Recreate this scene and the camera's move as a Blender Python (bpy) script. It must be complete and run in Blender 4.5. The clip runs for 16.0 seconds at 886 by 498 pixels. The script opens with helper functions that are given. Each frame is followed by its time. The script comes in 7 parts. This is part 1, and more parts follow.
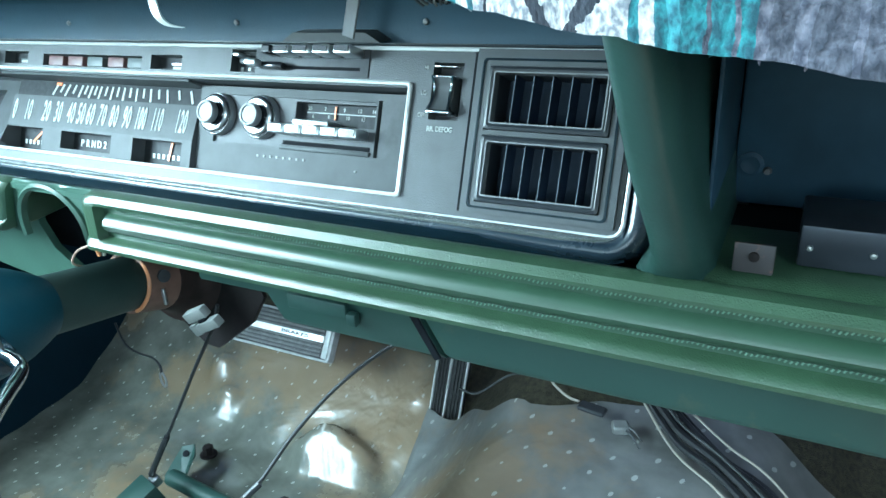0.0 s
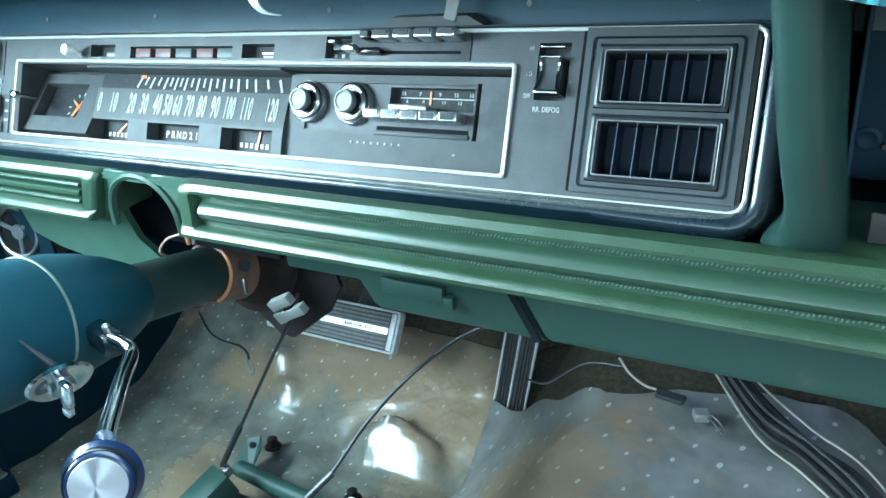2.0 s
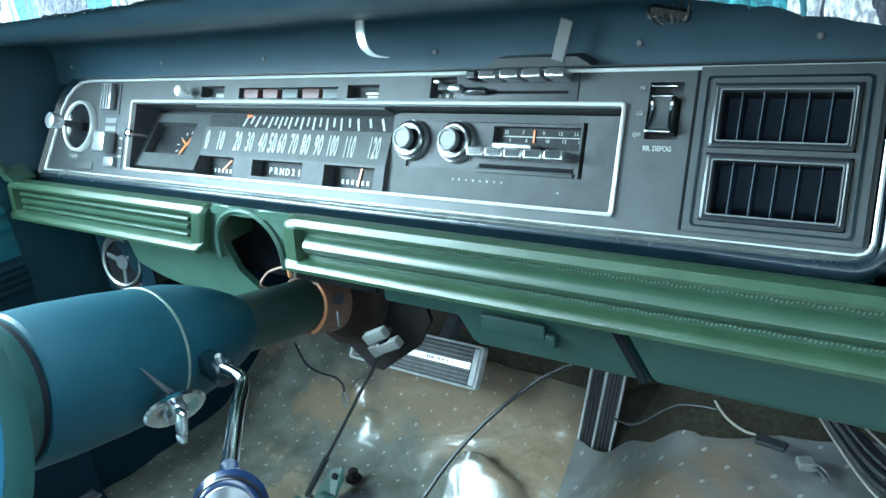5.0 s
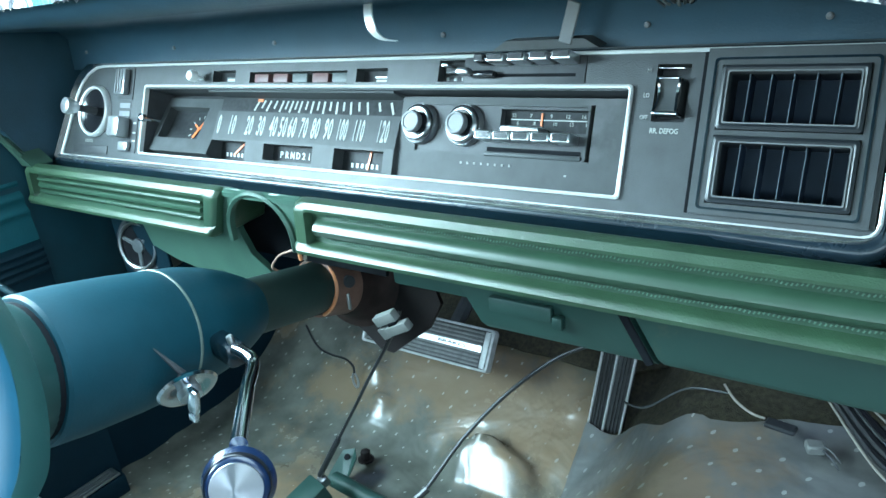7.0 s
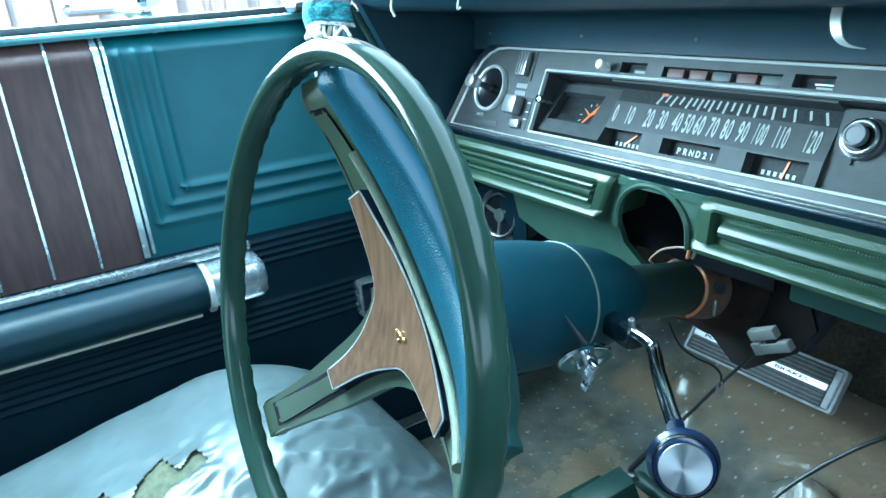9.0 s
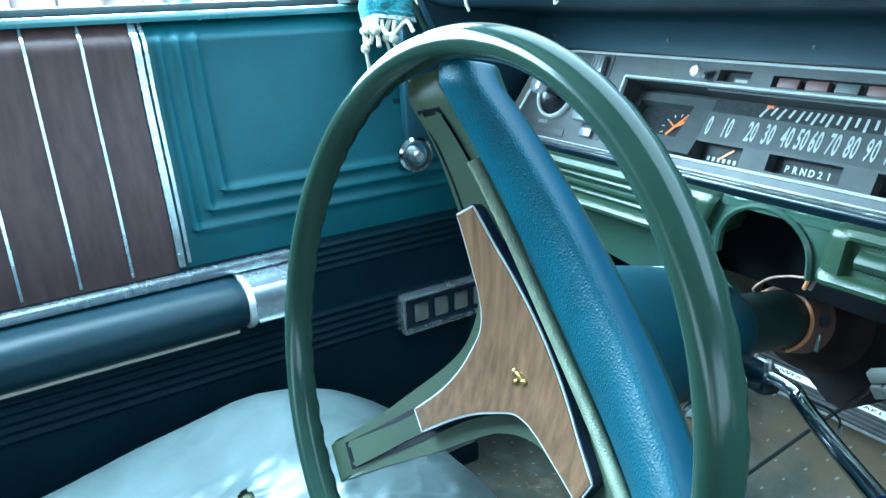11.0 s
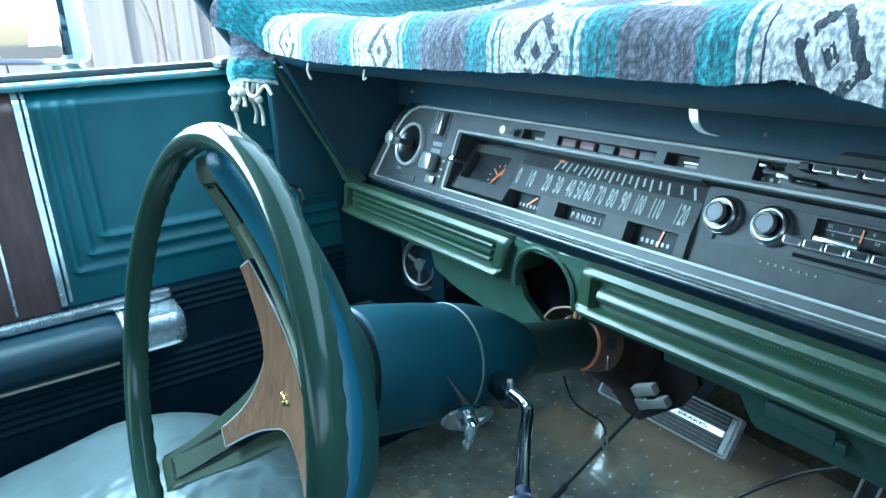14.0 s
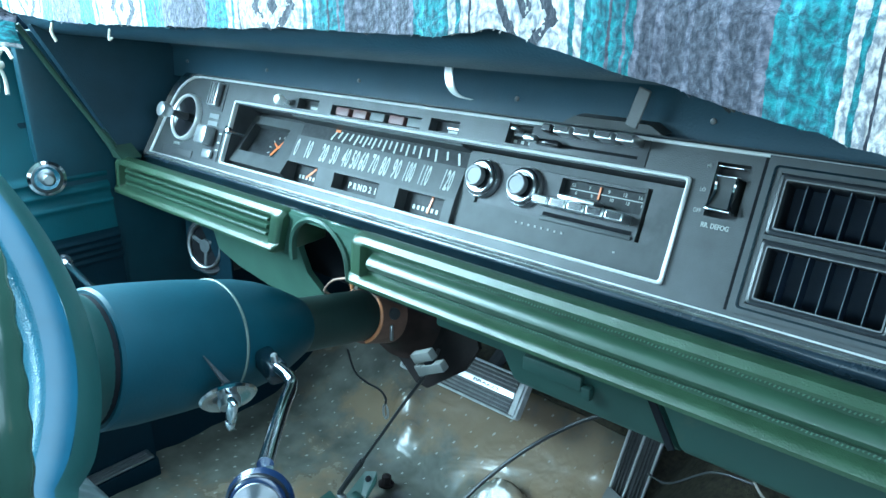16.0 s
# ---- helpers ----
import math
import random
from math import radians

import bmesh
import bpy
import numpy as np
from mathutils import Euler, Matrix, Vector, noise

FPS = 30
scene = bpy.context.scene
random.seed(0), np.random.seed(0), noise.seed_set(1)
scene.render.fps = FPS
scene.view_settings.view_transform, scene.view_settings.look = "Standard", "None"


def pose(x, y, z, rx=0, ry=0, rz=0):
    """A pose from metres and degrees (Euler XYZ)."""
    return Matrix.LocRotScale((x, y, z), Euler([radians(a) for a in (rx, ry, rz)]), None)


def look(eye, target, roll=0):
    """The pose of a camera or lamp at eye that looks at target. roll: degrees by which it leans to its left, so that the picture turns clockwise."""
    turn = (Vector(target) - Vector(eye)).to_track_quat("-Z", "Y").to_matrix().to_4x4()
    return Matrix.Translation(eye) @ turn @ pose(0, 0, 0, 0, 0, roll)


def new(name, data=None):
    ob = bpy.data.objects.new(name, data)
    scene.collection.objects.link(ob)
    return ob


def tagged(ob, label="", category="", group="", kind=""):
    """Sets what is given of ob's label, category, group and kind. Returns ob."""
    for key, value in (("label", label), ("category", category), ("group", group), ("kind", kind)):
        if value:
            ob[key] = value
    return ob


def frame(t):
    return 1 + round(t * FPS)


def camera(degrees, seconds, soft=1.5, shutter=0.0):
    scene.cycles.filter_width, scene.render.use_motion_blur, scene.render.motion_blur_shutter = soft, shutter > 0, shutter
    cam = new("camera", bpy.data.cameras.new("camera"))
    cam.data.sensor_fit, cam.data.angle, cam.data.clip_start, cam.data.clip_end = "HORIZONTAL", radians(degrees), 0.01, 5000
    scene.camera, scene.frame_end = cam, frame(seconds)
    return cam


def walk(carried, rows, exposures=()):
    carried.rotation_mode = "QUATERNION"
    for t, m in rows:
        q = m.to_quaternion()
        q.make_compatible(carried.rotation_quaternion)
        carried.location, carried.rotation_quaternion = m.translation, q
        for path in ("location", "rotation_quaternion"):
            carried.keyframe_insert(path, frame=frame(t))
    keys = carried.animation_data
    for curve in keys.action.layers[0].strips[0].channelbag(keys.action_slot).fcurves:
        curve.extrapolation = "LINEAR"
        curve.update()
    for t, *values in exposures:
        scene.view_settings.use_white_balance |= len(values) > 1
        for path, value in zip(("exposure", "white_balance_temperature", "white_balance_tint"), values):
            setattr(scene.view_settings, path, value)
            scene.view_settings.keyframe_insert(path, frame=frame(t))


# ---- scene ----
cam = camera(64.6, 16.0)
PATH = [
    (0, (0.194, 0.06, 0.733), (-0.68, 1.657, -0.094), -3.9),
    (0.5, (0.168, 0.044, 0.716), (-0.719, 1.631, -0.117), -4.0),
    (1, (0.166, 0.051, 0.723), (-0.749, 1.613, -0.126), -4.9),
    (1.5, (0.164, 0.043, 0.703), (-0.753, 1.596, -0.161), -5.1),
    (2, (0.141, 0.024, 0.724), (-0.785, 1.597, -0.094), -5.1),
    (2.5, (0.125, 0.025, 0.726), (-0.822, 1.63, 0.001), -4.9),
    (3, (0.119, 0.021, 0.722), (-0.827, 1.634, 0.012), -4.4),
    (3.5, (0.111, 0.008, 0.731), (-0.87, 1.608, 0.041), -4.7),
    (4, (0.106, 0.002, 0.733), (-0.933, 1.561, 0.034), -5.9),
    (4.2, (0.107, 0.005, 0.735), (-0.957, 1.55, 0.042), -6.3),
    (6.3, (0.118, 0.004, 0.725), (-0.98, 1.494, -0.03), -6.7),
    (6.5, (0.115, -0.001, 0.731), (-0.99, 1.488, -0.019), -6.8),
    (7, (0.121, 0.005, 0.731), (-0.996, 1.484, -0.021), -6.8),
    (7.5, (0.118, -0.001, 0.732), (-1.044, 1.45, -0.007), -4.2),
    (8, (0.084, -0.054, 0.74), (-1.359, 1.134, 0.029), -5.0),
    (8.5, (0.053, -0.087, 0.746), (-1.529, 0.915, 0.045), -5.0),
    (9, (0.044, -0.102, 0.745), (-1.563, 0.857, 0.041), -4.2),
    (9.2, (0.028, -0.116, 0.747), (-1.581, 0.832, 0.03), -4.1),
    (11.3, (-0.076, -0.142, 0.734), (-1.664, 0.86, 0.045), -1.9),
    (11.5, (-0.062, -0.133, 0.74), (-1.65, 0.866, 0.047), -2.0),
    (12, (0.004, -0.104, 0.745), (-1.58, 0.901, 0.051), -2.1),
    (12.5, (0.079, -0.069, 0.755), (-1.5, 0.94, 0.058), -2.2),
    (13, (0.122, -0.044, 0.786), (-1.46, 0.98, 0.117), -2.2),
    (13.5, (0.136, -0.026, 0.789), (-1.435, 1.028, 0.138), -1.9),
    (14, (0.101, -0.057, 0.787), (-1.468, 1.005, 0.147), -2.4),
    (14.5, (0.112, -0.049, 0.782), (-1.453, 1.022, 0.147), -2.6),
    (15, (0.124, -0.031, 0.774), (-1.369, 1.135, 0.131), -1.5),
    (15.5, (0.133, -0.016, 0.767), (-1.267, 1.248, 0.101), -1.1),
    (16, (0.137, 0.0, 0.762), (-1.119, 1.4, 0.081), 0.0),
]
walk(cam, [(t, look(eye, target, roll)) for t, eye, target, roll in PATH], exposures=[(0, 2.45, 6800, 4), (1.3, 2.50, 6800, 4), (2.5, 2.36, 6800, 4), (3.5, 2.28, 6800, 4), (7.3, 2.28, 6800, 4), (8.0, 1.97, 6450, 2), (8.4, 1.63, 6200, 0), (11.5, 1.66, 6150, 0), (12.5, 1.55, 6100, 0), (13.6, 1.25, 6000, 0), (15.0, 1.46, 6000, 0), (16, 2.02, 6200, 0)])

# ---------------------------------------------------------------- light
world = bpy.data.worlds.new("sky")
scene.world = world
world.use_nodes = True
wn = world.node_tree.nodes
sky = wn.new("ShaderNodeTexSky")
sky.sky_type, sky.sun_disc = "NISHITA", False
SUN_TO = Vector((0.36, -0.42, 0.83)).normalized()
sky.sun_elevation = math.asin(SUN_TO.z)
sky.sun_rotation = math.atan2(SUN_TO.x, SUN_TO.y)
world.node_tree.links.new(sky.outputs[0], wn["Background"].inputs[0])
wn["Background"].inputs[1].default_value = 0.15

sun = new("sun", bpy.data.lights.new("sun", "SUN"))
sun.data.energy, sun.data.angle, sun.data.color = 1.2, radians(0.6), (1.0, 0.95, 0.88)
sun.matrix_world = look((0, 0, 6), Vector((0, 0, 6)) - SUN_TO)


def window_lamp(name, eye, target, w, h, power, color=(0.54, 0.81, 1.0)):
    lamp = new(name, bpy.data.lights.new(name, "AREA"))
    lamp.data.shape, lamp.data.size, lamp.data.size_y = "RECTANGLE", w, h
    lamp.data.energy, lamp.data.color = power, color
    lamp.matrix_world = look(eye, target)
    return lamp


window_lamp("window_daylight_left", (-1.00, -0.06, 0.93), (0.0, 0.16, 0.50), 0.90, 0.36, 20.0)
window_lamp("window_daylight_right", (1.02, -0.25, 0.95), (0.0, 0.10, 0.55), 1.0, 0.36, 2.0)
window_lamp("windscreen_daylight", (-0.20, 0.34, 1.06), (-0.20, 0.0, 0.36), 1.3, 0.44, 5.0)
window_lamp("rear_window_daylight", (-0.05, -2.05, 0.98), (-0.05, 0.30, 0.60), 1.2, 0.40, 2.6)


# ---------------------------------------------------------------- materials
def mat(name, color, rough=0.5, metal=0.0, scale=40.0, var=0.15, bump=0.0, bscale=200.0, second=None, smix=0.0, sscale=6.0,
        coat=0.0, wood=False, rvar=0.1, spec=0.5, voro=False):
    """Principled surface with fine grain, a broad stain and relief."""
    m = bpy.data.materials.new(name)
    m.use_nodes = True
    nt = m.node_tree
    N, L = nt.nodes, nt.links
    p = N["Principled BSDF"]
    tc = N.new("ShaderNodeTexCoord")
    src = tc.outputs["Object"]
    if wood:
        mp = N.new("ShaderNodeMapping")
        mp.inputs["Scale"].default_value = (1.0, 1.0, 0.08) if wood == "z" else (0.08, 1.0, 1.0)
        L.new(src, mp.inputs["Vector"])
        src = mp.outputs[0]
    n1 = N.new("ShaderNodeTexNoise")
    n1.inputs["Scale"].default_value, n1.inputs["Detail"].default_value = scale, 6
    L.new(src, n1.inputs["Vector"])
    r1 = N.new("ShaderNodeValToRGB")
    c = Vector(color)
    r1.color_ramp.elements[0].position, r1.color_ramp.elements[1].position = 0.3, 0.72
    r1.color_ramp.elements[0].color = (*(c * (1 - var)), 1)
    r1.color_ramp.elements[1].color = (*(c * (1 + var)), 1)
    L.new(n1.outputs["Fac"], r1.inputs[0])
    out = r1.outputs[0]
    n2 = N.new("ShaderNodeTexNoise")
    n2.inputs["Scale"].default_value, n2.inputs["Detail"].default_value = sscale, 8
    n2.inputs["Roughness"].default_value = 0.65
    L.new(src, n2.inputs["Vector"])
    if second is not None:
        mx = N.new("ShaderNodeMix")
        mx.data_type = "RGBA"
        r2 = N.new("ShaderNodeValToRGB")
        r2.color_ramp.elements[0].position, r2.color_ramp.elements[1].position = 0.62 - 0.3 * smix, 0.74 - 0.2 * smix
        L.new(n2.outputs["Fac"], r2.inputs[0])
        L.new(r2.outputs[0], mx.inputs[0])
        L.new(out, mx.inputs[6])
        mx.inputs[7].default_value = (*second, 1)
        out = mx.outputs[2]
    L.new(out, p.inputs["Base Color"])
    mr = N.new("ShaderNodeMapRange")
    mr.inputs[3].default_value, mr.inputs[4].default_value = max(0.02, rough - rvar), min(1.0, rough + rvar)
    L.new(n2.outputs["Fac"], mr.inputs[0])
    L.new(mr.outputs[0], p.inputs["Roughness"])
    p.inputs["Metallic"].default_value = metal
    p.inputs["Coat Weight"].default_value = coat
    p.inputs["Specular IOR Level"].default_value = spec
    if bump:
        b = N.new("ShaderNodeBump")
        b.inputs["Strength"].default_value, b.inputs["Distance"].default_value = bump, 0.0015
        if voro:
            nb = N.new("ShaderNodeTexVoronoi")
            nb.feature = "DISTANCE_TO_EDGE"
            nb.inputs["Scale"].default_value = bscale
            L.new(tc.outputs["Object"], nb.inputs["Vector"])
            L.new(nb.outputs["Distance"], b.inputs["Height"])
        else:
            nb = N.new("ShaderNodeTexNoise")
            nb.inputs["Scale"].default_value, nb.inputs["Detail"].default_value = bscale, 4
            L.new(tc.outputs["Object"], nb.inputs["Vector"])
            L.new(nb.outputs["Fac"], b.inputs["Height"])
        L.new(b.outputs[0], p.inputs["Normal"])
    return m


GREEN_VINYL = mat("green_vinyl", (0.025, 0.056, 0.030), 0.33, scale=30, var=0.16, spec=0.7, bump=0.26, bscale=520, sscale=7, voro=True)
GREEN_SMOOTH = mat("green_smooth_vinyl", (0.038, 0.082, 0.060), 0.34, scale=30, var=0.10, bump=0.12, bscale=500)
GREEN_ROLL = mat("smooth_green_roll_vinyl", (0.022, 0.052, 0.031), 0.34, scale=30, var=0.12, spec=0.6, bump=0.04, bscale=900, sscale=7)
DIVIDER_PAINT = mat("dark_green_divider", (0.011, 0.035, 0.029), 0.42, scale=30, var=0.12, bump=0.1, bscale=400)
GREEN_METAL = mat("green_painted_steel", (0.016, 0.046, 0.038), 0.42, scale=14, var=0.12, bump=0.08, bscale=80, second=(0.06, 0.07, 0.045), smix=0.1, sscale=14)
TEAL_PAINT = mat("teal_painted_column", (0.005, 0.042, 0.058), 0.46, scale=25, var=0.12, bump=0.10, bscale=350, spec=0.25)
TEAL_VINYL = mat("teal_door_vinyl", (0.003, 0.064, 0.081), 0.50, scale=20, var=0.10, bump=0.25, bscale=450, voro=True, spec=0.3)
# navy of the wheel centre's side; on the knob it paints reflected sky
NAVY_GLOSS = mat("navy_plastic_and_sky_gloss", (0.006, 0.016, 0.045), 0.22, scale=30, var=0.15, rvar=0.06)
# padding back: the sky's blue reflection is put into its colour
PAD_SKY_SHEEN = mat("sky_sheen_padding_back", (0.003, 0.052, 0.088), 0.42, scale=30, var=0.12, bump=0.04, bscale=300, spec=0.35)
HUB_GREEN = mat("dark_green_hub_paint", (0.006, 0.032, 0.030), 0.40, scale=25, var=0.12, bump=0.05, bscale=300)
ARM_TEAL = mat("blue_teal_armrest_vinyl", (0.002, 0.021, 0.032), 0.42, scale=20, var=0.15, bump=0.15, bscale=350, spec=0.35)
COWL_TEAL = mat("teal_cowl_vinyl", (0.004, 0.036, 0.052), 0.5, scale=20, var=0.15, bump=0.15, bscale=300, spec=0.3)
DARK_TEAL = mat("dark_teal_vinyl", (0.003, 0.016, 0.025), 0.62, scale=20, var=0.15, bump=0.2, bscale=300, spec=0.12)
PAD_BLUE = mat("blue_green_padding", (0.003, 0.062, 0.094), 0.46, scale=40, var=0.15, bump=0.45, bscale=420, spec=0.2, voro=True)
DARK_JACKET = mat("dark_green_jacket", (0.014, 0.030, 0.026), 0.5, scale=25, var=0.2, bump=0.1, bscale=200)
SEAM_PAINT = mat("worn_pale_seam", (0.12, 0.155, 0.135), 0.5, scale=60, var=0.2)
OLIVE_VINYL = mat("olive_vinyl", (0.046, 0.070, 0.044), 0.40, scale=30, var=0.12, bump=0.14, bscale=700, voro=True)
OLIVE_PIPING = mat("pale_olive_piping", (0.15, 0.18, 0.125), 0.5, scale=60, var=0.25, bump=0.5, bscale=420, voro=True)
OLIVE_RIM = mat("olive_wheel_rim", (0.020, 0.045, 0.034), 0.14, scale=20, var=0.15, bump=0.03, bscale=120, spec=0.27, rvar=0.06)
WOOD = mat("wood_grain_inlay", (0.158, 0.078, 0.042), 0.42, scale=170, var=0.42, wood="z", bump=0.05, bscale=300)
PLUM_WOOD = mat("dark_woodgrain_panel", (0.056, 0.030, 0.030), 0.48, scale=110, var=0.25, spec=0.3, wood="z", bump=0.05, bscale=300)
CHROME = mat("chrome", (0.60, 0.63, 0.66), 0.10, 1.0, scale=30, var=0.06, rvar=0.08, sscale=20)
TRIM = mat("satin_bright_trim", (0.74, 0.75, 0.74), 0.34, 0.45, scale=40, var=0.06, rvar=0.1)
DULL_TRIM = mat("worn_satin_trim", (0.62, 0.64, 0.64), 0.22, 0.9, scale=90, var=0.18, rvar=0.12, sscale=30)
STRIP = mat("scuffed_bright_strip", (0.50, 0.56, 0.60), 0.26, 0.8, scale=120, var=0.22, rvar=0.1, sscale=30)
ALU = mat("brushed_aluminium", (0.66, 0.68, 0.69), 0.30, 1.0, scale=60, var=0.08, rvar=0.1)
SPUN = mat("spun_aluminium", (0.42, 0.44, 0.46), 0.34, 1.0, scale=60, var=0.1)
spin = SPUN.node_tree.nodes.new("ShaderNodeTangent")
spin.direction_type, spin.axis = "RADIAL", "Y"
SPUN.node_tree.nodes["Principled BSDF"].inputs["Anisotropic"].default_value = 0.85
SPUN.node_tree.links.new(spin.outputs[0], SPUN.node_tree.nodes["Principled BSDF"].inputs["Tangent"])
KNOB_RING = mat("worn_knob_chrome", (0.36, 0.37, 0.38), 0.32, 0.85, scale=60, var=0.1)
KNOB_METAL = mat("dull_knob_chrome", (0.125, 0.13, 0.135), 0.5, 0.1, scale=60, var=0.1)
BLACK_GRAIN = mat("black_grained_plastic", (0.042, 0.047, 0.050), 0.44, spec=0.38, scale=40, var=0.2, bump=0.20, bscale=600, voro=True)
BLACK_MATTE = mat("black_matte_plastic", (0.040, 0.043, 0.047), 0.5, spec=0.3, scale=60, var=0.2, bump=0.05, bscale=300)
GREY_FACE = mat("charcoal_face", (0.052, 0.057, 0.059), 0.54, spec=0.22, scale=60, var=0.15, bump=0.05, bscale=300, second=(0.09, 0.093, 0.097), smix=0.05)
SLIDE_GREY = mat("satin_grey_slide", (0.26, 0.27, 0.28), 0.3, 0.5, scale=60, var=0.1)
VANE = mat("slate_vane_plastic", (0.060, 0.080, 0.098), 0.45, scale=60, var=0.1)
VENT_SPOKE = mat("dull_grey_vent_spoke", (0.10, 0.115, 0.12), 0.4, 0.3, scale=60, var=0.2)
VENT_FRAME = mat("satin_black_vent_frame", (0.014, 0.017, 0.021), 0.42, scale=60, var=0.2)
VENT_DARK = mat("blue_black_vent_depth", (0.008, 0.022, 0.044), 0.7, scale=60, var=0.2)
BLACK_GLOSS = mat("black_gloss_plastic", (0.010, 0.011, 0.014), 0.20, scale=30, var=0.2, rvar=0.06)
# near black: the shade of holes and deep recesses, given as a colour
SHADE_BLACK = mat("shade_black", (0.006, 0.007, 0.009), 0.8, scale=30, var=0.3, spec=0.1)
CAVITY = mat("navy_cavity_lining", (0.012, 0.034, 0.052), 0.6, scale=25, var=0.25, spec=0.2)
SURROUND = mat("glossy_blue_black_plastic", (0.004, 0.012, 0.018), 0.22, scale=30, var=0.2, rvar=0.06)
ROLL_BLACK = mat("glossy_blue_black_vinyl", (0.010, 0.018, 0.026), 0.27, scale=30, var=0.2, rvar=0.06)
BROW = mat("blue_black_vinyl", (0.012, 0.044, 0.068), 0.48, scale=20, var=0.15, bump=0.2, bscale=320, voro=True)
WHITE_MARK = mat("white_print", (0.34, 0.36, 0.34), 0.55, scale=200, var=0.08)
ORANGE = mat("orange_needle", (0.75, 0.18, 0.05), 0.45, var=0.1)
LAMP_RED = mat("red_lamp_lens", (0.110, 0.046, 0.044), 0.5, var=0.12)
LAMP_GREY = mat("grey_lamp_lens", (0.055, 0.068, 0.068), 0.5, var=0.12)
DIAL = mat("dial_face", (0.022, 0.024, 0.026), 0.5, scale=200, var=0.3, spec=0.12)
RUBBER = mat("black_ribbed_rubber", (0.045, 0.047, 0.048), 0.55, scale=90, var=0.2, bump=0.2, bscale=250)
PEDAL_METAL = mat("dull_pedal_metal", (0.42, 0.43, 0.42), 0.5, 0.25, scale=80, var=0.2)
BRIGHT_STRIP = mat("polished_pedal_strip", (0.72, 0.73, 0.72), 0.32, 0.4, scale=80, var=0.12)
WORN_RUBBER = mat("worn_grey_rubber_rib", (0.11, 0.112, 0.11), 0.5, scale=90, var=0.3, bump=0.1, bscale=250)
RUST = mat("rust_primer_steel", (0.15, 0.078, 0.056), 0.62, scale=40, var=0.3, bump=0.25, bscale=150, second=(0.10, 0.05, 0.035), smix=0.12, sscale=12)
# skirt and flange: dark steel, with the shade under the dash added to colour
SHADED_RUST = mat("shaded_rust_steel", (0.026, 0.015, 0.013), 0.66, scale=40, var=0.4, bump=0.25, bscale=150, second=(0.07, 0.036, 0.026), smix=0.2, sscale=14, spec=0.2)
DARK_STEEL = mat("shade_dark_steel", (0.013, 0.010, 0.010), 0.6, scale=40, var=0.3, bump=0.2, bscale=140, spec=0.15)
STEEL = mat("bare_steel", (0.42, 0.43, 0.43), 0.38, 1.0, scale=40, var=0.15, second=(0.20, 0.13, 0.09), smix=0.05, sscale=20)
BRIGHT_PRINT = mat("bright_dial_print", (0.42, 0.44, 0.42), 0.5, var=0.05)
GREY_PLASTIC = mat("grey_connector_plastic", (0.21, 0.215, 0.205), 0.5, scale=60, var=0.12)
WHITE_KNOB = mat("white_plastic", (0.80, 0.81, 0.80), 0.35, var=0.05)
CREAM = mat("cream_wire_sheath", (0.42, 0.38, 0.32), 0.55, scale=60, var=0.15)
COPPER = mat("orange_copper_wire", (0.62, 0.24, 0.11), 0.40, scale=60, var=0.15)
PINK_WIRE = mat("faded_brown_wire", (0.34, 0.21, 0.16), 0.5, scale=60, var=0.15)
GREY_WIRE = mat("clear_grey_tubing", (0.075, 0.080, 0.080), 0.25, scale=60, var=0.2)
BLACK_WIRE = mat("black_wire_sheath", (0.015, 0.016, 0.018), 0.4, scale=60, var=0.2)
CARPET = mat("olive_carpet_pile", (0.042, 0.036, 0.020), 0.95, scale=160, var=0.5, bump=1.0, bscale=500, second=(0.03, 0.028, 0.02), smix=0.2, sscale=9)
FENCE_WOOD = mat("weathered_fence_board", (0.76, 0.73, 0.70), 0.8, scale=30, var=0.14, wood="z", bump=0.3, bscale=60)
TWIG = mat("dry_vine", (0.52, 0.47, 0.40), 0.8, scale=40, var=0.3)
DIRT = mat("dusty_ground", (0.26, 0.24, 0.21), 0.95, scale=6, var=0.25, bump=0.6, bscale=30, second=(0.16, 0.15, 0.11), smix=0.2, sscale=1.2)
LEDGE = mat("pale_teal_ledge_paint", (0.060, 0.185, 0.205), 0.25, scale=20, var=0.08, coat=0.4)
CAR_PAINT = mat("pale_green_car_paint", (0.20, 0.30, 0.28), 0.25, scale=10, var=0.06, coat=0.6)
HEADLINER = mat("pale_green_headliner", (0.28, 0.36, 0.33), 0.85, scale=90, var=0.12, bump=0.3, bscale=300)
SEAT_CLOTH = mat("olive_seat_brocade", (0.085, 0.090, 0.048), 0.75, scale=120, var=0.35, bump=0.5, bscale=260)
YARN = mat("cream_yarn", (0.44, 0.42, 0.36), 0.9, scale=120, var=0.2, bump=0.6, bscale=400)


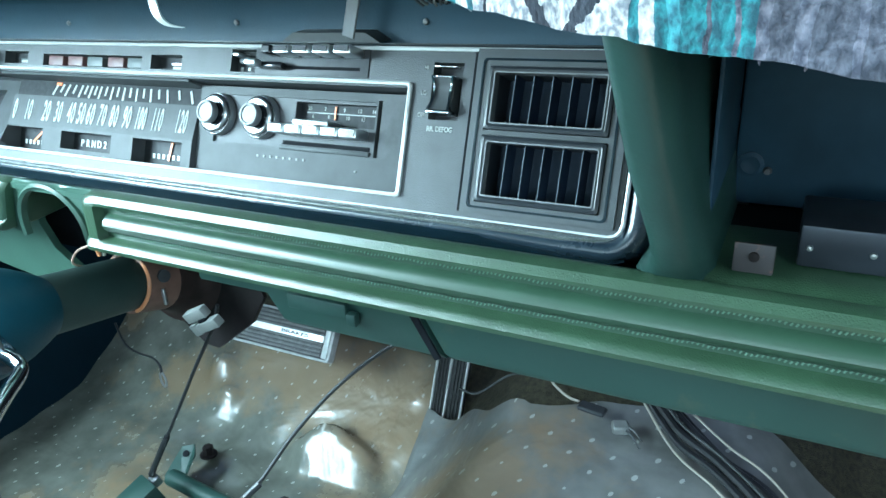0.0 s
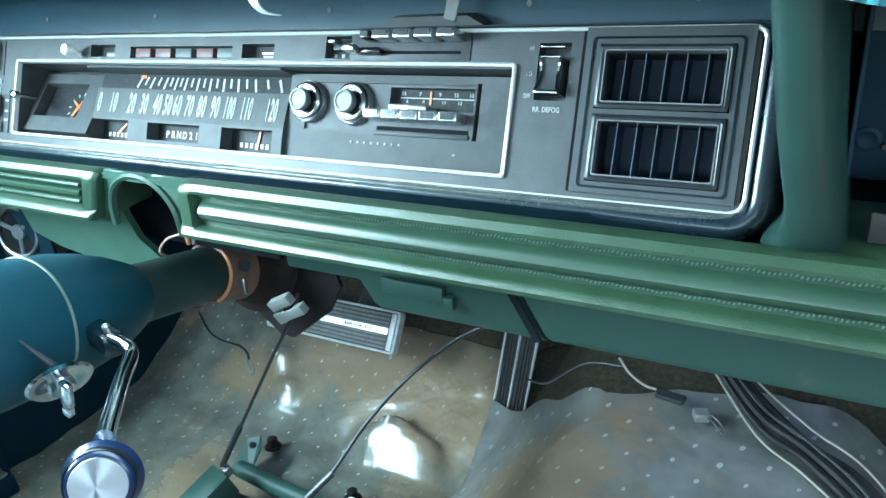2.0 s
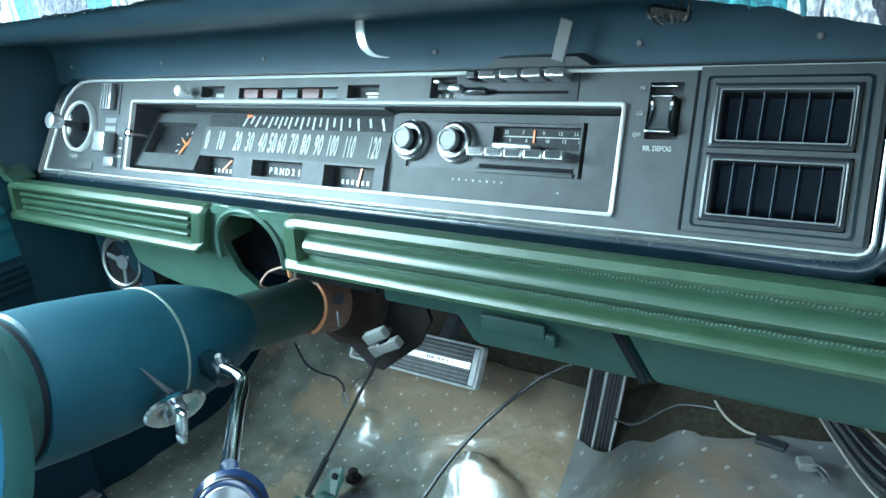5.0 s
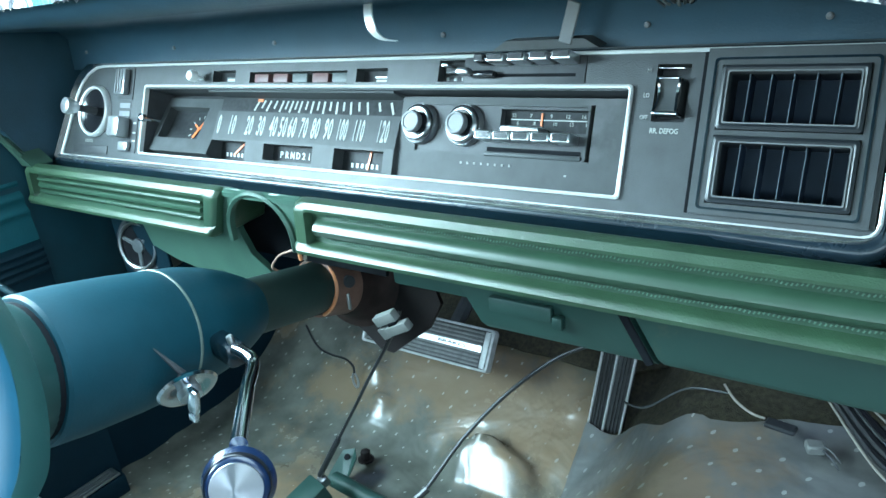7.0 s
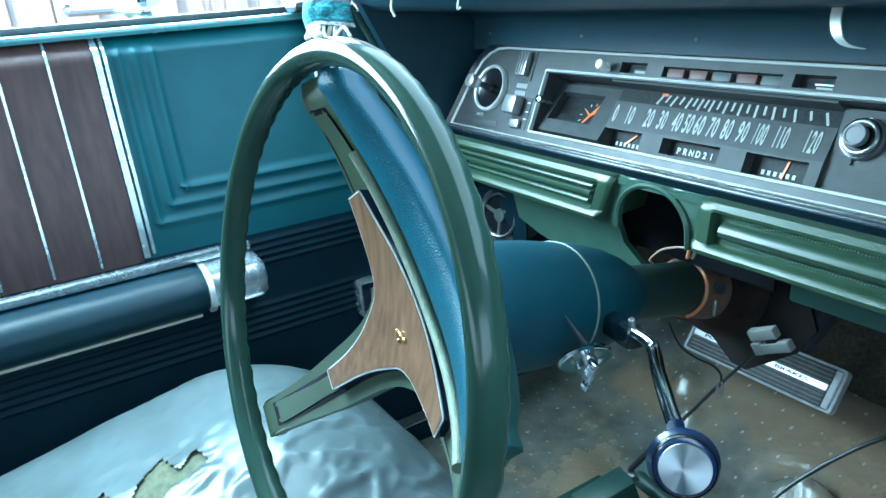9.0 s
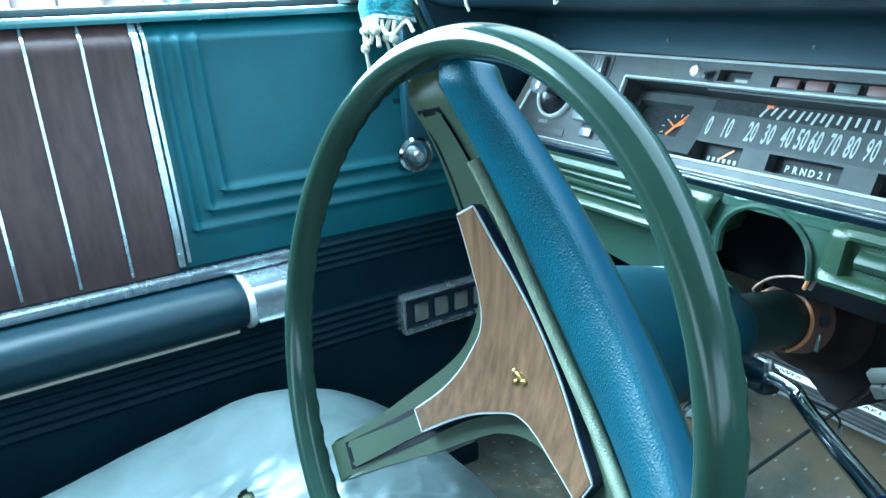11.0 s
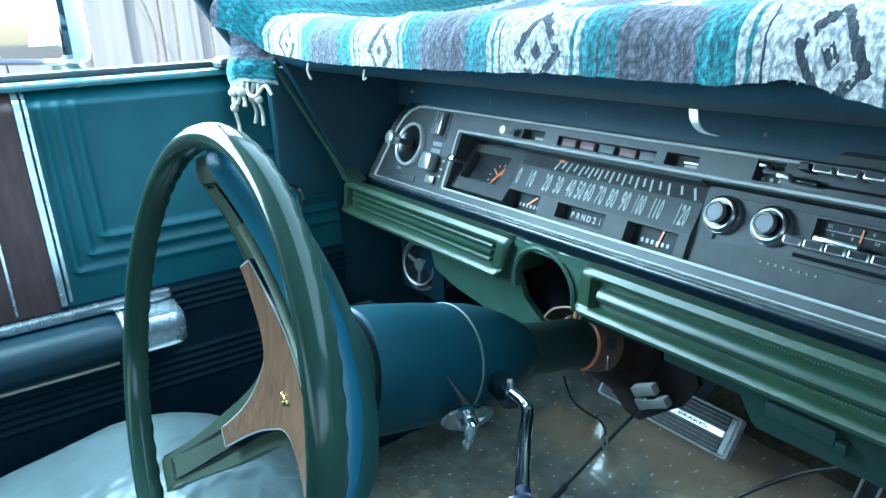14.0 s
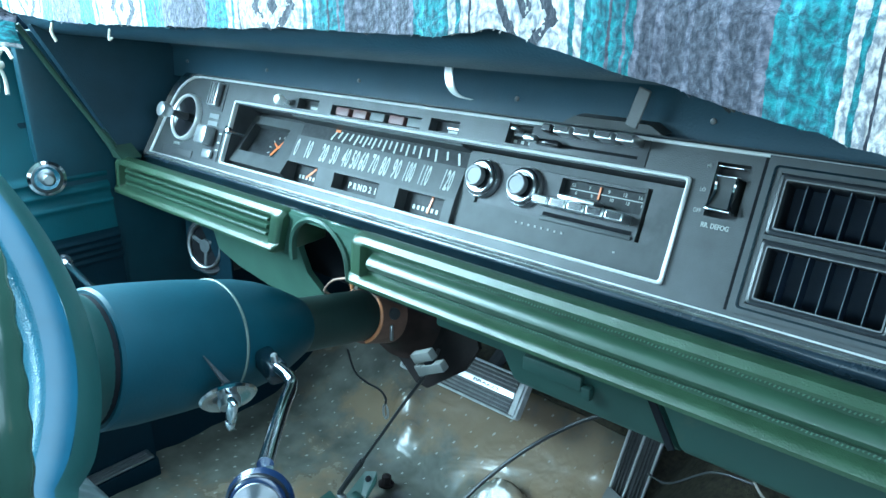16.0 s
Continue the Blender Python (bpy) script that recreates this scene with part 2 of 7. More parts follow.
def dotted(name, base, second, rough, dot, pitch, stain, strength=0.6, rust=()):
    """Grey floor lining with a staggered pattern of small pale dots, stains and a soft sheen."""
    m = mat(name, base, rough, scale=26, var=0.26, bump=0.5, bscale=30, second=second, smix=stain, sscale=4.2, rvar=0.14)
    nt = m.node_tree
    N, L = nt.nodes, nt.links
    p = N["Principled BSDF"]
    link = p.inputs["Base Color"].links[0].from_socket
    tc = N.new("ShaderNodeTexCoord")
    mp = N.new("ShaderNodeMapping")
    mp.inputs["Rotation"].default_value[2] = radians(33)
    L.new(tc.outputs["Object"], mp.inputs["Vector"])
    sep = N.new("ShaderNodeSeparateXYZ")
    L.new(mp.outputs[0], sep.inputs[0])

    def op(kind, a, b=None):
        n = N.new("ShaderNodeMath")
        n.operation = kind
        for i, v in enumerate((a, b)):
            if v is None:
                continue
            if isinstance(v, (int, float)):
                n.inputs[i].default_value = v
            else:
                L.new(v, n.inputs[i])
        return n.outputs[0]

    cells = []
    for axis in (0, 1):
        f = op("FRACT", op("DIVIDE", sep.outputs[axis], pitch))
        cells.append(op("ABSOLUTE", op("SUBTRACT", f, 0.5)))
    ns = N.new("ShaderNodeTexNoise")
    ns.inputs["Scale"].default_value = 60
    L.new(tc.outputs["Object"], ns.inputs["Vector"])
    d = op("ADD", op("SQRT", op("ADD", op("MULTIPLY", cells[0], cells[0]), op("MULTIPLY", op("MULTIPLY", cells[1], cells[1]), 0.4))), op("MULTIPLY", op("SUBTRACT", ns.outputs["Fac"], 0.5), 0.16))
    inside = op("LESS_THAN", d, dot)
    # old rust stains with ragged edges: centre, half sizes
    geo = N.new("ShaderNodeNewGeometry")
    place = N.new("ShaderNodeSeparateXYZ")
    L.new(geo.outputs["Position"], place.inputs[0])
    rag = N.new("ShaderNodeTexNoise")
    rag.inputs["Scale"].default_value, rag.inputs["Detail"].default_value, rag.inputs["Roughness"].default_value = 14, 8, 0.7
    L.new(geo.outputs["Position"], rag.inputs["Vector"])
    for rx0, ry0, rw, rh in rust:
        ex, ey = op("DIVIDE", op("SUBTRACT", place.outputs[0], rx0), rw), op("DIVIDE", op("SUBTRACT", place.outputs[1], ry0), rh)
        far = op("ADD", op("SQRT", op("ADD", op("MULTIPLY", ex, ex), op("MULTIPLY", ey, ey))), op("MULTIPLY", op("SUBTRACT", rag.outputs["Fac"], 0.5), 2.6))
        soak = N.new("ShaderNodeMapRange")
        soak.inputs[1].default_value, soak.inputs[2].default_value = 1.25, 0.65
        soak.inputs[3].default_value, soak.inputs[4].default_value = 0.0, 0.75
        L.new(far, soak.inputs[0])
        sm = N.new("ShaderNodeMix")
        sm.data_type = "RGBA"
        L.new(soak.outputs[0], sm.inputs[0])
        L.new(link, sm.inputs[6])
        sm.inputs[7].default_value = (*second, 1)
        link = sm.outputs[2]
    mx = N.new("ShaderNodeMix")
    mx.data_type = "RGBA"
    L.new(op("MULTIPLY", inside, strength), mx.inputs[0])
    L.new(link, mx.inputs[6])
    mx.inputs[7].default_value = (0.48, 0.49, 0.45, 1)
    L.new(mx.outputs[2], p.inputs["Base Color"])
    # broad creases under the fine relief
    crease = N.new("ShaderNodeTexNoise")
    crease.inputs["Scale"].default_value, crease.inputs["Detail"].default_value, crease.inputs["Distortion"].default_value = 9, 3, 0.8
    L.new(tc.outputs["Object"], crease.inputs["Vector"])
    wide = N.new("ShaderNodeBump")
    wide.inputs["Strength"].default_value, wide.inputs["Distance"].default_value = 0.30, 0.02
    L.new(crease.outputs["Fac"], wide.inputs["Height"])
    L.new(wide.outputs[0], p.inputs["Normal"].links[0].from_node.inputs["Normal"])
    return m


FLOOR_MAT = dotted("brown_grey_floor_lining", (0.114, 0.118, 0.100), (0.215, 0.150, 0.092), 0.25, 0.044, 0.030, 0.32, 0.5, ((-0.42, 0.80, 0.24, 0.075), (-0.70, 0.745, 0.07, 0.04)))
HUMP_MAT = dotted("slate_grey_tunnel_lining", (0.148, 0.150, 0.142), (0.24, 0.165, 0.100), 0.34, 0.060, 0.033, 0.24, 0.62, ((-0.085, 0.555, 0.105, 0.090), (-0.02, 0.45, 0.07, 0.05)))


def plastic_film():
    m = mat("milky_plastic_film", (0.094, 0.121, 0.125), 0.32, scale=18, var=0.16, bump=0.10, bscale=60, rvar=0.1)
    p = m.node_tree.nodes["Principled BSDF"]
    p.inputs["Subsurface Weight"].default_value = 0.1
    p.inputs["Subsurface Radius"].default_value = (0.01, 0.01, 0.01)
    return m


FILM = plastic_film()


def mirror_mat():
    m = bpy.data.materials.new("mirror_glass")
    m.use_nodes = True
    p = m.node_tree.nodes["Principled BSDF"]
    p.inputs["Base Color"].default_value, p.inputs["Metallic"].default_value, p.inputs["Roughness"].default_value = (0.9, 0.92, 0.93, 1), 1.0, 0.04
    return m


MIRROR = mirror_mat()


def blanket_mat():
    """Woven striped blanket: bands across its length, speckled bands, and dark stepped diamonds on the white bands."""
    m = bpy.data.materials.new("striped_woven_blanket")
    m.use_nodes = True
    nt = m.node_tree
    N, L = nt.nodes, nt.links
    p = N["Principled BSDF"]
    tc = N.new("ShaderNodeTexCoord")
    nz = N.new("ShaderNodeTexNoise")
    nz.inputs["Scale"].default_value, nz.inputs["Detail"].default_value = 70, 5
    L.new(tc.outputs["UV"], nz.inputs["Vector"])
    fine = N.new("ShaderNodeTexNoise")
    fine.inputs["Scale"].default_value, fine.inputs["Detail"].default_value = 260, 4
    mp = N.new("ShaderNodeMapping")
    mp.inputs["Scale"].default_value = (1.0, 0.8, 1.0)
    L.new(tc.outputs["UV"], mp.inputs["Vector"])
    L.new(mp.outputs[0], fine.inputs["Vector"])
    sep = N.new("ShaderNodeSeparateXYZ")
    L.new(tc.outputs["UV"], sep.inputs[0])

    def op(kind, a, b=None):
        n = N.new("ShaderNodeMath")
        n.operation = kind
        for i, v in enumerate((a, b)):
            if v is None:
                continue
            if isinstance(v, (int, float)):
                n.inputs[i].default_value = v
            else:
                L.new(v, n.inputs[i])
        return n.outputs[0]

    wob = op("MULTIPLY", op("SUBTRACT", nz.outputs["Fac"], 0.5), 0.006)
    x = op("ADD", sep.outputs[0], wob)
    y = op("ADD", sep.outputs[1], op("MULTIPLY", op("SUBTRACT", fine.outputs["Fac"], 0.5), 0.010))
    W, T, LT, G, D = (0.33, 0.33, 0.305), (0.005, 0.110, 0.120), (0.024, 0.17, 0.185), (0.044, 0.047, 0.060), (0.015, 0.018, 0.028)
    period = 0.245
    P = (0.078, 0.080, 0.098)
    bands = [(0.0, W), (0.078, T), (0.082, W), (0.0875, T), (0.091, LT), (0.095, T), (0.104, G), (0.106, T), (0.113, P), (0.115, T), (0.120, P), (0.124, G), (0.132, P), (0.137, G), (0.150, P), (0.153, G), (0.166, P), (0.172, G), (0.184, P), (0.190, T), (0.196, LT), (0.200, T), (0.214, LT), (0.218, T), (0.222, W), (0.228, T), (0.2325, W), (0.240, D), (0.2415, W)]
    ramp = N.new("ShaderNodeValToRGB")
    ramp.color_ramp.interpolation = "CONSTANT"
    els = ramp.color_ramp.elements
    while len(els) < len(bands):
        els.new(0.5)
    for e, (pos, col) in zip(els, bands):
        e.position, e.color = pos / period, (*col, 1)
    L.new(op("FRACT", op("DIVIDE", op("ADD", x, 10 * period + 0.155), period)), ramp.inputs[0])
    # speckle of violet, white and charcoal yarn in the bands
    spk = N.new("ShaderNodeValToRGB")
    spk.color_ramp.elements[0].position, spk.color_ramp.elements[1].position = 0.40, 0.64
    spk.color_ramp.elements[0].color, spk.color_ramp.elements[1].color = (0.42, 0.44, 0.55, 1), (1.50, 1.42, 1.46, 1)
    L.new(fine.outputs["Fac"], spk.inputs[0])
    mul = N.new("ShaderNodeMix")
    mul.data_type, mul.blend_type = "RGBA", "MULTIPLY"
    mul.inputs[0].default_value = 1.0
    L.new(ramp.outputs[0], mul.inputs[6])
    L.new(spk.outputs[0], mul.inputs[7])
    # diamonds: rings of |dx| + |dy| about centres on the white band
    xr = op("SUBTRACT", op("FRACT", op("DIVIDE", op("ADD", x, 10 * period + 0.155 + period / 2 - 0.043), period)), 0.5)
    yr = op("SUBTRACT", op("FRACT", op("DIVIDE", op("ADD", y, 0.028), 0.088)), 0.5)
    dd = op("ADD", op("MULTIPLY", op("ABSOLUTE", xr), period / 0.030), op("MULTIPLY", op("ABSOLUTE", yr), 2.7))
    ring = op("MULTIPLY", op("GREATER_THAN", dd, 0.62), op("LESS_THAN", dd, 0.92))
    core = op("LESS_THAN", dd, 0.20)
    mark = op("MAXIMUM", ring, core)
    mark = op("MULTIPLY", mark, op("GREATER_THAN", nz.outputs["Fac"], 0.40))
    mk = N.new("ShaderNodeMix")
    mk.data_type = "RGBA"
    L.new(mark, mk.inputs[0])
    L.new(mul.outputs[2], mk.inputs[6])
    mk.inputs[7].default_value = (*D, 1)
    L.new(mk.outputs[2], p.inputs["Base Color"])
    p.inputs["Roughness"].default_value = 0.95
    p.inputs["Sheen Weight"].default_value = 0.15
    b = N.new("ShaderNodeBump")
    b.inputs["Strength"].default_value, b.inputs["Distance"].default_value = 0.7, 0.0030
    L.new(fine.outputs["Fac"], b.inputs["Height"])
    L.new(b.outputs[0], p.inputs["Normal"])
    return m


BLANKET = blanket_mat()

# ---------------------------------------------------------------- building helpers
BASE = {}


def thing(name, base, label, category, group="", kind=""):
    """An empty at the base of a thing, to which its parts are hung."""
    ob = new(name)
    ob.empty_display_size = 0.05
    ob.location = base
    BASE[ob.name] = Vector(base)
    return tagged(ob, label, category, group, kind)


def root_base(ob):
    while ob.parent:
        ob = ob.parent
    return BASE[ob.name]


def finish(me, material, angle=38):
    me.materials.append(material)
    for poly in me.polygons:
        poly.use_smooth = True
    me.set_sharp_from_angle(angle=radians(angle))


def part(name, bm, material, parent, label="", angle=38):
    """Links a bmesh in world coordinates as one mesh under a thing or a part."""
    base = root_base(parent)
    bmesh.ops.transform(bm, matrix=Matrix.Translation(-base), verts=bm.verts)
    me = bpy.data.meshes.new(name)
    bm.normal_update()
    bm.to_mesh(me)
    bm.free()
    finish(me, material, angle)
    ob = new(name, me)
    ob.parent = parent
    if label:
        ob["label"] = label
    return ob


def solid(name, bm, material, label, category, kind="", angle=38, group=""):
    """A thing of a single mesh; its origin is the middle of its foot."""
    lo = [min(v.co[i] for v in bm.verts) for i in range(3)]
    hi = [max(v.co[i] for v in bm.verts) for i in range(3)]
    base = Vector(((lo[0] + hi[0]) / 2, (lo[1] + hi[1]) / 2, lo[2]))
    bmesh.ops.transform(bm, matrix=Matrix.Translation(-base), verts=bm.verts)
    me = bpy.data.meshes.new(name)
    bm.normal_update()
    bm.to_mesh(me)
    bm.free()
    finish(me, material, angle)
    ob = new(name, me)
    ob.location = base
    BASE[ob.name] = base
    return tagged(ob, label, category, group, kind)


def box(lo, hi, bevel=0.0, seg=2, bm=None, m=None):
    bm2 = bmesh.new()
    bmesh.ops.create_cube(bm2, size=1.0)
    for v in bm2.verts:
        v.co = Vector([lo[i] + (v.co[i] + 0.5) * (hi[i] - lo[i]) for i in range(3)])
    if bevel:
        bmesh.ops.bevel(bm2, geom=bm2.edges[:], offset=bevel, segments=seg, affect="EDGES", profile=0.5)
    if m is not None:
        bmesh.ops.transform(bm2, matrix=m, verts=bm2.verts)
    return merge(bm, bm2)


def merge(bm, other):
    if bm is None:
        return other
    me = bpy.data.meshes.new("scratch")
    other.to_mesh(me)
    other.free()
    bm.from_mesh(me)
    bpy.data.meshes.remove(me)
    bmesh.ops.remove_doubles(bm, verts=bm.verts, dist=1e-6)
    return bm


def sweep(profile, stations, closed=True, caps=True, bm=None):
    """Joins copies of a closed profile; stations is a list of functions or of lists of points already placed."""
    bm = bm or bmesh.new()
    rows = [[bm.verts.new(p) for p in st] for st in stations]
    n = len(rows[0])
    for a, b in zip(rows, rows[1:]):
        for i in range(n if closed else n - 1):
            j = (i + 1) % n
            bm.faces.new((a[i], a[j], b[j], b[i]))
    if caps and closed:
        bm.faces.new(rows[0][::-1])
        bm.faces.new(rows[-1])
    bmesh.ops.recalc_face_normals(bm, faces=bm.faces[:])
    return bm


def along_x(profile, x0, x1, n=1, wave=None):
    """A profile of (y, z) points drawn out along x."""
    st = []
    for k in range(n + 1):
        x = x0 + (x1 - x0) * k / n
        st.append([Vector((x, y, z)) + (wave(x, y, z) if wave else Vector()) for y, z in profile])
    return sweep(profile, st)


def smooth_path(points, n=8):
    pts = [Vector(p) for p in points]
    out = []
    for i in range(len(pts) - 1):
        p0, p1, p2, p3 = pts[max(i - 1, 0)], pts[i], pts[i + 1], pts[min(i + 2, len(pts) - 1)]
        for k in range(n):
            t = k / n
            out.append(0.5 * ((2 * p1) + (p2 - p0) * t + (2 * p0 - 5 * p1 + 4 * p2 - p3) * t * t + (3 * p1 - p0 - 3 * p2 + p3) * t ** 3))
    out.append(pts[-1])
    return out


def tube(points, r, sides=10, smooth=8, bm=None, taper=None):
    pts = smooth_path(points, smooth) if smooth else [Vector(p) for p in points]
    side = None
    st = []
    for i, p in enumerate(pts):
        d = (pts[min(i + 1, len(pts) - 1)] - pts[max(i - 1, 0)]).normalized()
        if side is None:
            side = d.cross(Vector((0, 0, 1)) if abs(d.z) < 0.9 else Vector((1, 0, 0))).normalized()
        side = (side - d * side.dot(d)).normalized()
        up = d.cross(side)
        rr = r * (taper(i / (len(pts) - 1)) if taper else 1)
        st.append([p + rr * (math.cos(a) * side + math.sin(a) * up) for a in [2 * math.pi * k / sides for k in range(sides)]])
    return sweep(None, st, bm=bm)


def frame_of(axis):
    """A turn whose z runs along the axis."""
    return Vector(axis).normalized().to_track_quat("Z", "Y").to_matrix().to_4x4()


def lathe(profile, origin, axis, sides=40, bm=None, caps=True):
    """(s, r) pairs turned about an axis."""
    m = Matrix.Translation(origin) @ frame_of(axis)
    st = [[m @ Vector((r * math.cos(a), r * math.sin(a), s)) for a in [2 * math.pi * k / sides for k in range(sides)]] for s, r in profile]
    return sweep(None, st, bm=bm, caps=caps)


def rounded(u0, v0, u1, v1, r, seg=5):
    pts = []
    for cx, cy, a0 in ((u1 - r, v1 - r, 0), (u0 + r, v1 - r, 90), (u0 + r, v0 + r, 180), (u1 - r, v0 + r, 270)):
        for k in range(seg + 1):
            a = radians(a0 + 90 * k / seg)
            pts.append((cx + r * math.cos(a), cy + r * math.sin(a)))
    return pts


def ring_frame(outer, inner, w0, w1, m=None, bm=None, crown=0.0):
    """A flat frame between two outlines of equally many points, from depth w0 to w1, its middle proud by crown."""
    bm = bm or bmesh.new()
    mid = [((a[0] + b[0]) / 2, (a[1] + b[1]) / 2) for a, b in zip(outer, inner)]
    loops = [[(p, w0) for p in outer], [(p, w1) for p in outer], [(p, w1 + crown) for p in mid], [(p, w1) for p in inner], [(p, w0) for p in inner]]
    rows = [[bm.verts.new((m or Matrix()) @ Vector((p[0], p[1], w))) for p, w in lp] for lp in loops]
    n = len(outer)
    for a, b in zip(rows, rows[1:] + rows[:1]):
        for i in range(n):
            j = (i + 1) % n
            bm.faces.new((a[i], a[j], b[j], b[i]))
    bmesh.ops.recalc_face_normals(bm, faces=bm.faces[:])
    return bm


def plate(outline, w0, w1, m=None, bm=None):
    """A closed outline given thickness."""
    bm = bm or bmesh.new()
    m = m or Matrix()
    a = [bm.verts.new(m @ Vector((u, v, w0))) for u, v in outline]
    b = [bm.verts.new(m @ Vector((u, v, w1))) for u, v in outline]
    n = len(a)
    for i in range(n):
        j = (i + 1) % n
        bm.faces.new((a[i], a[j], b[j], b[i]))
    bm.faces.new(a[::-1])
    bm.faces.new(b)
    bmesh.ops.recalc_face_normals(bm, faces=bm.faces[:])
    return bm


def holed_plate(outline, holes, w0, w1, m=None, bm=None):
    """A plate with rectangular holes, cut into cells along the holes' edges; the outline is a rectangle (u0, v0, u1, v1)."""
    u0, v0, u1, v1 = outline
    us = sorted({u0, u1, *[h[0] for h in holes], *[h[2] for h in holes]})
    vs = sorted({v0, v1, *[h[1] for h in holes], *[h[3] for h in holes]})
    bm = bm or bmesh.new()
    m = m or Matrix()
    keep = lambda i, j: 0 <= i < len(us) - 1 and 0 <= j < len(vs) - 1 and not any(
        h[0] - 1e-6 <= us[i] and us[i + 1] <= h[2] + 1e-6 and h[1] - 1e-6 <= vs[j] and vs[j + 1] <= h[3] + 1e-6 for h in holes)
    cache = {}

    def vert(i, j, w):
        if (i, j, w) not in cache:
            cache[i, j, w] = bm.verts.new(m @ Vector((us[i], vs[j], w)))
        return cache[i, j, w]

    for i in range(len(us) - 1):
        for j in range(len(vs) - 1):
            if not keep(i, j):
                continue
            for w in (w0, w1):
                bm.faces.new([vert(i, j, w), vert(i + 1, j, w), vert(i + 1, j + 1, w), vert(i, j + 1, w)])
            for (di, dj), (a, b) in {(-1, 0): ((i, j), (i, j + 1)), (1, 0): ((i + 1, j), (i + 1, j + 1)), (0, -1): ((i, j), (i + 1, j)), (0, 1): ((i, j + 1), (i + 1, j + 1))}.items():
                if not keep(i + di, j + dj):
                    bm.faces.new([vert(*a, w0), vert(*b, w0), vert(*b, w1), vert(*a, w1)])
    bmesh.ops.recalc_face_normals(bm, faces=bm.faces[:])
    return bm


def lettering(text, size, m, parent, material=WHITE_MARK, stretch=1.0, name="lettering", deep=0.0003, bold=0.0):
    """Writing as a thin mesh, centred on the pose m."""
    cu = bpy.data.curves.new("letters", "FONT")
    cu.body, cu.size, cu.align_x, cu.align_y, cu.extrude = text, size, "CENTER", "CENTER", deep
    cu.resolution_u, cu.offset = 3, bold
    tmp = bpy.data.objects.new("letters", cu)
    scene.collection.objects.link(tmp)
    me = bpy.data.meshes.new_from_object(tmp.evaluated_get(bpy.context.evaluated_depsgraph_get()))
    bpy.data.objects.remove(tmp)
    bm = bmesh.new()
    bm.from_mesh(me)
    bpy.data.meshes.remove(me)
    bmesh.ops.remove_doubles(bm, verts=bm.verts, dist=1e-6)
    bmesh.ops.transform(bm, matrix=m @ Matrix.Diagonal((stretch, 1, 1, 1)), verts=bm.verts)
    return part(name, bm, material, parent)


def grid(nx, ny, place, uv=None):
    """A sheet of (nx x ny) cells at place(i / nx, j / ny)."""
    bm = bmesh.new()
    vs = [[bm.verts.new(place(i / nx, j / ny)) for j in range(ny + 1)] for i in range(nx + 1)]
    lay = bm.loops.layers.uv.new("UVMap") if uv else None
    for i in range(nx):
        for j in range(ny):
            f = bm.faces.new((vs[i][j], vs[i + 1][j], vs[i + 1][j + 1], vs[i][j + 1]))
            if uv:
                for lp, (a, b) in zip(f.loops, ((i, j), (i + 1, j), (i + 1, j + 1), (i, j + 1))):
                    lp[lay].uv = uv(a / nx, b / ny)
    return bm


def slab(nx, ny, place, off):
    """A sheet with a second face moved by off, closed round its edge."""
    bm = bmesh.new()
    off = Vector(off)
    top = [[bm.verts.new(place(i / nx, j / ny)) for j in range(ny + 1)] for i in range(nx + 1)]
    low = [[bm.verts.new(v.co + off) for v in row] for row in top]
    for vs in (top, low):
        for i in range(nx):
            for j in range(ny):
                bm.faces.new((vs[i][j], vs[i + 1][j], vs[i + 1][j + 1], vs[i][j + 1]))
    ring = [(i, 0) for i in range(nx)] + [(nx, j) for j in range(ny)] + [(i, ny) for i in range(nx, 0, -1)] + [(0, j) for j in range(ny, 0, -1)]
    for (a, q), (e, r) in zip(ring, ring[1:] + ring[:1]):
        bm.faces.new((top[a][q], top[e][r], low[e][r], low[a][q]))
    bmesh.ops.recalc_face_normals(bm, faces=bm.faces[:])
    return bm


def step(a, b, x):
    t = min(1.0, max(0.0, (x - a) / (b - a)))
    return t * t * (3 - 2 * t)


# ---------------------------------------------------------------- the shell of the car
CAR_X = -0.05


def floor_z(x, y):
    toe = max(0.0, y - 0.67)
    z = 0.010 + 0.72 * toe * toe / (toe + 0.03)
    hump = 0.200 * step(-0.27, -0.05, x) * (1 - step(0.16, 0.42, x))
    z = max(z, hump * (0.50 + 0.70 * y)) + 0.25 * min(z, hump)
    return z


# shaped and tilted so that each throws back a bright window glint
GLINT_FOLDS = ((-0.372, 0.692, 0.092, 0.040, 0.040, -0.02, 0.98, 0.65), (-0.645, 0.770, 0.034, 0.024, 0.085, -0.27, 1.08, 0.6), (-0.600, 0.735, 0.022, 0.016, 0.058, -0.24, 1.05, 0.5), (-0.272, 0.803, 0.014, 0.022, 0.086, -0.11, 1.22, 0.5))


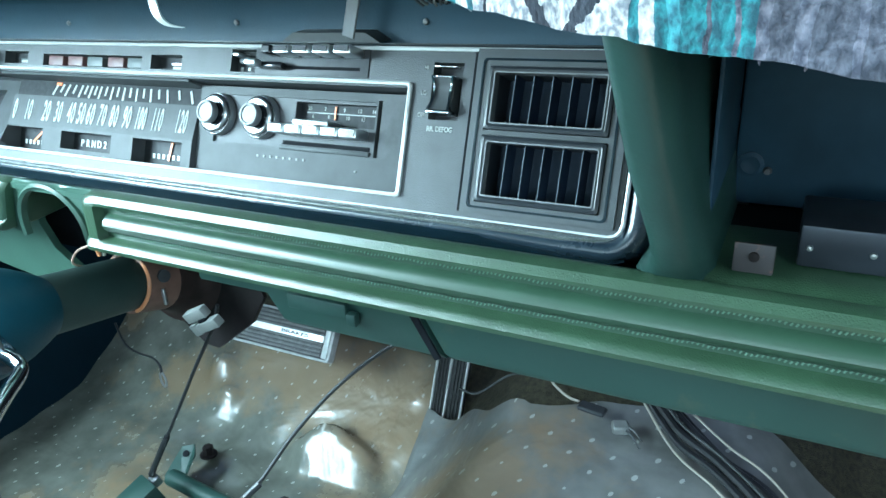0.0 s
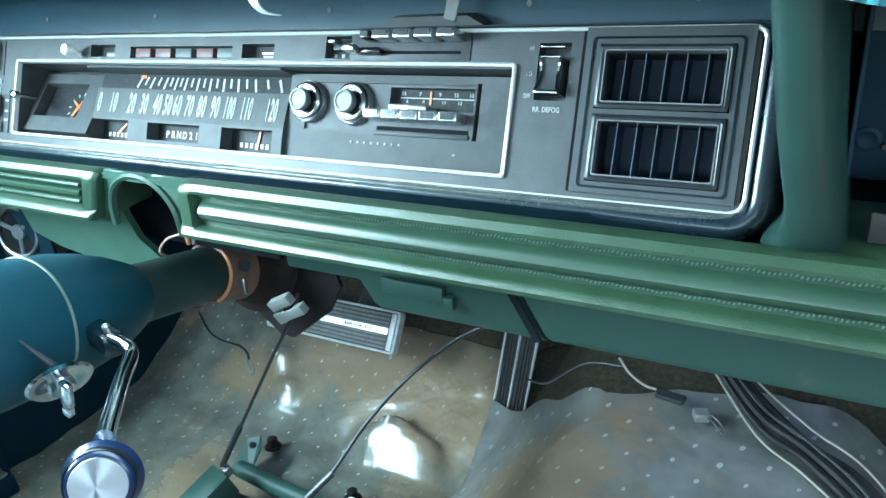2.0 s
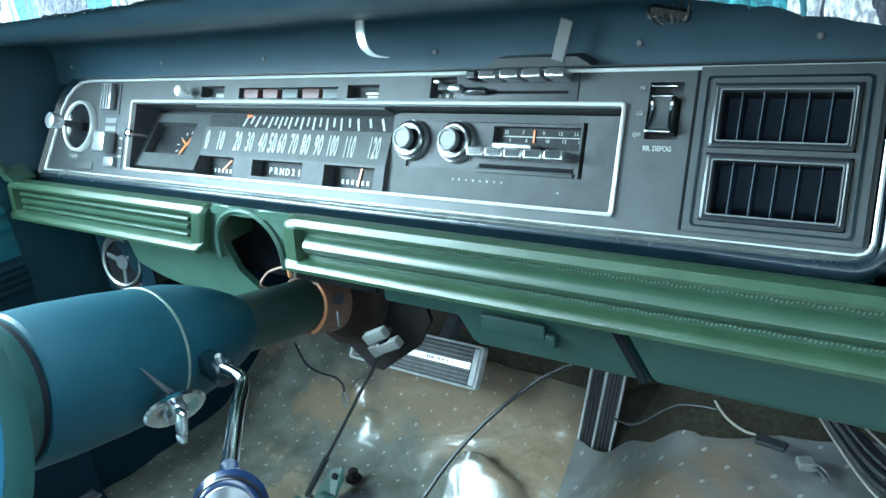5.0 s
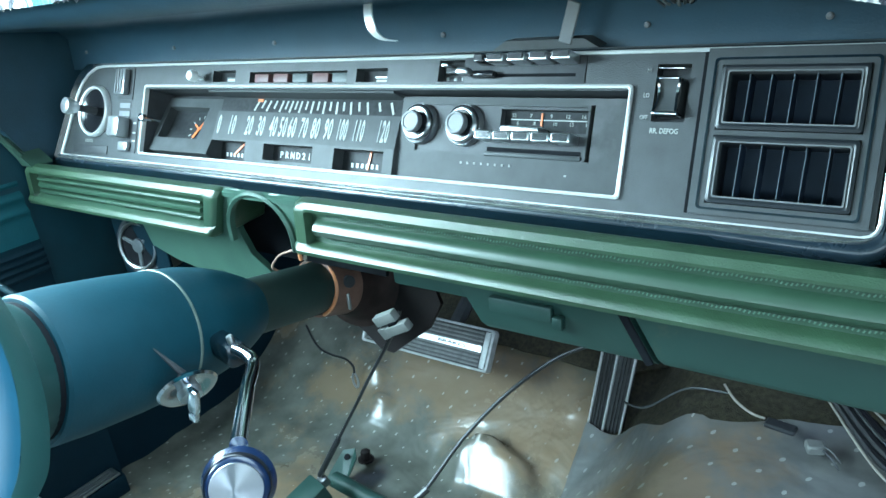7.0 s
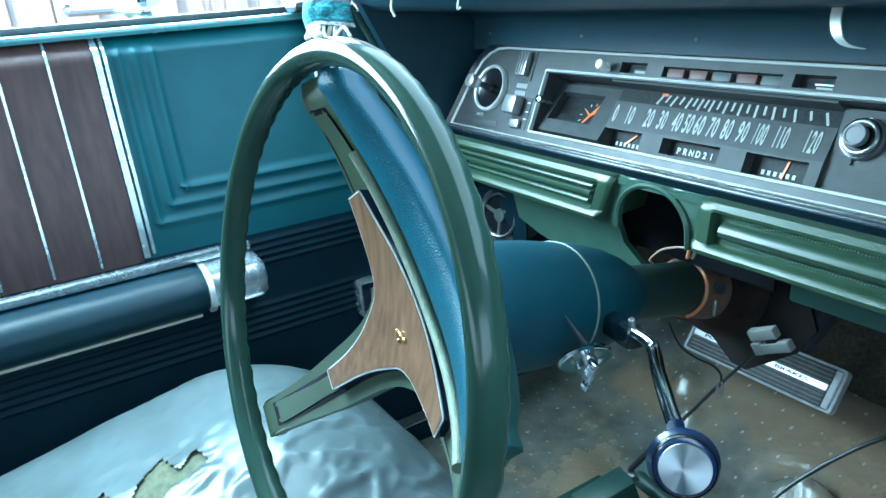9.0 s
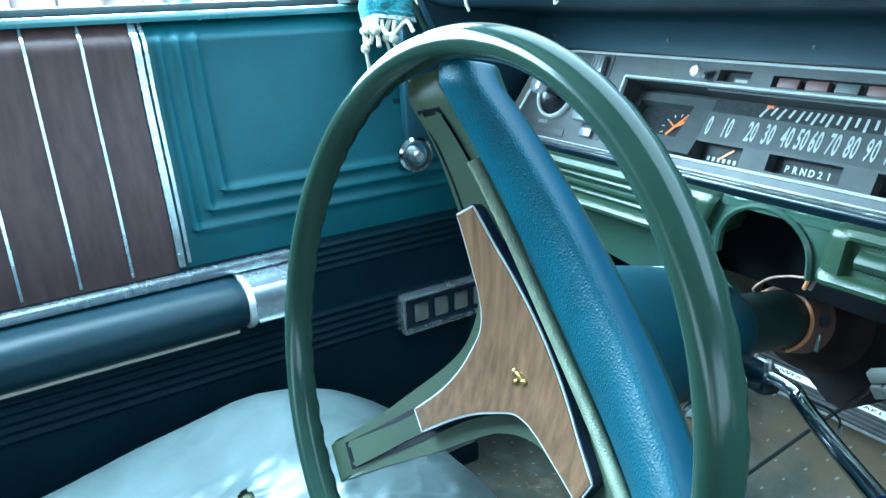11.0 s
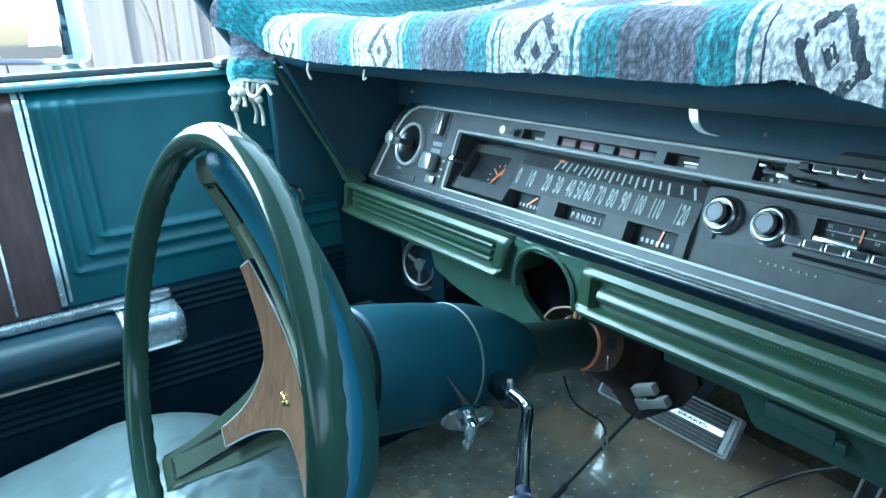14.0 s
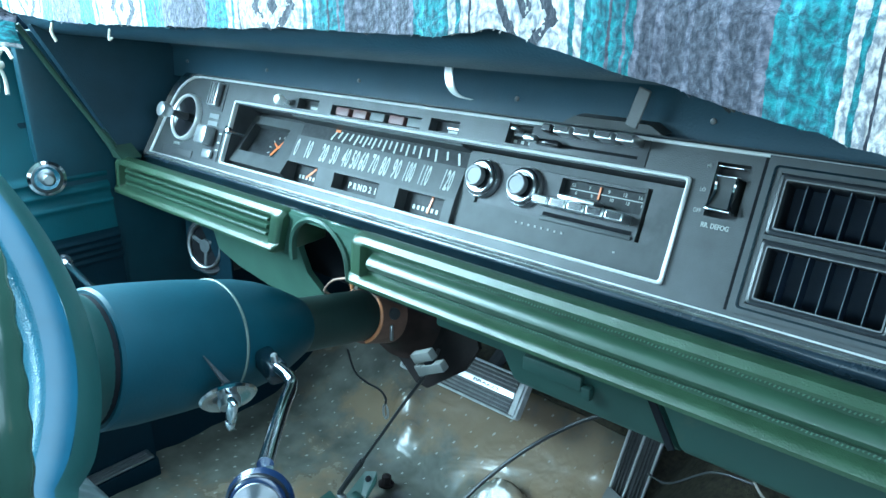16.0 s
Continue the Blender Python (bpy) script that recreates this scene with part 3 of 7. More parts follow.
def floor_point(x, y):
    n = noise.noise((x * 5, y * 5, 1.3)) * 0.010 + noise.noise((x * 13, y * 13, 4.1)) * 0.005
    n += 0.004 * noise.noise((x * 9 + 4 * y, y * 22, 6.4)) * step(0.45, 0.65, y)
    n += 0.007 * (0.3 - abs(noise.noise((x * 7 - 5 * y, y * 6 + 3 * x, 8.2)))) + 0.0035 * (0.3 - abs(noise.noise((x * 19 + 9 * y, y * 15 - 6 * x, 2.9))))
    z = floor_z(x, y) + n
    # flat, creased folds added to the lining to catch window glints: place, half sizes, height, slopes, softness of the
    # edge
    for x0, y0, rx, ry, h, sx, sy, soft in GLINT_FOLDS:
        d = math.hypot((x - x0) / rx, (y - y0) / ry) + 0.42 * noise.noise((x * 17, y * 17, 3.7))
        k = 1 - step(1.05 - soft, 1.05, d)
        z += k * (h + sx * (x - x0) + sy * (y - y0) - z)
    return Vector((x, y, z))


bm = slab(220, 200, lambda a, b: floor_point(-0.93 + 1.80 * a, -0.90 + 2.0 * b), (0, 0, -0.02))
solid("floor", bm, FLOOR_MAT, "worn brown-grey dotted floor lining of an old car", "floor", "structure", angle=80)
bm = slab(60, 16, lambda a, b: floor_point(-0.92 + 1.78 * a, 0.86 + 0.22 * b) + Vector((0, -0.004, 0.012 + 0.006 * noise.noise((a * 40, b * 12, 2)))), (0, 0.004, -0.006))
solid("firewall_carpet", bm, CARPET, "fuzzy olive carpet on the toe board behind the pedals", "carpet", "structure", angle=80)

bm = slab(60, 26, lambda a, b: floor_point(-0.215 + 0.95 * a, 0.700 + 0.185 * b + 0.012 * math.sin(23 * a) * (1 - b)) + Vector((0, 0, 0.006 + 0.004 * noise.noise((a * 50, b * 14, 5)))), (0, 0, -0.004))
solid("tunnel_carpet", bm, CARPET, "fuzzy dark olive carpet on the tunnel ahead of the lining", "carpet", "structure", angle=80)

# the grey lining that lies loose over the transmission tunnel
def tunnel_edge(b):
    return -0.222 - 0.022 * b + 0.006 * math.sin(9 * b)


def tunnel_front(x):
    """Front edge of the lining: it runs forward beside the pedal and dips back on the crown."""
    return np.interp(x, (-0.25, -0.19, -0.11, -0.05, 0.0, 0.073, 0.2, 0.6), (0.776, 0.770, 0.706, 0.694, 0.711, 0.742, 0.752, 0.75))


def tunnel_point(a, b):
    x = tunnel_edge(b) + (0.62 - tunnel_edge(b)) * a
    y = -0.70 + (tunnel_front(x) + 0.70 + 0.003 * math.sin(70 * x)) * b
    return floor_point(x, y) + Vector((0, 0, 0.014 + 0.016 * (1 - a) ** 12 + 0.004 * noise.noise((a * 9, b * 14, 7)) + 0.0015 * noise.noise((a * 40, b * 60, 3))))


bm = slab(90, 110, tunnel_point, (0, 0, -0.004))
solid("tunnel_mat", bm, HUMP_MAT, "slate-grey dotted lining with rusty stains over the transmission tunnel", "floor mat", angle=80)

def wall(name, lo, hi, material, label, category="wall"):
    return solid(name, box(lo, hi, 0.004), material, label, category, "structure")


wall("firewall", (-0.95, 1.06, -0.02), (0.89, 1.10, 0.80), SHADE_BLACK, "dark firewall behind the dashboard")
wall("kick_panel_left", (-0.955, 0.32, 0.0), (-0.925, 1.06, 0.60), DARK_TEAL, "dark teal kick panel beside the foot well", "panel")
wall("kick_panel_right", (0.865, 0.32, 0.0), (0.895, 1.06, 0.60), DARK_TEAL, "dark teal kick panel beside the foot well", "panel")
wall("door_right", (0.88, -1.00, 0.0), (0.98, 0.318, 0.716), TEAL_VINYL, "teal vinyl passenger door below the window", "door")
wall("rear_bulkhead", (-0.95, -2.00, 0.0), (0.89, -1.94, 0.72), DARK_TEAL, "dark teal rear bulkhead below the back window")
wall("rear_floor", (-0.95, -1.94, -0.02), (0.89, -0.902, 0.0), DARK_TEAL, "dark floor of the rear compartment", "floor")
wall("rear_side_left", (-1.02, -1.94, 0.0), (-0.95, -1.002, 0.716), TEAL_VINYL, "teal vinyl rear side panel")
wall("rear_side_right", (0.89, -1.94, 0.0), (0.98, -1.002, 0.716), TEAL_VINYL, "teal vinyl rear side panel")
bm = slab(24, 30, lambda a, b: Vector((-0.86 + 1.64 * a, -2.00 + 2.12 * b, 1.17 + 0.05 * math.sin(math.pi * a) * (0.6 + 0.4 * math.sin(math.pi * b)))), (0, 0, 0.03))
solid("ceiling", bm, HEADLINER, "pale green cloth headliner under the roof", "ceiling", "structure")

sill = thing("door_sill", (-0.875, -0.2, 0.0), "bright ribbed metal sill plate along the driver's door opening", "door sill", kind="structure")
part("sill_body", box((-0.893, -0.90, 0.005), (-0.862, 0.412, 0.044), 0.006), DARK_TEAL, sill)
part("sill_plate", box((-0.892, -0.90, 0.0445), (-0.864, 0.405, 0.0500), 0.003), ALU, sill, "bright scuff plate")
for k in range(3):
    part("sill_rib", box((-0.887 + 0.007 * k, -0.89, 0.0500), (-0.884 + 0.007 * k, 0.398, 0.0515), 0.0005, 1), ALU, sill)

for sx, name in ((-1, "left"), (1, "right")):
    xo = CAR_X + sx * 0.895
    xi = CAR_X + sx * 0.80
    bm = tube([(xo + sx * 0.014, 0.432, 0.63), (xo + sx * 0.014, 0.321, 0.755), (xo - sx * 0.020, 0.179, 0.95), (xi, -0.032, 1.17)], 0.021, 12, 6)
    solid("pillar_front_" + name, bm, DARK_TEAL, "dark teal windscreen pillar", "pillar", "structure")
    bm = tube([(xo, -1.05, 0.70), (xi, -1.15, 1.18)], 0.06, 10, 2)
    solid("pillar_rear_" + name, bm, GREEN_METAL, "dark green painted rear roof pillar", "pillar", "structure")
    bm = tube([(xi, 0.0, 1.175), (xi, -1.95, 1.17)], 0.04, 10, 2)
    solid("roof_rail_" + name, bm, GREEN_METAL, "dark green roof rail above the side window", "trim", "structure")
bm = tube([(-0.86, 0.02, 1.165), (CAR_X, 0.07, 1.205), (0.76, 0.02, 1.165)], 0.035, 10, 6)
solid("windscreen_header", bm, GREEN_METAL, "dark green header rail above the windscreen", "trim", "structure")

# ---------------------------------------------------------------- driver's door
door = thing("door_1", (-0.93, -0.2, 0.02), "teal vinyl driver's door with wood-grain strips and chrome trim, closed", "door", kind="structure")


def door_x(z):
    """The trim panel leans out towards the top."""
    return -0.895 - 0.045 * step(0.42, 0.70, z)


def door_sheet(y0, y1, z0, z1, off=0.0, ny=40, nz=40, relief=None, deep=0.012):
    return slab(ny, nz, lambda a, b: Vector((door_x(z0 + (z1 - z0) * b) + off + (relief(y0 + (y1 - y0) * a, z0 + (z1 - z0) * b) if relief else 0), y0 + (y1 - y0) * a, z0 + (z1 - z0) * b)), (-deep, 0, 0))


def rib(d, w=0.006, h=0.0055):
    return h * math.exp(-(d / w) ** 2)


def door_relief(y, z):
    r = 0.0
    for k in range(3):  # embossed border: three ribs run down and turn forward
        yc, zc = 0.034 + 0.020 * k, 0.478 + 0.020 * k
        if z > zc:
            r += rib(y - yc, 0.0045, 0.0045) * step(0.715, 0.69, z)
        if y > yc:
            r += rib(z - zc, 0.0048, 0.0045)
    return r - 0.020 * step(0.690, 0.714, z)


bm = door_sheet(-1.0, 0.42, 0.436, 0.714, 0.0, 420, 110, door_relief)
part("upper_panel", bm, TEAL_VINYL, door, "teal vinyl upper panel with embossed ribs")


def lower_relief(y, z):
    r = 0.0
    for k in range(5):
        r += rib(z - (0.281 + 0.0115 * k), 0.0032, 0.0036)
    for k in range(4):
        if y > 0.11:
            r += rib(z - (0.392 + 0.0105 * k), 0.0032, 0.0034)
    return r


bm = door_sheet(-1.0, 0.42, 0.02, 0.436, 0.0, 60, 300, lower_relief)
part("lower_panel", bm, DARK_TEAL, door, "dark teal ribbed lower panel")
bm = door_sheet(-1.0, 0.42, 0.02, 0.708, -0.045, 2, 12)
part("door_shell", bm, GREEN_METAL, door)
bm = box((-1.03, -1.0, 0.712), (-0.945, 0.298, 0.7225), 0.004)
part("window_ledge", bm, LEDGE, door, "glossy pale teal window ledge")
bm = box((-1.02, -1.0, 0.7228), (-0.985, 0.290, 0.732), 0.003)
part("window_seal", bm, BLACK_MATTE, door)
bm = box((-0.975, 0.270, 0.722), (-0.93, 0.330, 0.738), 0.008)
part("ledge_end_cap", bm, BLACK_MATTE, door)
# wood-grain field between chrome strips
bm = door_sheet(-1.0, 0.004, 0.4345, 0.7125, 0.003, 30, 60, lambda y, z: -0.020 * step(0.690, 0.714, z), 0.006)
part("wood_grain_panel", bm, PLUM_WOOD, door, "dark plum wood-grain panel")
for yc, w in ((-0.157, 0.003), (-0.100, 0.003), (-0.046, 0.003), (-0.21, 0.003), (-0.265, 0.003), (0.009, 0.0075)):
    bm = door_sheet(yc - w / 2, yc + w / 2, 0.440, 0.7145, 0.0065, 2, 40, lambda y, z: -0.020 * step(0.690, 0.714, z), 0.006)
    part("trim_strip", bm, STRIP, door, "bright metal trim strip")
bm = door_sheet(0.016, 0.020, 0.443, 0.7145, 0.0055, 2, 40, lambda y, z: -0.020 * step(0.690, 0.714, z), 0.006)
part("trim_strip", bm, STRIP, door, "bright metal trim strip")

# armrest
arm = thing("armrest", (-0.87, -0.15, 0.325), "dark teal padded armrest with chrome cap on the driver's door", "armrest")
prof = [(-0.896, 0.352), (-0.858, 0.356), (-0.845, 0.366), (-0.838, 0.382), (-0.839, 0.396), (-0.848, 0.408), (-0.862, 0.4145), (-0.896, 0.4165)]
mid_x, mid_z = -0.868, 0.385
ends = [[Vector((mid_x + (x - mid_x) * k, y, mid_z + (z - mid_z) * k)) for x, z in prof] for y, k in ((0.058, 0.97), (0.066, 0.90))]
part("pad", sweep(None, [[Vector((x, y, z)) for x, z in prof] for y in (-0.75, -0.4, -0.1, 0.03, 0.05)] + ends), ARM_TEAL, arm, angle=70)
part("chrome_strip", box((-0.905, -0.75, 0.4180), (-0.884, 0.142, 0.4320), 0.004), STRIP, arm, "bright scuffed chrome strip")
part("lower_piping", tube([(-0.857, -0.75, 0.3545), (-0.857, -0.3, 0.3545), (-0.857, 0.055, 0.3545)], 0.0022, 8, 4), CREAM, arm, "worn cream piping")
prof2 = [(-0.892, 0.360), (-0.852, 0.361), (-0.840, 0.368), (-0.835, 0.398), (-0.843, 0.412), (-0.892, 0.4172)]
cap = part("end_cap", sweep(None, [[Vector((x, y, z)) for x, z in prof2] for y in (0.074, 0.128, 0.138)] + [[Vector((mid_x + (x - mid_x) * 0.85, 0.145, 0.388 + (z - 0.388) * 0.85)) for x, z in prof2]]), STRIP, arm, "chrome end cap", angle=50)
part("cap_lip", tube([(-0.838, 0.076, 0.3690), (-0.838, 0.128, 0.3690), (-0.846, 0.139, 0.3700)], 0.0018, 8, 4), TRIM, cap)
part("collar", sweep(None, [[Vector((x * 1.0 + 0.003, y, z)) for x, z in prof] for y in (0.0665, 0.0735)]), TRIM, arm)

# power window switches
sw = thing("window_switch_panel", (-0.885, 0.385, 0.245), "chrome-framed panel of four power window switches", "switch panel")
SWM = Matrix.Translation((-0.884, 0.376, 0.297)) @ Matrix(((0, 0, 1, 0), (1, 0, 0, 0), (0, 1, 0, 0), (0, 0, 0, 1)))
part("bezel", ring_frame(rounded(-0.085, -0.029, 0.085, 0.029, 0.005), rounded(-0.080, -0.0245, 0.080, 0.0245, 0.003), -0.01, 0.010, SWM, crown=0.001), STRIP, sw)
part("backing", plate(rounded(-0.0805, -0.025, 0.0805, 0.025, 0.004), -0.01, 0.002, SWM), VENT_DARK, sw)
for k in range(4):
    part("switch", box((-0.064 + 0.035 * k, -0.015, 0.002), (-0.040 + 0.035 * k, 0.014, 0.007), 0.003, 2, None, SWM), ALU, sw, "worn metal rocker switch")
lock = thing("door_lock_knob", (-0.876, 0.333, 0.51), "round chrome and glass knob on the dark kick panel", "knob")
part("rim", lathe([(0, 0.024), (0.006, 0.024), (0.008, 0.020), (0.004, 0.016), (0.003, 0.0)], (-0.895, 0.335, 0.526), (1, -0.25, 0.05), 28), CHROME, lock)
part("button", lathe([(0, 0.010), (0.016, 0.009), (0.020, 0.006), (0.020, 0.0)], (-0.893, 0.335, 0.526), (1, -0.25, 0.05), 20), STEEL, lock)
bm = box((-0.925, 0.33, 0.20), (-0.905, 0.60, 0.72), 0.006)
solid("cowl_side_panel", bm, COWL_TEAL, "dark teal cowl side panel ahead of the door", "panel", "structure")

# ---------------------------------------------------------------- dashboard
dash = thing("dashboard", (-0.05, 0.6, 0.42), "dark green padded dashboard with hooded black brow", "dashboard")
brow = [(0.530, 0.650), (0.533, 0.690), (0.522, 0.702), (0.450, 0.7105), (0.382, 0.7165), (0.368, 0.716), (0.356, 0.7225), (0.344, 0.729), (0.336, 0.742), (0.340, 0.758), (0.360, 0.768), (0.50, 0.780), (0.92, 0.800), (0.92, 0.72), (0.62, 0.69), (0.62, 0.65)]
part("brow", along_x(brow, -0.895, 0.865, 30), BROW, dash, "blue-black vinyl brow over the instruments", angle=50)
# cheek that closes the hood at the driver's side
cheek = [(0.345, 0.728), (0.430, 0.560), (0.440, 0.546), (0.540, 0.546), (0.540, 0.700), (0.380, 0.718)]
bm = bmesh.new()
bm = sweep(None, [[Vector((x, y, z)) for y, z in cheek] for x in (-0.893, -0.877)], bm=bm)
part("hood_side", bm, BROW, dash, "blue-black side of the hood")
bm = tube([(-0.880, 0.330, 0.728), (-0.879, 0.376, 0.643), (-0.876, 0.425, 0.556)], 0.0038, 8, 4)
part("hood_edge", bm, GREEN_SMOOTH, dash)
bm = sweep(None, [[Vector((x, y + dy, z)) for x, dy in ((-0.892, 0.0), (-0.892 + w, 0.0), (-0.892 + w, 0.03), (-0.892, 0.03))] for y, z, w in ((0.428, 0.540, 0.026), (0.424, 0.552, 0.018), (0.416, 0.568, 0.012), (0.408, 0.584, 0.008))])
part("pad_horn", bm, GREEN_SMOOTH, dash, "green tip where the pad meets the hood")
# divider between instruments and the glove box
bm = sweep(None, [[Vector((x + (dx - 0.015) * k + 0.015, y + dy, z)) for dx, dy in ((0.0, 0.016), (0.0025, 0.005), (0.008, 0.0), (0.019, 0.0), (0.0245, 0.003), (0.030, 0.022), (0.031, 0.20), (0.0, 0.20))] for x, y, z, k in
                [(0.107, 0.336, 0.735, 1), (0.111, 0.350, 0.690, 1), (0.1175, 0.382, 0.622, 1), (0.1235, 0.411, 0.575, 1), (0.1245, 0.424, 0.557, 1.05), (0.1235, 0.431, 0.548, 1.18), (0.1225, 0.437, 0.542, 1.45), (0.1220, 0.444, 0.535, 1.7)]])
part("divider", bm, DIVIDER_PAINT, dash, "smooth green divider beside the glove box", angle=60)


def pad_section(grooved):
    """(y, z) outline of the crash pad, front to the driver."""
    back = [(0.500, 0.488), (0.500, 0.516), (0.474, 0.5255), (0.452, 0.5370), (0.438, 0.5425), (0.429, 0.5405), (0.4250, 0.5355)]
    if grooved == "roll":
        mid = [(0.4255, 0.5325), (0.4330, 0.5312), (0.4335, 0.5240), (0.4285, 0.5232), (0.4245, 0.5195), (0.4230, 0.5155), (0.4245, 0.5115), (0.4285, 0.5078), (0.4335, 0.5070), (0.4330, 0.5005), (0.4255, 0.4992)]
    else:
        mid = [(0.4255, 0.5325), (0.4345, 0.5305), (0.4345, 0.5275), (0.4285, 0.5265), (0.4275, 0.5245), (0.4285, 0.5225), (0.4345, 0.5215), (0.4345, 0.5195), (0.4285, 0.5185), (0.4275, 0.5155), (0.4285, 0.5125), (0.4345, 0.5115), (0.4345, 0.5095), (0.4285, 0.5085), (0.4275, 0.5065), (0.4285, 0.5045), (0.4345, 0.5030), (0.4255, 0.4992)]
    low = [(0.4222, 0.4975), (0.4202, 0.4938), (0.4212, 0.4898), (0.4272, 0.4864), (0.460, 0.4850)]
    return back + mid + low


def crash_pad(name, x0, x1, style, slant0=0.0, slant1=0.0, close0=True, close1=True):
    """Two plain end borders and a grooved middle, in one padded moulding."""
    bm = bmesh.new()
    e = 0.017

    def placed(sec, x, s, shrink=0.0):
        cy, cz = 0.462, 0.515
        return [Vector((x + s * (0.545 - z), cy + (y - cy) * (1 - shrink), cz + (z - cz) * (1 - shrink))) for y, z in sec]

    full = pad_section(style)
    # the plain border is resampled to the same count of points as the grooved section
    head, tail = full[:7], full[-5:]
    nmid = len(full) - 12
    flat = head + [(0.4244, 0.5330 - (0.5330 - 0.4985) * (k + 0.5) / nmid) for k in range(nmid)] + tail
    rec = head + [(0.4338 if 0 < k < nmid - 1 else y, z) for k, (y, z) in enumerate(full[7:-5])] + tail
    st = []
    if close0:
        st += [placed(flat, x0, slant0, 0.10), placed(flat, x0 + 0.003, slant0, 0.03), placed(flat, x0 + 0.007, slant0), placed(flat, x0 + e, slant0), placed(rec, x0 + e + 0.002, slant0), placed(rec, x0 + e + 0.008, slant0), placed(full, x0 + e + 0.0105, slant0)]
    else:
        st += [placed(full, x0, 0)]
    for k in range(1, 24):
        st.append(placed(full, x0 + 0.03 + (x1 - x0 - 0.06) * k / 24, slant0 + (slant1 - slant0) * k / 24))
    if close1:
        st += [placed(full, x1 - e - 0.0105, slant1), placed(rec, x1 - e - 0.008, slant1), placed(rec, x1 - e - 0.002, slant1), placed(flat, x1 - e, slant1), placed(flat, x1 - 0.007, slant1), placed(flat, x1 - 0.003, slant1, 0.03), placed(flat, x1, slant1, 0.10)]
    else:
        st += [placed(full, x1, 0)]
    ob = part(name, sweep(None, st, bm=bm), GREEN_VINYL, dash, "ribbed green vinyl crash pad", angle=38)
    # the rolls between the seams are smooth
    ob.data.materials.append(GREEN_ROLL)
    base = root_base(dash)
    for f in ob.data.polygons:
        c = f.center + base
        if 0.5000 < c.z < 0.5315 and c.y < 0.4345 and x0 + e < c.x < x1 - e:
            f.material_index = 1
    return ob


crash_pad("crash_pad", -0.885, -0.478, "ribs", -0.2, -0.35)
pad2 = crash_pad("crash_pad", -0.368, 0.84, "roll", -0.10, 0.0)
# stitches in the two seams
base_stitch = bmesh.new()
for zrow in (0.5275, 0.5038):
    x = -0.332
    while x < 0.45:
        bmesh.ops.create_cube(base_stitch, size=1.0, matrix=Matrix.Translation((x, 0.4330, zrow + 0.0006 * math.sin(x * 300))) @ Matrix.Rotation(0.55, 4, "Y") @ Matrix.Diagonal((0.0010, 0.0006, 0.0021, 1)))
        x += 0.0029
st_ob = part("stitching", base_stitch, mat("pale_green_thread", (0.095, 0.17, 0.125), 0.7, var=0.2), pad2, "pale green seam stitching")
st_ob["kind"] = "stuff"
# arched cut-out for the column between the pads
AM = Matrix.Translation((0, 0.432, 0)) @ Matrix(((1, 0, 0, 0), (0, 0, -1, 0), (0, 1, 0, 0), (0, 0, 0, 1)))
hole = [(-0.432 + 0.0445 * math.cos(radians(a)), 0.4965 + 0.0405 * math.sin(radians(a))) for a in range(180, -1, -10)]
hole = [(-0.4765, 0.484)] + hole + [(-0.3870, 0.484)]
lip = [(-0.432 + (u + 0.432) * 1.12, 0.484 + (v - 0.484) * 1.09) for u, v in hole]
edge = [(min(-0.362, max(-0.505, -0.432 + (u + 0.432) * 1.75)), min(0.541, 0.484 + (v - 0.484) * 1.7)) for u, v in hole]
bm = bmesh.new()
rows = [[bm.verts.new(AM @ Vector((u, v, w))) for u, v in lp] for lp, w in ((edge, -0.0065), (lip, -0.0040), (lip, -0.0012), ([((a + c) / 2, (b + d) / 2) for (a, b), (c, d) in zip(lip, hole)], 0.0012), (hole, -0.0005), (hole, -0.0070))]
for a, b in zip(rows, rows[1:]):
    for i in range(len(a) - 1):
        bm.faces.new((a[i], a[i + 1], b[i + 1], b[i]))
bmesh.ops.recalc_face_normals(bm, faces=bm.faces[:])
part("column_arch", bm, GREEN_SMOOTH, dash, "smooth green arch around the column opening")
# black sheet added for the shade seen through the column opening
part("arch_shade_sheet", box((-0.57, 0.500, 0.436), (-0.33, 0.506, 0.545), 0.002), SHADE_BLACK, dash)
bm = sweep(None, [[Vector((x, y, z)) for y, z in ((0.434, 0.538), (0.440, 0.541), (0.474, 0.5255), (0.474, 0.520), (0.434, 0.533))] for x in (-0.490, -0.355)])
part("pad_bridge", bm, GREEN_SMOOTH, dash)
# lower panels
LOW = [(0.470, 0.4855), (0.4700, 0.428), (0.474, 0.422), (0.482, 0.420), (0.49, 0.424), (0.49, 0.4855)]
bm = sweep(None, [[Vector((x + (0.4855 - z) * k, y, z)) for y, z in LOW] for x, k in ((-0.232, 0.62), (-0.071, 0.55))])
part("lower_panel", bm, GREEN_METAL, dash, "green painted lower panel")
bm = sweep(None, [[Vector((x + (0.4855 - z) * k, y + 0.001, z)) for y, z in LOW] for x, k in ((-0.067, 0.55), (0.84, 0.0))])
part("lower_panel", bm, GREEN_METAL, dash, "green painted lower panel")
bm = box((-0.300, 0.476, 0.445), (-0.20, 0.484, 0.486), 0.003)
part("lower_panel", bm, GREEN_METAL, dash, "green painted lower panel")
BRACE = [(-0.720, 0.487), (-0.705, 0.432), (-0.660, 0.418), (-0.600, 0.409), (-0.546, 0.402), (-0.470, 0.405), (-0.462, 0.418), (-0.477, 0.428), (-0.505, 0.449), (-0.516, 0.477), (-0.514, 0.487)]
bm = sweep(None, [[Vector((x, y0 + 0.06 * (0.487 - z), z)) for x, z in BRACE] for y0 in (0.470, 0.478)])
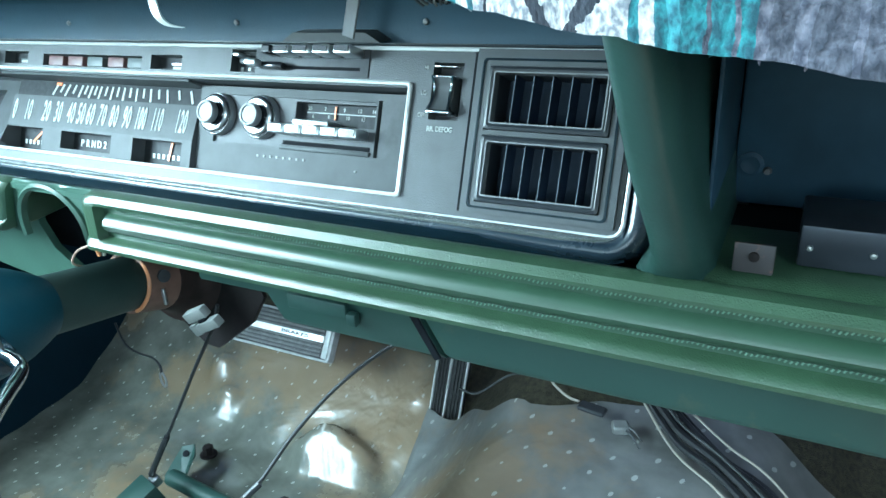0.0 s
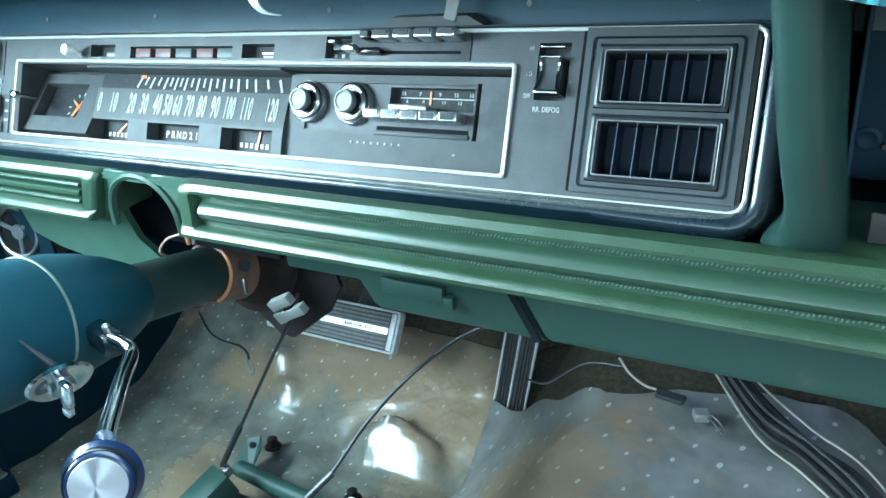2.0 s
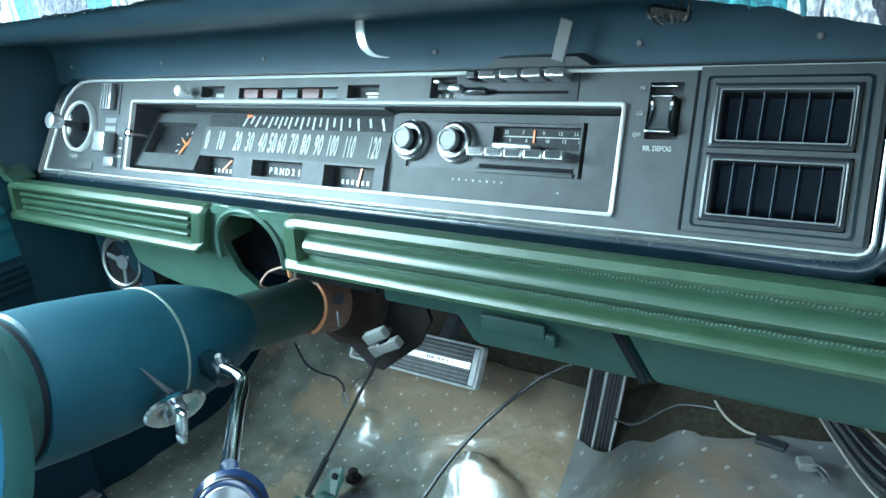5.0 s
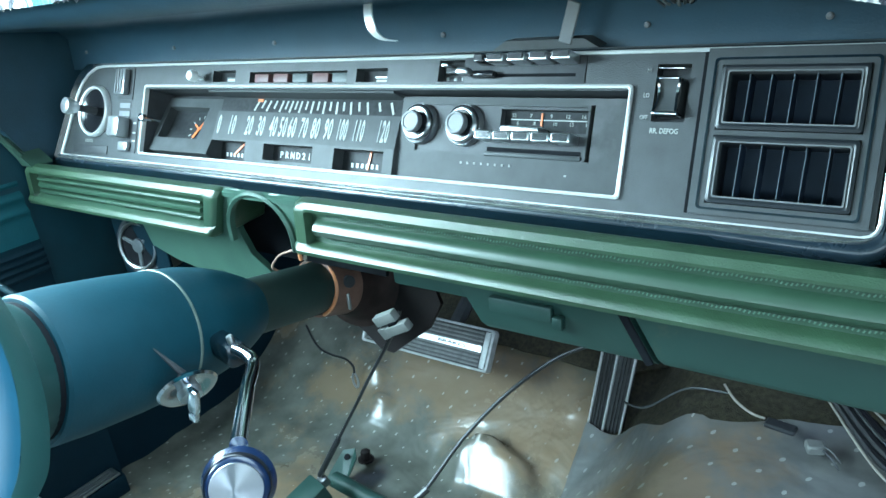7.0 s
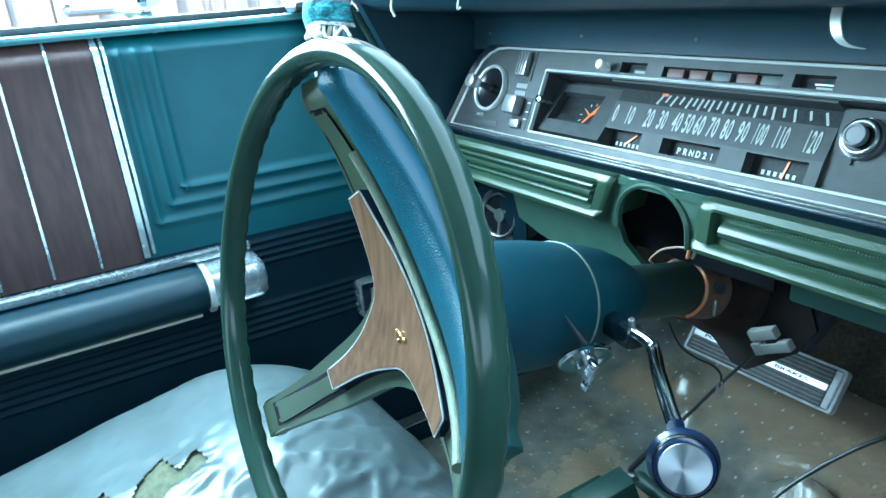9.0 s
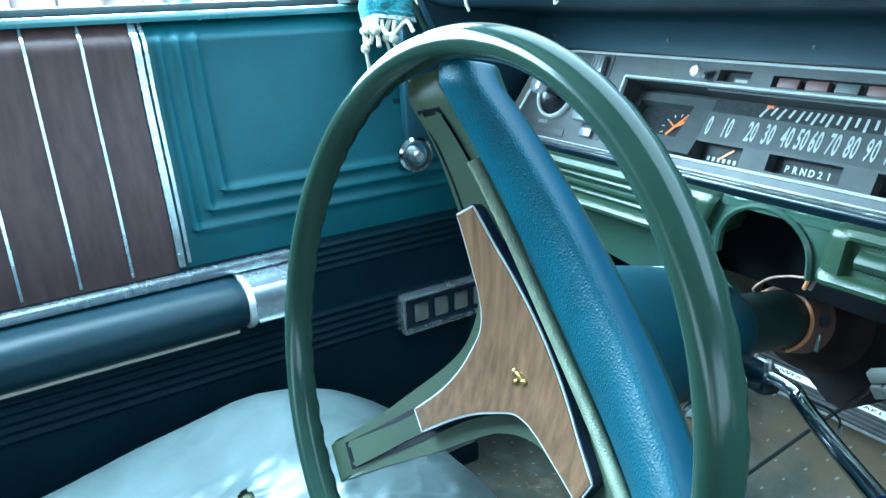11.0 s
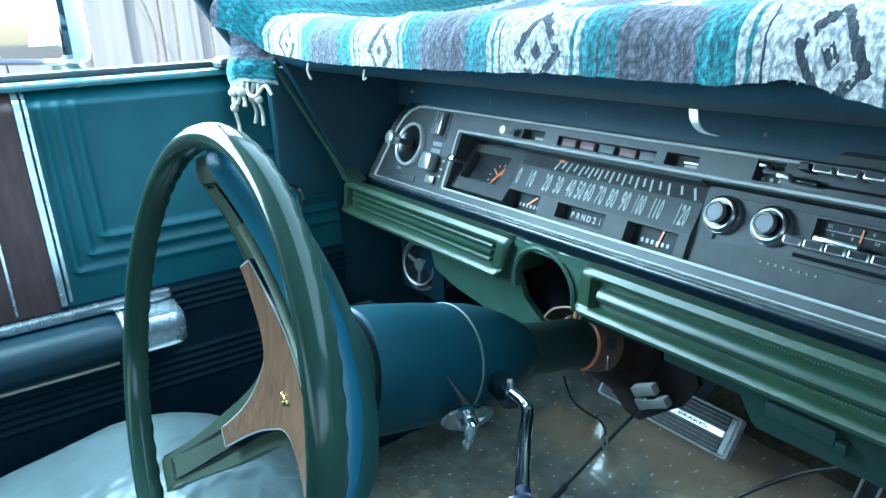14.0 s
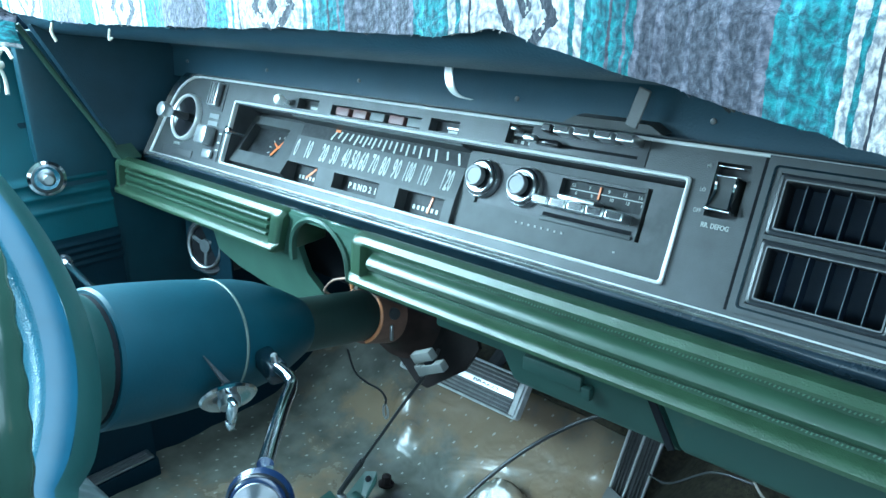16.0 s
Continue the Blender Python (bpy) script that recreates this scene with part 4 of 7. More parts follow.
part("lower_brace", bm, GREEN_SMOOTH, dash)
ash = thing("ash_tray", (-0.15, 0.468, 0.445), "green painted ash tray lid with small dark catch", "ash tray")
part("lid", box((-0.183, 0.463, 0.4445), (-0.122, 0.4692, 0.4590), 0.002), GREEN_METAL, ash)
part("catch", box((-0.1215, 0.461, 0.4400), (-0.112, 0.4692, 0.4520), 0.002), DIVIDER_PAINT, ash)
seam = box((-0.0038, 0.4675, -0.031), (0.0038, 0.4695, 0.031), 0.001, 1, None, Matrix.Translation((-0.0555, 0.0, 0.450)) @ Matrix.Rotation(radians(-29), 4, "Y"))
part("seam_gasket", seam, SHADE_BLACK, dash)
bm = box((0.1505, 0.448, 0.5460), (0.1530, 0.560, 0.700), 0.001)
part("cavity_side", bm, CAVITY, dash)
# black sheets that stand in for the shade inside the dash, behind everything
part("inner_shade_back", box((-0.90, 0.62, 0.40), (0.86, 0.63, 0.75), 0.002), SHADE_BLACK, dash)
part("inner_shade_shelf", box((-0.90, 0.502, 0.482), (0.86, 0.62, 0.487), 0.001), SHADE_BLACK, dash)

# glove box opening
gb = thing("glove_box_cavity", (0.45, 0.54, 0.545), "open dark glove box cavity without its door", "glove box")
part("sill", along_x([(0.440, 0.5380), (0.448, 0.5425), (0.460, 0.5448), (0.520, 0.5455), (0.520, 0.5350), (0.446, 0.5340)], 0.1505, 0.85), GREEN_VINYL, gb, "grained green sill")
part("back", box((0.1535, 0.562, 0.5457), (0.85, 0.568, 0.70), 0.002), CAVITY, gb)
# shelf is near black for the shade inside the cavity
part("shelf", box((0.1535, 0.5205, 0.5405), (0.85, 0.562, 0.5450), 0.001), SHADE_BLACK, gb)
brk = thing("mounting_tab", (0.174, 0.450, 0.546), "pale rust-stained steel tab with a bolt hole", "bracket")
part("tab", box((0.1670, 0.450, 0.5457), (0.1885, 0.4525, 0.5640), 0.001), mat("stained_tab_steel", (0.040, 0.034, 0.035), 0.55, 0.0, var=0.15, second=(0.25, 0.12, 0.09), smix=0.25, sscale=60), brk)
part("bolt", lathe([(0, 0.0028), (0.002, 0.0028), (0.0025, 0.0)], (0.1780, 0.450, 0.5565), (0, -1, 0), 12), DARK_STEEL, brk)
hb = thing("steel_hinge_box", (0.225, 0.475, 0.546), "dark steel hinge box with two small screws", "bracket")
part("body", box((0.199, 0.468, 0.5457), (0.262, 0.52, 0.5715), 0.002), mat("dull_blue_steel", (0.035, 0.042, 0.052), 0.4, 0.6, var=0.2, scale=50), hb)
for x in (0.205, 0.236):
    part("screw", lathe([(0, 0.002), (0.0015, 0.0016), (0.0018, 0)], (x, 0.468, 0.5580), (0, -1, 0), 10), STEEL, hb)
gr = thing("round_grommet", (0.1640, 0.560, 0.565), "round grey grommet on the back of the glove box", "grommet")
part("disc", lathe([(0, 0.0085), (0.002, 0.0085), (0.003, 0.006), (0.0015, 0.004), (0.0015, 0)], (0.1635, 0.562, 0.5745), (0, -1, 0), 20), CAVITY, gr)
part("stud", lathe([(0, 0.003), (0.003, 0.002), (0.003, 0)], (0.1745, 0.562, 0.5705), (0, -1, 0), 10), BLACK_GRAIN, gr)

# screws, hook and tab under the brow
for x in (-0.835, -0.640, -0.465, -0.248, -0.065, 0.054):
    s = thing("brow_screw", (x, 0.530, 0.668), "small steel screw under the brow", "screw", "screws under the brow")
    part("head", lathe([(-0.002, 0.0016), (0.0010, 0.0025), (0.002, 0.0019), (0.0024, 0)], (x, 0.5315, 0.6725), (0.1, -1.0, 0.1), 12), KNOB_METAL, s)
hook = thing("chrome_hook", (-0.30, 0.49, 0.668), "bent bright metal strip hanging under the brow", "hook")
HW = [(-0.2960, 0.492, 0.7075), (-0.2945, 0.488, 0.696), (-0.2900, 0.486, 0.684), (-0.2830, 0.488, 0.6765), (-0.2700, 0.492, 0.6735)]
hp = smooth_path(HW, 6)
bm = bmesh.new()
wid = [0.0095 * (1 - 0.75 * (i / (len(hp) - 1)) ** 2) for i in range(len(hp))]
st = [[p + Vector((-w * 0.5, 0, -0.1 * w)), p + Vector((w * 0.5, 0, 0.1 * w)), p + Vector((w * 0.5, 0.0016, 0.1 * w)), p + Vector((-w * 0.5, 0.0016, -0.1 * w))] for p, w in zip(hp, wid)]
part("strip", sweep(None, st, bm=bm), TRIM, hook)
tab = thing("grey_bracket_tab", (-0.112, 0.50, 0.665), "dull grey metal tab under the brow", "bracket")
part("tab", box((-0.005, -0.001, -0.017), (0.006, 0.001, 0.015), 0.0008, 1, None, Matrix.Translation((-0.119, 0.514, 0.680)) @ Matrix.Rotation(radians(18), 4, "Y")), KNOB_METAL, tab)
part("cowl", sweep(None, [[Vector((-0.142 + u, 0.531 - d, 0.6600 + h)) for u, h in ((-0.046, 0.0), (-0.034, 0.0070), (0.034, 0.0070), (0.046, 0.0))] for d in (0.0, 0.017)]), GREY_FACE, tab, "dark housing over the heater buttons")

clump = thing("loose_wire_clip", (-0.025, 0.47, 0.688), "dark wire clip with loose wire ends under the brow", "clip")
part("clip", box((-0.013, -0.004, -0.004), (0.013, 0.004, 0.004), 0.0015, 1, None, Matrix.Translation((-0.025, 0.47, 0.697)) @ Matrix.Rotation(radians(12), 4, "Y")), BLACK_GLOSS, clump)
for k in range(6):
    part("wire_end", tube([(-0.040 + 0.0055 * k, 0.470, 0.702), (-0.036 + 0.0045 * k, 0.466, 0.695 - 0.001 * (k % 2)), (-0.031 + 0.0030 * k, 0.468, 0.690 + 0.001 * (k % 3))], 0.0011, 6, 4), GREY_WIRE if k % 2 else BLACK_WIRE, clump)

# ---------------------------------------------------------------- instrument panel
# panel coordinates: u along the car's width, v up the sloping face, w out towards the driver
PM = Matrix(((1, 0, 0, 0), (0, 0.3981, -0.9173, 0.508), (0, 0.9173, 0.3981, 0.632), (0, 0, 0, 1)))
panel = thing("instrument_panel", (-0.38, 0.49, 0.545), "black instrument panel with chrome outline and ribbon speedometer", "instrument panel")


def pbox(u0, v0, u1, v1, w0, w1, bevel=0.0, bm=None):
    return box((u0, v0, w0), (u1, v1, w1), bevel, 2, bm, PM)


OUT = [(0.090, -0.0945), (0.0955, -0.0930), (0.0990, -0.0895), (0.1005, -0.0840), (0.1005, 0.0180), (0.0990, 0.0230), (0.0940, 0.0260), (0.090, 0.0265), (-0.775, 0.0265), (-0.795, 0.0245), (-0.812, 0.0170), (-0.826, 0.0050), (-0.836, -0.0120), (-0.863, -0.0945)]


def inset(pts, d):
    """Moves each point of an outline inwards along its corner."""
    n = len(pts)
    out = []
    area = sum(pts[i][0] * pts[(i + 1) % n][1] - pts[(i + 1) % n][0] * pts[i][1] for i in range(n))
    sgn = 1 if area > 0 else -1
    for i in range(n):
        a, b, c = Vector(pts[i - 1]), Vector(pts[i]), Vector(pts[(i + 1) % n])
        d1, d2 = (b - a).normalized(), (c - b).normalized()
        n1, n2 = Vector((-d1.y, d1.x)) * sgn, Vector((-d2.y, d2.x)) * sgn
        k = (n1 + n2)
        k = k / max(0.3, k.length_squared) * 2
        out.append(tuple(b + k * d))
    return out


part("outline_trim", ring_frame(OUT, inset(OUT, 0.0026), -0.004, 0.0022, PM, crown=0.0010), TRIM, panel, "bright chrome outline")
part("surround", ring_frame([(min(u, 0.1030), min(v, 0.0290)) for u, v in inset(OUT, -0.016)], inset(OUT, -0.0002), -0.012, 0.000, PM, crown=0.006), SURROUND, panel, "glossy black surround")
# rounded moulding that runs along the foot and up the passenger's end of the panel
path = [(u, -0.0945, 0, -1) for u in (-0.855, -0.60, -0.30, 0.0, 0.06)] + [(0.0885 + 0.012 * math.cos(radians(a)), -0.0825 + 0.012 * math.sin(radians(a)), math.cos(radians(a)), math.sin(radians(a))) for a in range(-90, 1, 9)] + [(0.1005, v, 1, 0) for v in (-0.05, 0.0, 0.0255)]
roll = [[PM @ Vector((u + nu * d * q, v + nv * d * q, w)) for d, w in ((0.0002, -0.010), (0.0002, 0.0015), (0.0035, 0.0055), (0.0085, 0.0070), (0.0130, 0.0040), (0.0165, -0.0040), (0.0180, -0.0150), (0.0180, -0.040))] for u, v, nu, nv, q in [(*p, 1.0 if p[3] > -0.9 or p[0] > 0.05 else 0.8) for p in path]]
part("surround_roll", sweep(None, roll), ROLL_BLACK, panel, "rounded glossy blue-black moulding", angle=70)
lt = sweep(None, [[PM @ Vector((u, -0.0965 + e + 0.0036 * q * math.cos(radians(a)), 0.002 + 0.0052 * q * math.sin(radians(a)))) for a in range(0, 360, 30)] for u, q, e in ((-0.861, 1, 0), (-0.4, 1, 0), (0.060, 1, 0), (0.082, 0.75, 0.0006), (0.092, 0.45, 0.0020), (0.0965, 0.25, 0.0045))])
part("lower_trim", lt, DULL_TRIM, panel, "wide bright lower trim bar")
# face: left block, top strip, right block, with openings
face_holes = [(-0.680, -0.0830, -0.067, 0.0005), (-0.554, 0.0045, -0.516, 0.0170), (-0.340, 0.0040, -0.302, 0.0166), (-0.492, 0.0035, -0.352, 0.0150), (-0.0510, -0.0252, -0.0270, 0.0160), (-0.012, -0.0845, 0.090, 0.0220), (-0.2445, 0.0040, -0.2180, 0.0225)]
part("face", holed_plate((-0.775, -0.0930, 0.0965, 0.0250), face_holes, -0.012, 0.0, PM), BLACK_GRAIN, panel, "black grained face")
part("face_end", plate([(-0.775, -0.0930), (-0.775, 0.0250), (-0.794, 0.0232), (-0.811, 0.0158), (-0.825, 0.0040), (-0.835, -0.0130), (-0.861, -0.0930)], -0.012, 0.0, PM), BLACK_GRAIN, panel)
inner_o = rounded(-0.6805, -0.0835, -0.0665, 0.0010, 0.003, 3)
inner_i = rounded(-0.6778, -0.0808, -0.0692, -0.0017, 0.002, 3)
part("inner_bezel", ring_frame(inner_o, inner_i, -0.003, 0.0026, PM, crown=0.0010), TRIM, panel, "chrome bezel round the dials")
part("recess_wall", ring_frame(rounded(-0.6802, -0.0832, -0.0668, 0.0007, 0.003, 3), rounded(-0.6775, -0.0805, -0.0695, -0.0020, 0.002, 3), -0.040, -0.0032, PM), BLACK_MATTE, panel)
part("recess_floor", pbox(-0.680, -0.083, -0.067, 0.0, -0.044, -0.040), DIAL, panel)
part("recess_roof", pbox(-0.679, -0.0035, -0.068, -0.0022, -0.040, 0.002), BLACK_MATTE, panel)

# clock plate with a window
CM = PM @ Matrix.Translation((0, -0.044, -0.026)) @ Matrix.Rotation(radians(-20), 4, "X") @ Matrix.Translation((0, 0.044, 0.020))


def cbox(u0, v0, u1, v1, w0, w1):
    return box((u0, v0, w0), (u1, v1, w1), 0, 1, None, CM)


CLK = holed_plate((-0.6770, -0.0802, -0.5640, -0.0080), [(-0.6690, -0.0620, -0.5920, -0.0200)], -0.036, -0.014, CM)
part("clock_plate", CLK, GREY_FACE, panel)
clock = part("clock_face", cbox(-0.671, -0.064, -0.590, -0.018, -0.0365, -0.0250), DIAL, panel, "black clock face with orange needles")
for ang, ln, w in ((62, 0.021, 0.0030), (38, 0.015, 0.0040), (245, 0.013, 0.0034), (150, 0.012, 0.0020)):
    a = radians(ang)
    bm = box((0, -w / 2, 0), (ln, w / 2, 0.0006), 0, 1, None, CM @ Matrix.Translation((-0.610, -0.044, -0.0240)) @ Matrix.Rotation(a, 4, "Z"))
    part("needle", bm, ORANGE, clock, "orange needle")
for k in range(12):
    a = radians(30 * k)
    bm = box((0.0145, -0.0006, 0), (0.0185, 0.0006, 0.0004), 0, 1, None, CM @ Matrix.Translation((-0.610, -0.044, -0.0249)) @ Matrix.Rotation(a, 4, "Z"))
    part("hour_mark", bm, WHITE_MARK, clock)
part("clock_stem", lathe([(0, 0.0025), (0.020, 0.0025), (0.020, 0.0048), (0.026, 0.0048), (0.027, 0.0)], PM @ Vector((-0.668, -0.040, -0.014)), PM.to_3x3() @ Vector((0, 0, 1)), 16), CHROME, panel)

# speedometer: lower plate with numbers, three gauge windows, upper tick band
gw = [(-0.566, -0.0805, -0.506, -0.0580), (-0.476, -0.0760, -0.402, -0.0585), (-0.372, -0.0805, -0.308, -0.0585)]
part("gauge_plate", holed_plate((-0.5640, -0.0805, -0.2960, -0.0560), [(-0.5639, -0.0804, -0.506, -0.0580)] + gw[1:], -0.036, -0.0150, PM), GREY_FACE, panel)
SL = 9.0
NB = PM @ Matrix.Translation((0, -0.0560, -0.0150)) @ Matrix.Rotation(radians(-SL), 4, "X")
speed = part("speedometer_board", box((-0.5640, 0.0, -0.012), (-0.2960, 0.0325, 0.0), 0, 1, None, NB), GREY_FACE, panel, "charcoal speedometer board with slanted numbers")
part("speedometer_band", box((-0.5640, 0.0325, -0.012), (-0.2960, 0.0520, -0.0030), 0, 1, None, NB), DIAL, panel, "dark speedometer band")
hood = sweep(None, [[PM @ Vector((u, v, w)) for v, w in ((-0.0032, -0.003), (-0.0055, -0.004), (-0.0085, -0.036), (-0.0085, -0.042), (-0.0032, -0.042))] for u in (-0.5640, -0.2950)])
part("speed_hood", hood, GREY_FACE, panel)
SPEED_U = [-0.5615, -0.539, -0.510, -0.491, -0.471, -0.456, -0.442, -0.425, -0.408, -0.390, -0.371, -0.349, -0.318]
for k, u in enumerate(SPEED_U):
    digits = str(10 * k)
    sx = 0.32 if k < 10 else 0.26
    for n, ch in enumerate(digits):
        du = (n - (len(digits) - 1) / 2) * 0.0310 * 0.60 * sx
        lettering(ch, 0.0300, NB @ Matrix.Translation((u + 0.005 + du, 0.0155, 0.0004)), speed, stretch=sx * 1.08, name="number", bold=0.0005)
for k in range(4, 25):
    u = np.interp(k / 2, range(13), SPEED_U) + 0.002
    lean = (u + 0.41) / 0.16
    ln = 0.0130 if k % 2 == 0 else 0.0095
    bm = box((-0.0012, -ln, 0), (0.0012, 0, 0.0004), 0, 1, None, NB @ Matrix.Translation((u + 0.005 - 0.004 * lean, 0.0465, -0.0028)) @ Matrix.Rotation(0.75 * lean, 4, "Z"))
    part("tick", bm, WHITE_MARK, speed)
part("speed_pointer", box((-0.503, 0.0450, -0.0028), (-0.495, 0.0480, -0.0020), 0, 1, None, NB), ORANGE, speed)
for n, (u0, v0, u1, v1) in enumerate(gw):
    g = part("gauge_face", pbox(u0, v0, u1, v1, -0.040, -0.0300), DIAL, panel, "small black gauge")
    uc, vc = (u0 + u1) / 2, (v0 + v1) / 2
    if n == 1:
        for k, ch in enumerate("PRND21"):
            lettering(ch, 0.0100, PM @ Matrix.Translation((uc - 0.0230 + 0.0085 * k, vc - 0.001, -0.0295)), g, BRIGHT_PRINT, stretch=0.85, bold=0.0002)
    else:
        for k in range(6):
            part("mark", pbox(u0 + 0.012 + 0.0065 * k, vc - 0.0055, u0 + 0.0150 + 0.0065 * k, vc - 0.0010, -0.0300, -0.0295), BRIGHT_PRINT, g)
        bm = box((-0.010, -0.0012, 0), (0.010, 0.0012, 0.0005), 0, 1, None, PM @ Matrix.Translation((uc + 0.004, vc + 0.003, -0.0290)) @ Matrix.Rotation(radians(40 if n == 0 else 80), 4, "Z"))
        part("needle", bm, ORANGE, g, "orange needle")

# radio block plate
part("radio_surround", holed_plate((-0.2955, -0.0805, -0.0700, -0.0050), [(-0.2760, -0.0555, -0.1030, -0.0105)], -0.036, -0.0200, PM), GREY_FACE, panel)
for k in range(8):
    part("badge_bar", pbox(-0.2235 + 0.0070 * k, -0.0638, -0.2216 + 0.0070 * k, -0.0618, -0.0200, -0.0192), GREY_PLASTIC, panel)
part("badge_dot", pbox(-0.1225, -0.0685, -0.1205, -0.0670, -0.0200, -0.0194), GREY_PLASTIC, panel)

# top strip: warning lamps and small windows
part("lamp_channel", pbox(-0.492, 0.0035, -0.352, 0.0150, -0.014, -0.010), BLACK_MATTE, panel)
for k, (u, m) in enumerate(zip((-0.4875, -0.4585, -0.4300, -0.4010, -0.3740), (LAMP_RED, LAMP_RED, LAMP_GREY, LAMP_RED, LAMP_GREY))):
    part("warning_lamp", pbox(u, 0.0045, u + 0.0220, 0.0140, -0.010, -0.0025, 0.0010), m, panel, "dull red lamp lens" if m is LAMP_RED else "grey lamp lens")
part("small_window", pbox(-0.554, 0.0045, -0.516, 0.0170, -0.014, -0.011), DIAL, panel)
part("small_lens", pbox(-0.541, 0.0055, -0.519, 0.0120, -0.011, -0.0085, 0.0008), LAMP_GREY, panel)
part("window_mark", pbox(-0.538, 0.0070, -0.524, 0.0098, -0.0085, -0.0080), WHITE_MARK, panel)
part("small_window", pbox(-0.340, 0.0040, -0.302, 0.0166, -0.014, -0.011), DIAL, panel)
part("window_mark", pbox(-0.323, 0.0060, -0.306, 0.0085, -0.011, -0.0104), WHITE_MARK, panel)
part("window_mark", pbox(-0.325, 0.0100, -0.308, 0.0115, -0.011, -0.0104), ALU, panel)
part("pull_knob", lathe([(0, 0.002), (0.010, 0.002), (0.010, 0.0055), (0.016, 0.0062), (0.0185, 0.0050), (0.019, 0.0)], PM @ Vector((-0.572, 0.0085, 0.0)), PM.to_3x3() @ Vector((0, 0, 1)), 20), WHITE_KNOB, panel, "pale grey pull knob")

# headlight switch at the driver's end
ls = thing("light_switch", tuple(PM @ Vector((-0.785, -0.07, 0.0))), "round chrome-ringed light switch with protruding knob", "switch")
NRM = PM.to_3x3() @ Vector((0, 0, 1))
part("ring", lathe([(0.0, 0.0330), (0.006, 0.0328), (0.0082, 0.0312), (0.0070, 0.0290), (0.002, 0.0280)], PM @ Vector((-0.785, -0.0335, 0.0)), NRM, 44, caps=False), TRIM, ls)
part("dish", lathe([(-0.002, 0.0), (-0.002, 0.022), (0.0015, 0.0284)], PM @ Vector((-0.785, -0.0335, 0.003)), NRM, 40, caps=False), BLACK_GLOSS, ls)
part("shaft", lathe([(0, 0.0050), (0.026, 0.0042)], PM @ Vector((-0.787, -0.0330, 0.0)), NRM, 16), BLACK_MATTE, ls)
part("knob", lathe([(0.0, 0.0075), (0.009, 0.0100), (0.015, 0.0100), (0.0165, 0.0080), (0.0165, 0)], PM @ Vector((-0.787, -0.0330, 0.026)), NRM, 28), SLIDE_GREY, ls)
lettering("LIGHTS", 0.0060, PM @ Matrix.Translation((-0.797, -0.0720, 0.0005)), ls, stretch=0.9)
part("lower_plate", pbox(-0.832, -0.0880, -0.752, -0.0770, 0.0, 0.0012, 0.001), BLACK_MATTE, panel)
# thumb slides
ts = thing("panel_dimmer_slide", tuple(PM @ Vector((-0.722, -0.012, 0.0))), "black ribbed thumb slide with chrome edge", "switch", "slides beside the clock")
part("slot", pbox(-0.738, -0.0170, -0.706, 0.0215, 0.0001, 0.0010), BLACK_MATTE, ts)
part("slider", pbox(-0.734, -0.0120, -0.714, 0.0200, 0.0010, 0.010, 0.002), SLIDE_GREY, ts)
for k in range(3):
    part("ridge", pbox(-0.7315 + 0.006 * k, -0.010, -0.7290 + 0.006 * k, 0.0185, 0.010, 0.0113, 0.0005), KNOB_METAL, ts)
ts2 = thing("wiper_lever", tuple(PM @ Vector((-0.716, -0.075, 0.0))), "chrome-capped wiper lever in its slot", "switch", "slides beside the clock")
part("slot", pbox(-0.722, -0.0830, -0.690, -0.0390, 0.0001, 0.0010), BLACK_MATTE, ts2)
part("lever", pbox(-0.730, -0.0650, -0.705, -0.0400, 0.0010, 0.018, 0.003), SLIDE_GREY, ts2)
part("shoe", pbox(-0.720, -0.0815, -0.700, -0.0700, 0.0010, 0.007, 0.002), SLIDE_GREY, ts2)
for v in (-0.0245, -0.0345):
    part("label_plate", pbox(-0.732, v - 0.0030, -0.709, v + 0.0030, 0.0, 0.0010), SLIDE_GREY, ts2)
for v in (-0.046, -0.058, -0.068):
    part("label_dash", pbox(-0.698, v - 0.0010, -0.692, v + 0.0010, 0.0010, 0.0014), WHITE_MARK, ts2)

# heater controls
hc = thing("heater_control", tuple(PM @ Vector((-0.155, 0.004, 0.0))), "heater control with slide lever and chrome push buttons", "heater control")
part("recess", pbox(-0.2445, 0.0040, -0.2180, 0.0225, -0.013, -0.009), DIAL, hc)
part("small_lever", pbox(-0.2400, 0.0165, -0.2330, 0.0195, -0.009, 0.004, 0.001), ALU, hc)
part("dark_tab", pbox(-0.2400, 0.0120, -0.2220, 0.0165, -0.009, -0.004, 0.001), BLACK_MATTE, hc)
for k in range(3):
    part("mark", pbox(-0.2410 + 0.0080 * k, 0.0065, -0.2380 + 0.0080 * k, 0.0095, -0.009, -0.0084), WHITE_MARK, hc)
part("plate", pbox(-0.2165, 0.0025, -0.1060, 0.0245, 0.0, 0.0010, 0.0004), BLACK_MATTE, hc)
part("slot", pbox(-0.1950, 0.0075, -0.1140, 0.0100, 0.0010, 0.0014), SHADE_BLACK, hc)
part("slide_arm", pbox(-0.2080, 0.0060, -0.1830, 0.0115, 0.0010, 0.010, 0.002), BLACK_GLOSS, hc)
part("slide_knob", pbox(-0.2150, 0.0065, -0.2030, 0.0125, 0.008, 0.018, 0.002), ALU, hc)
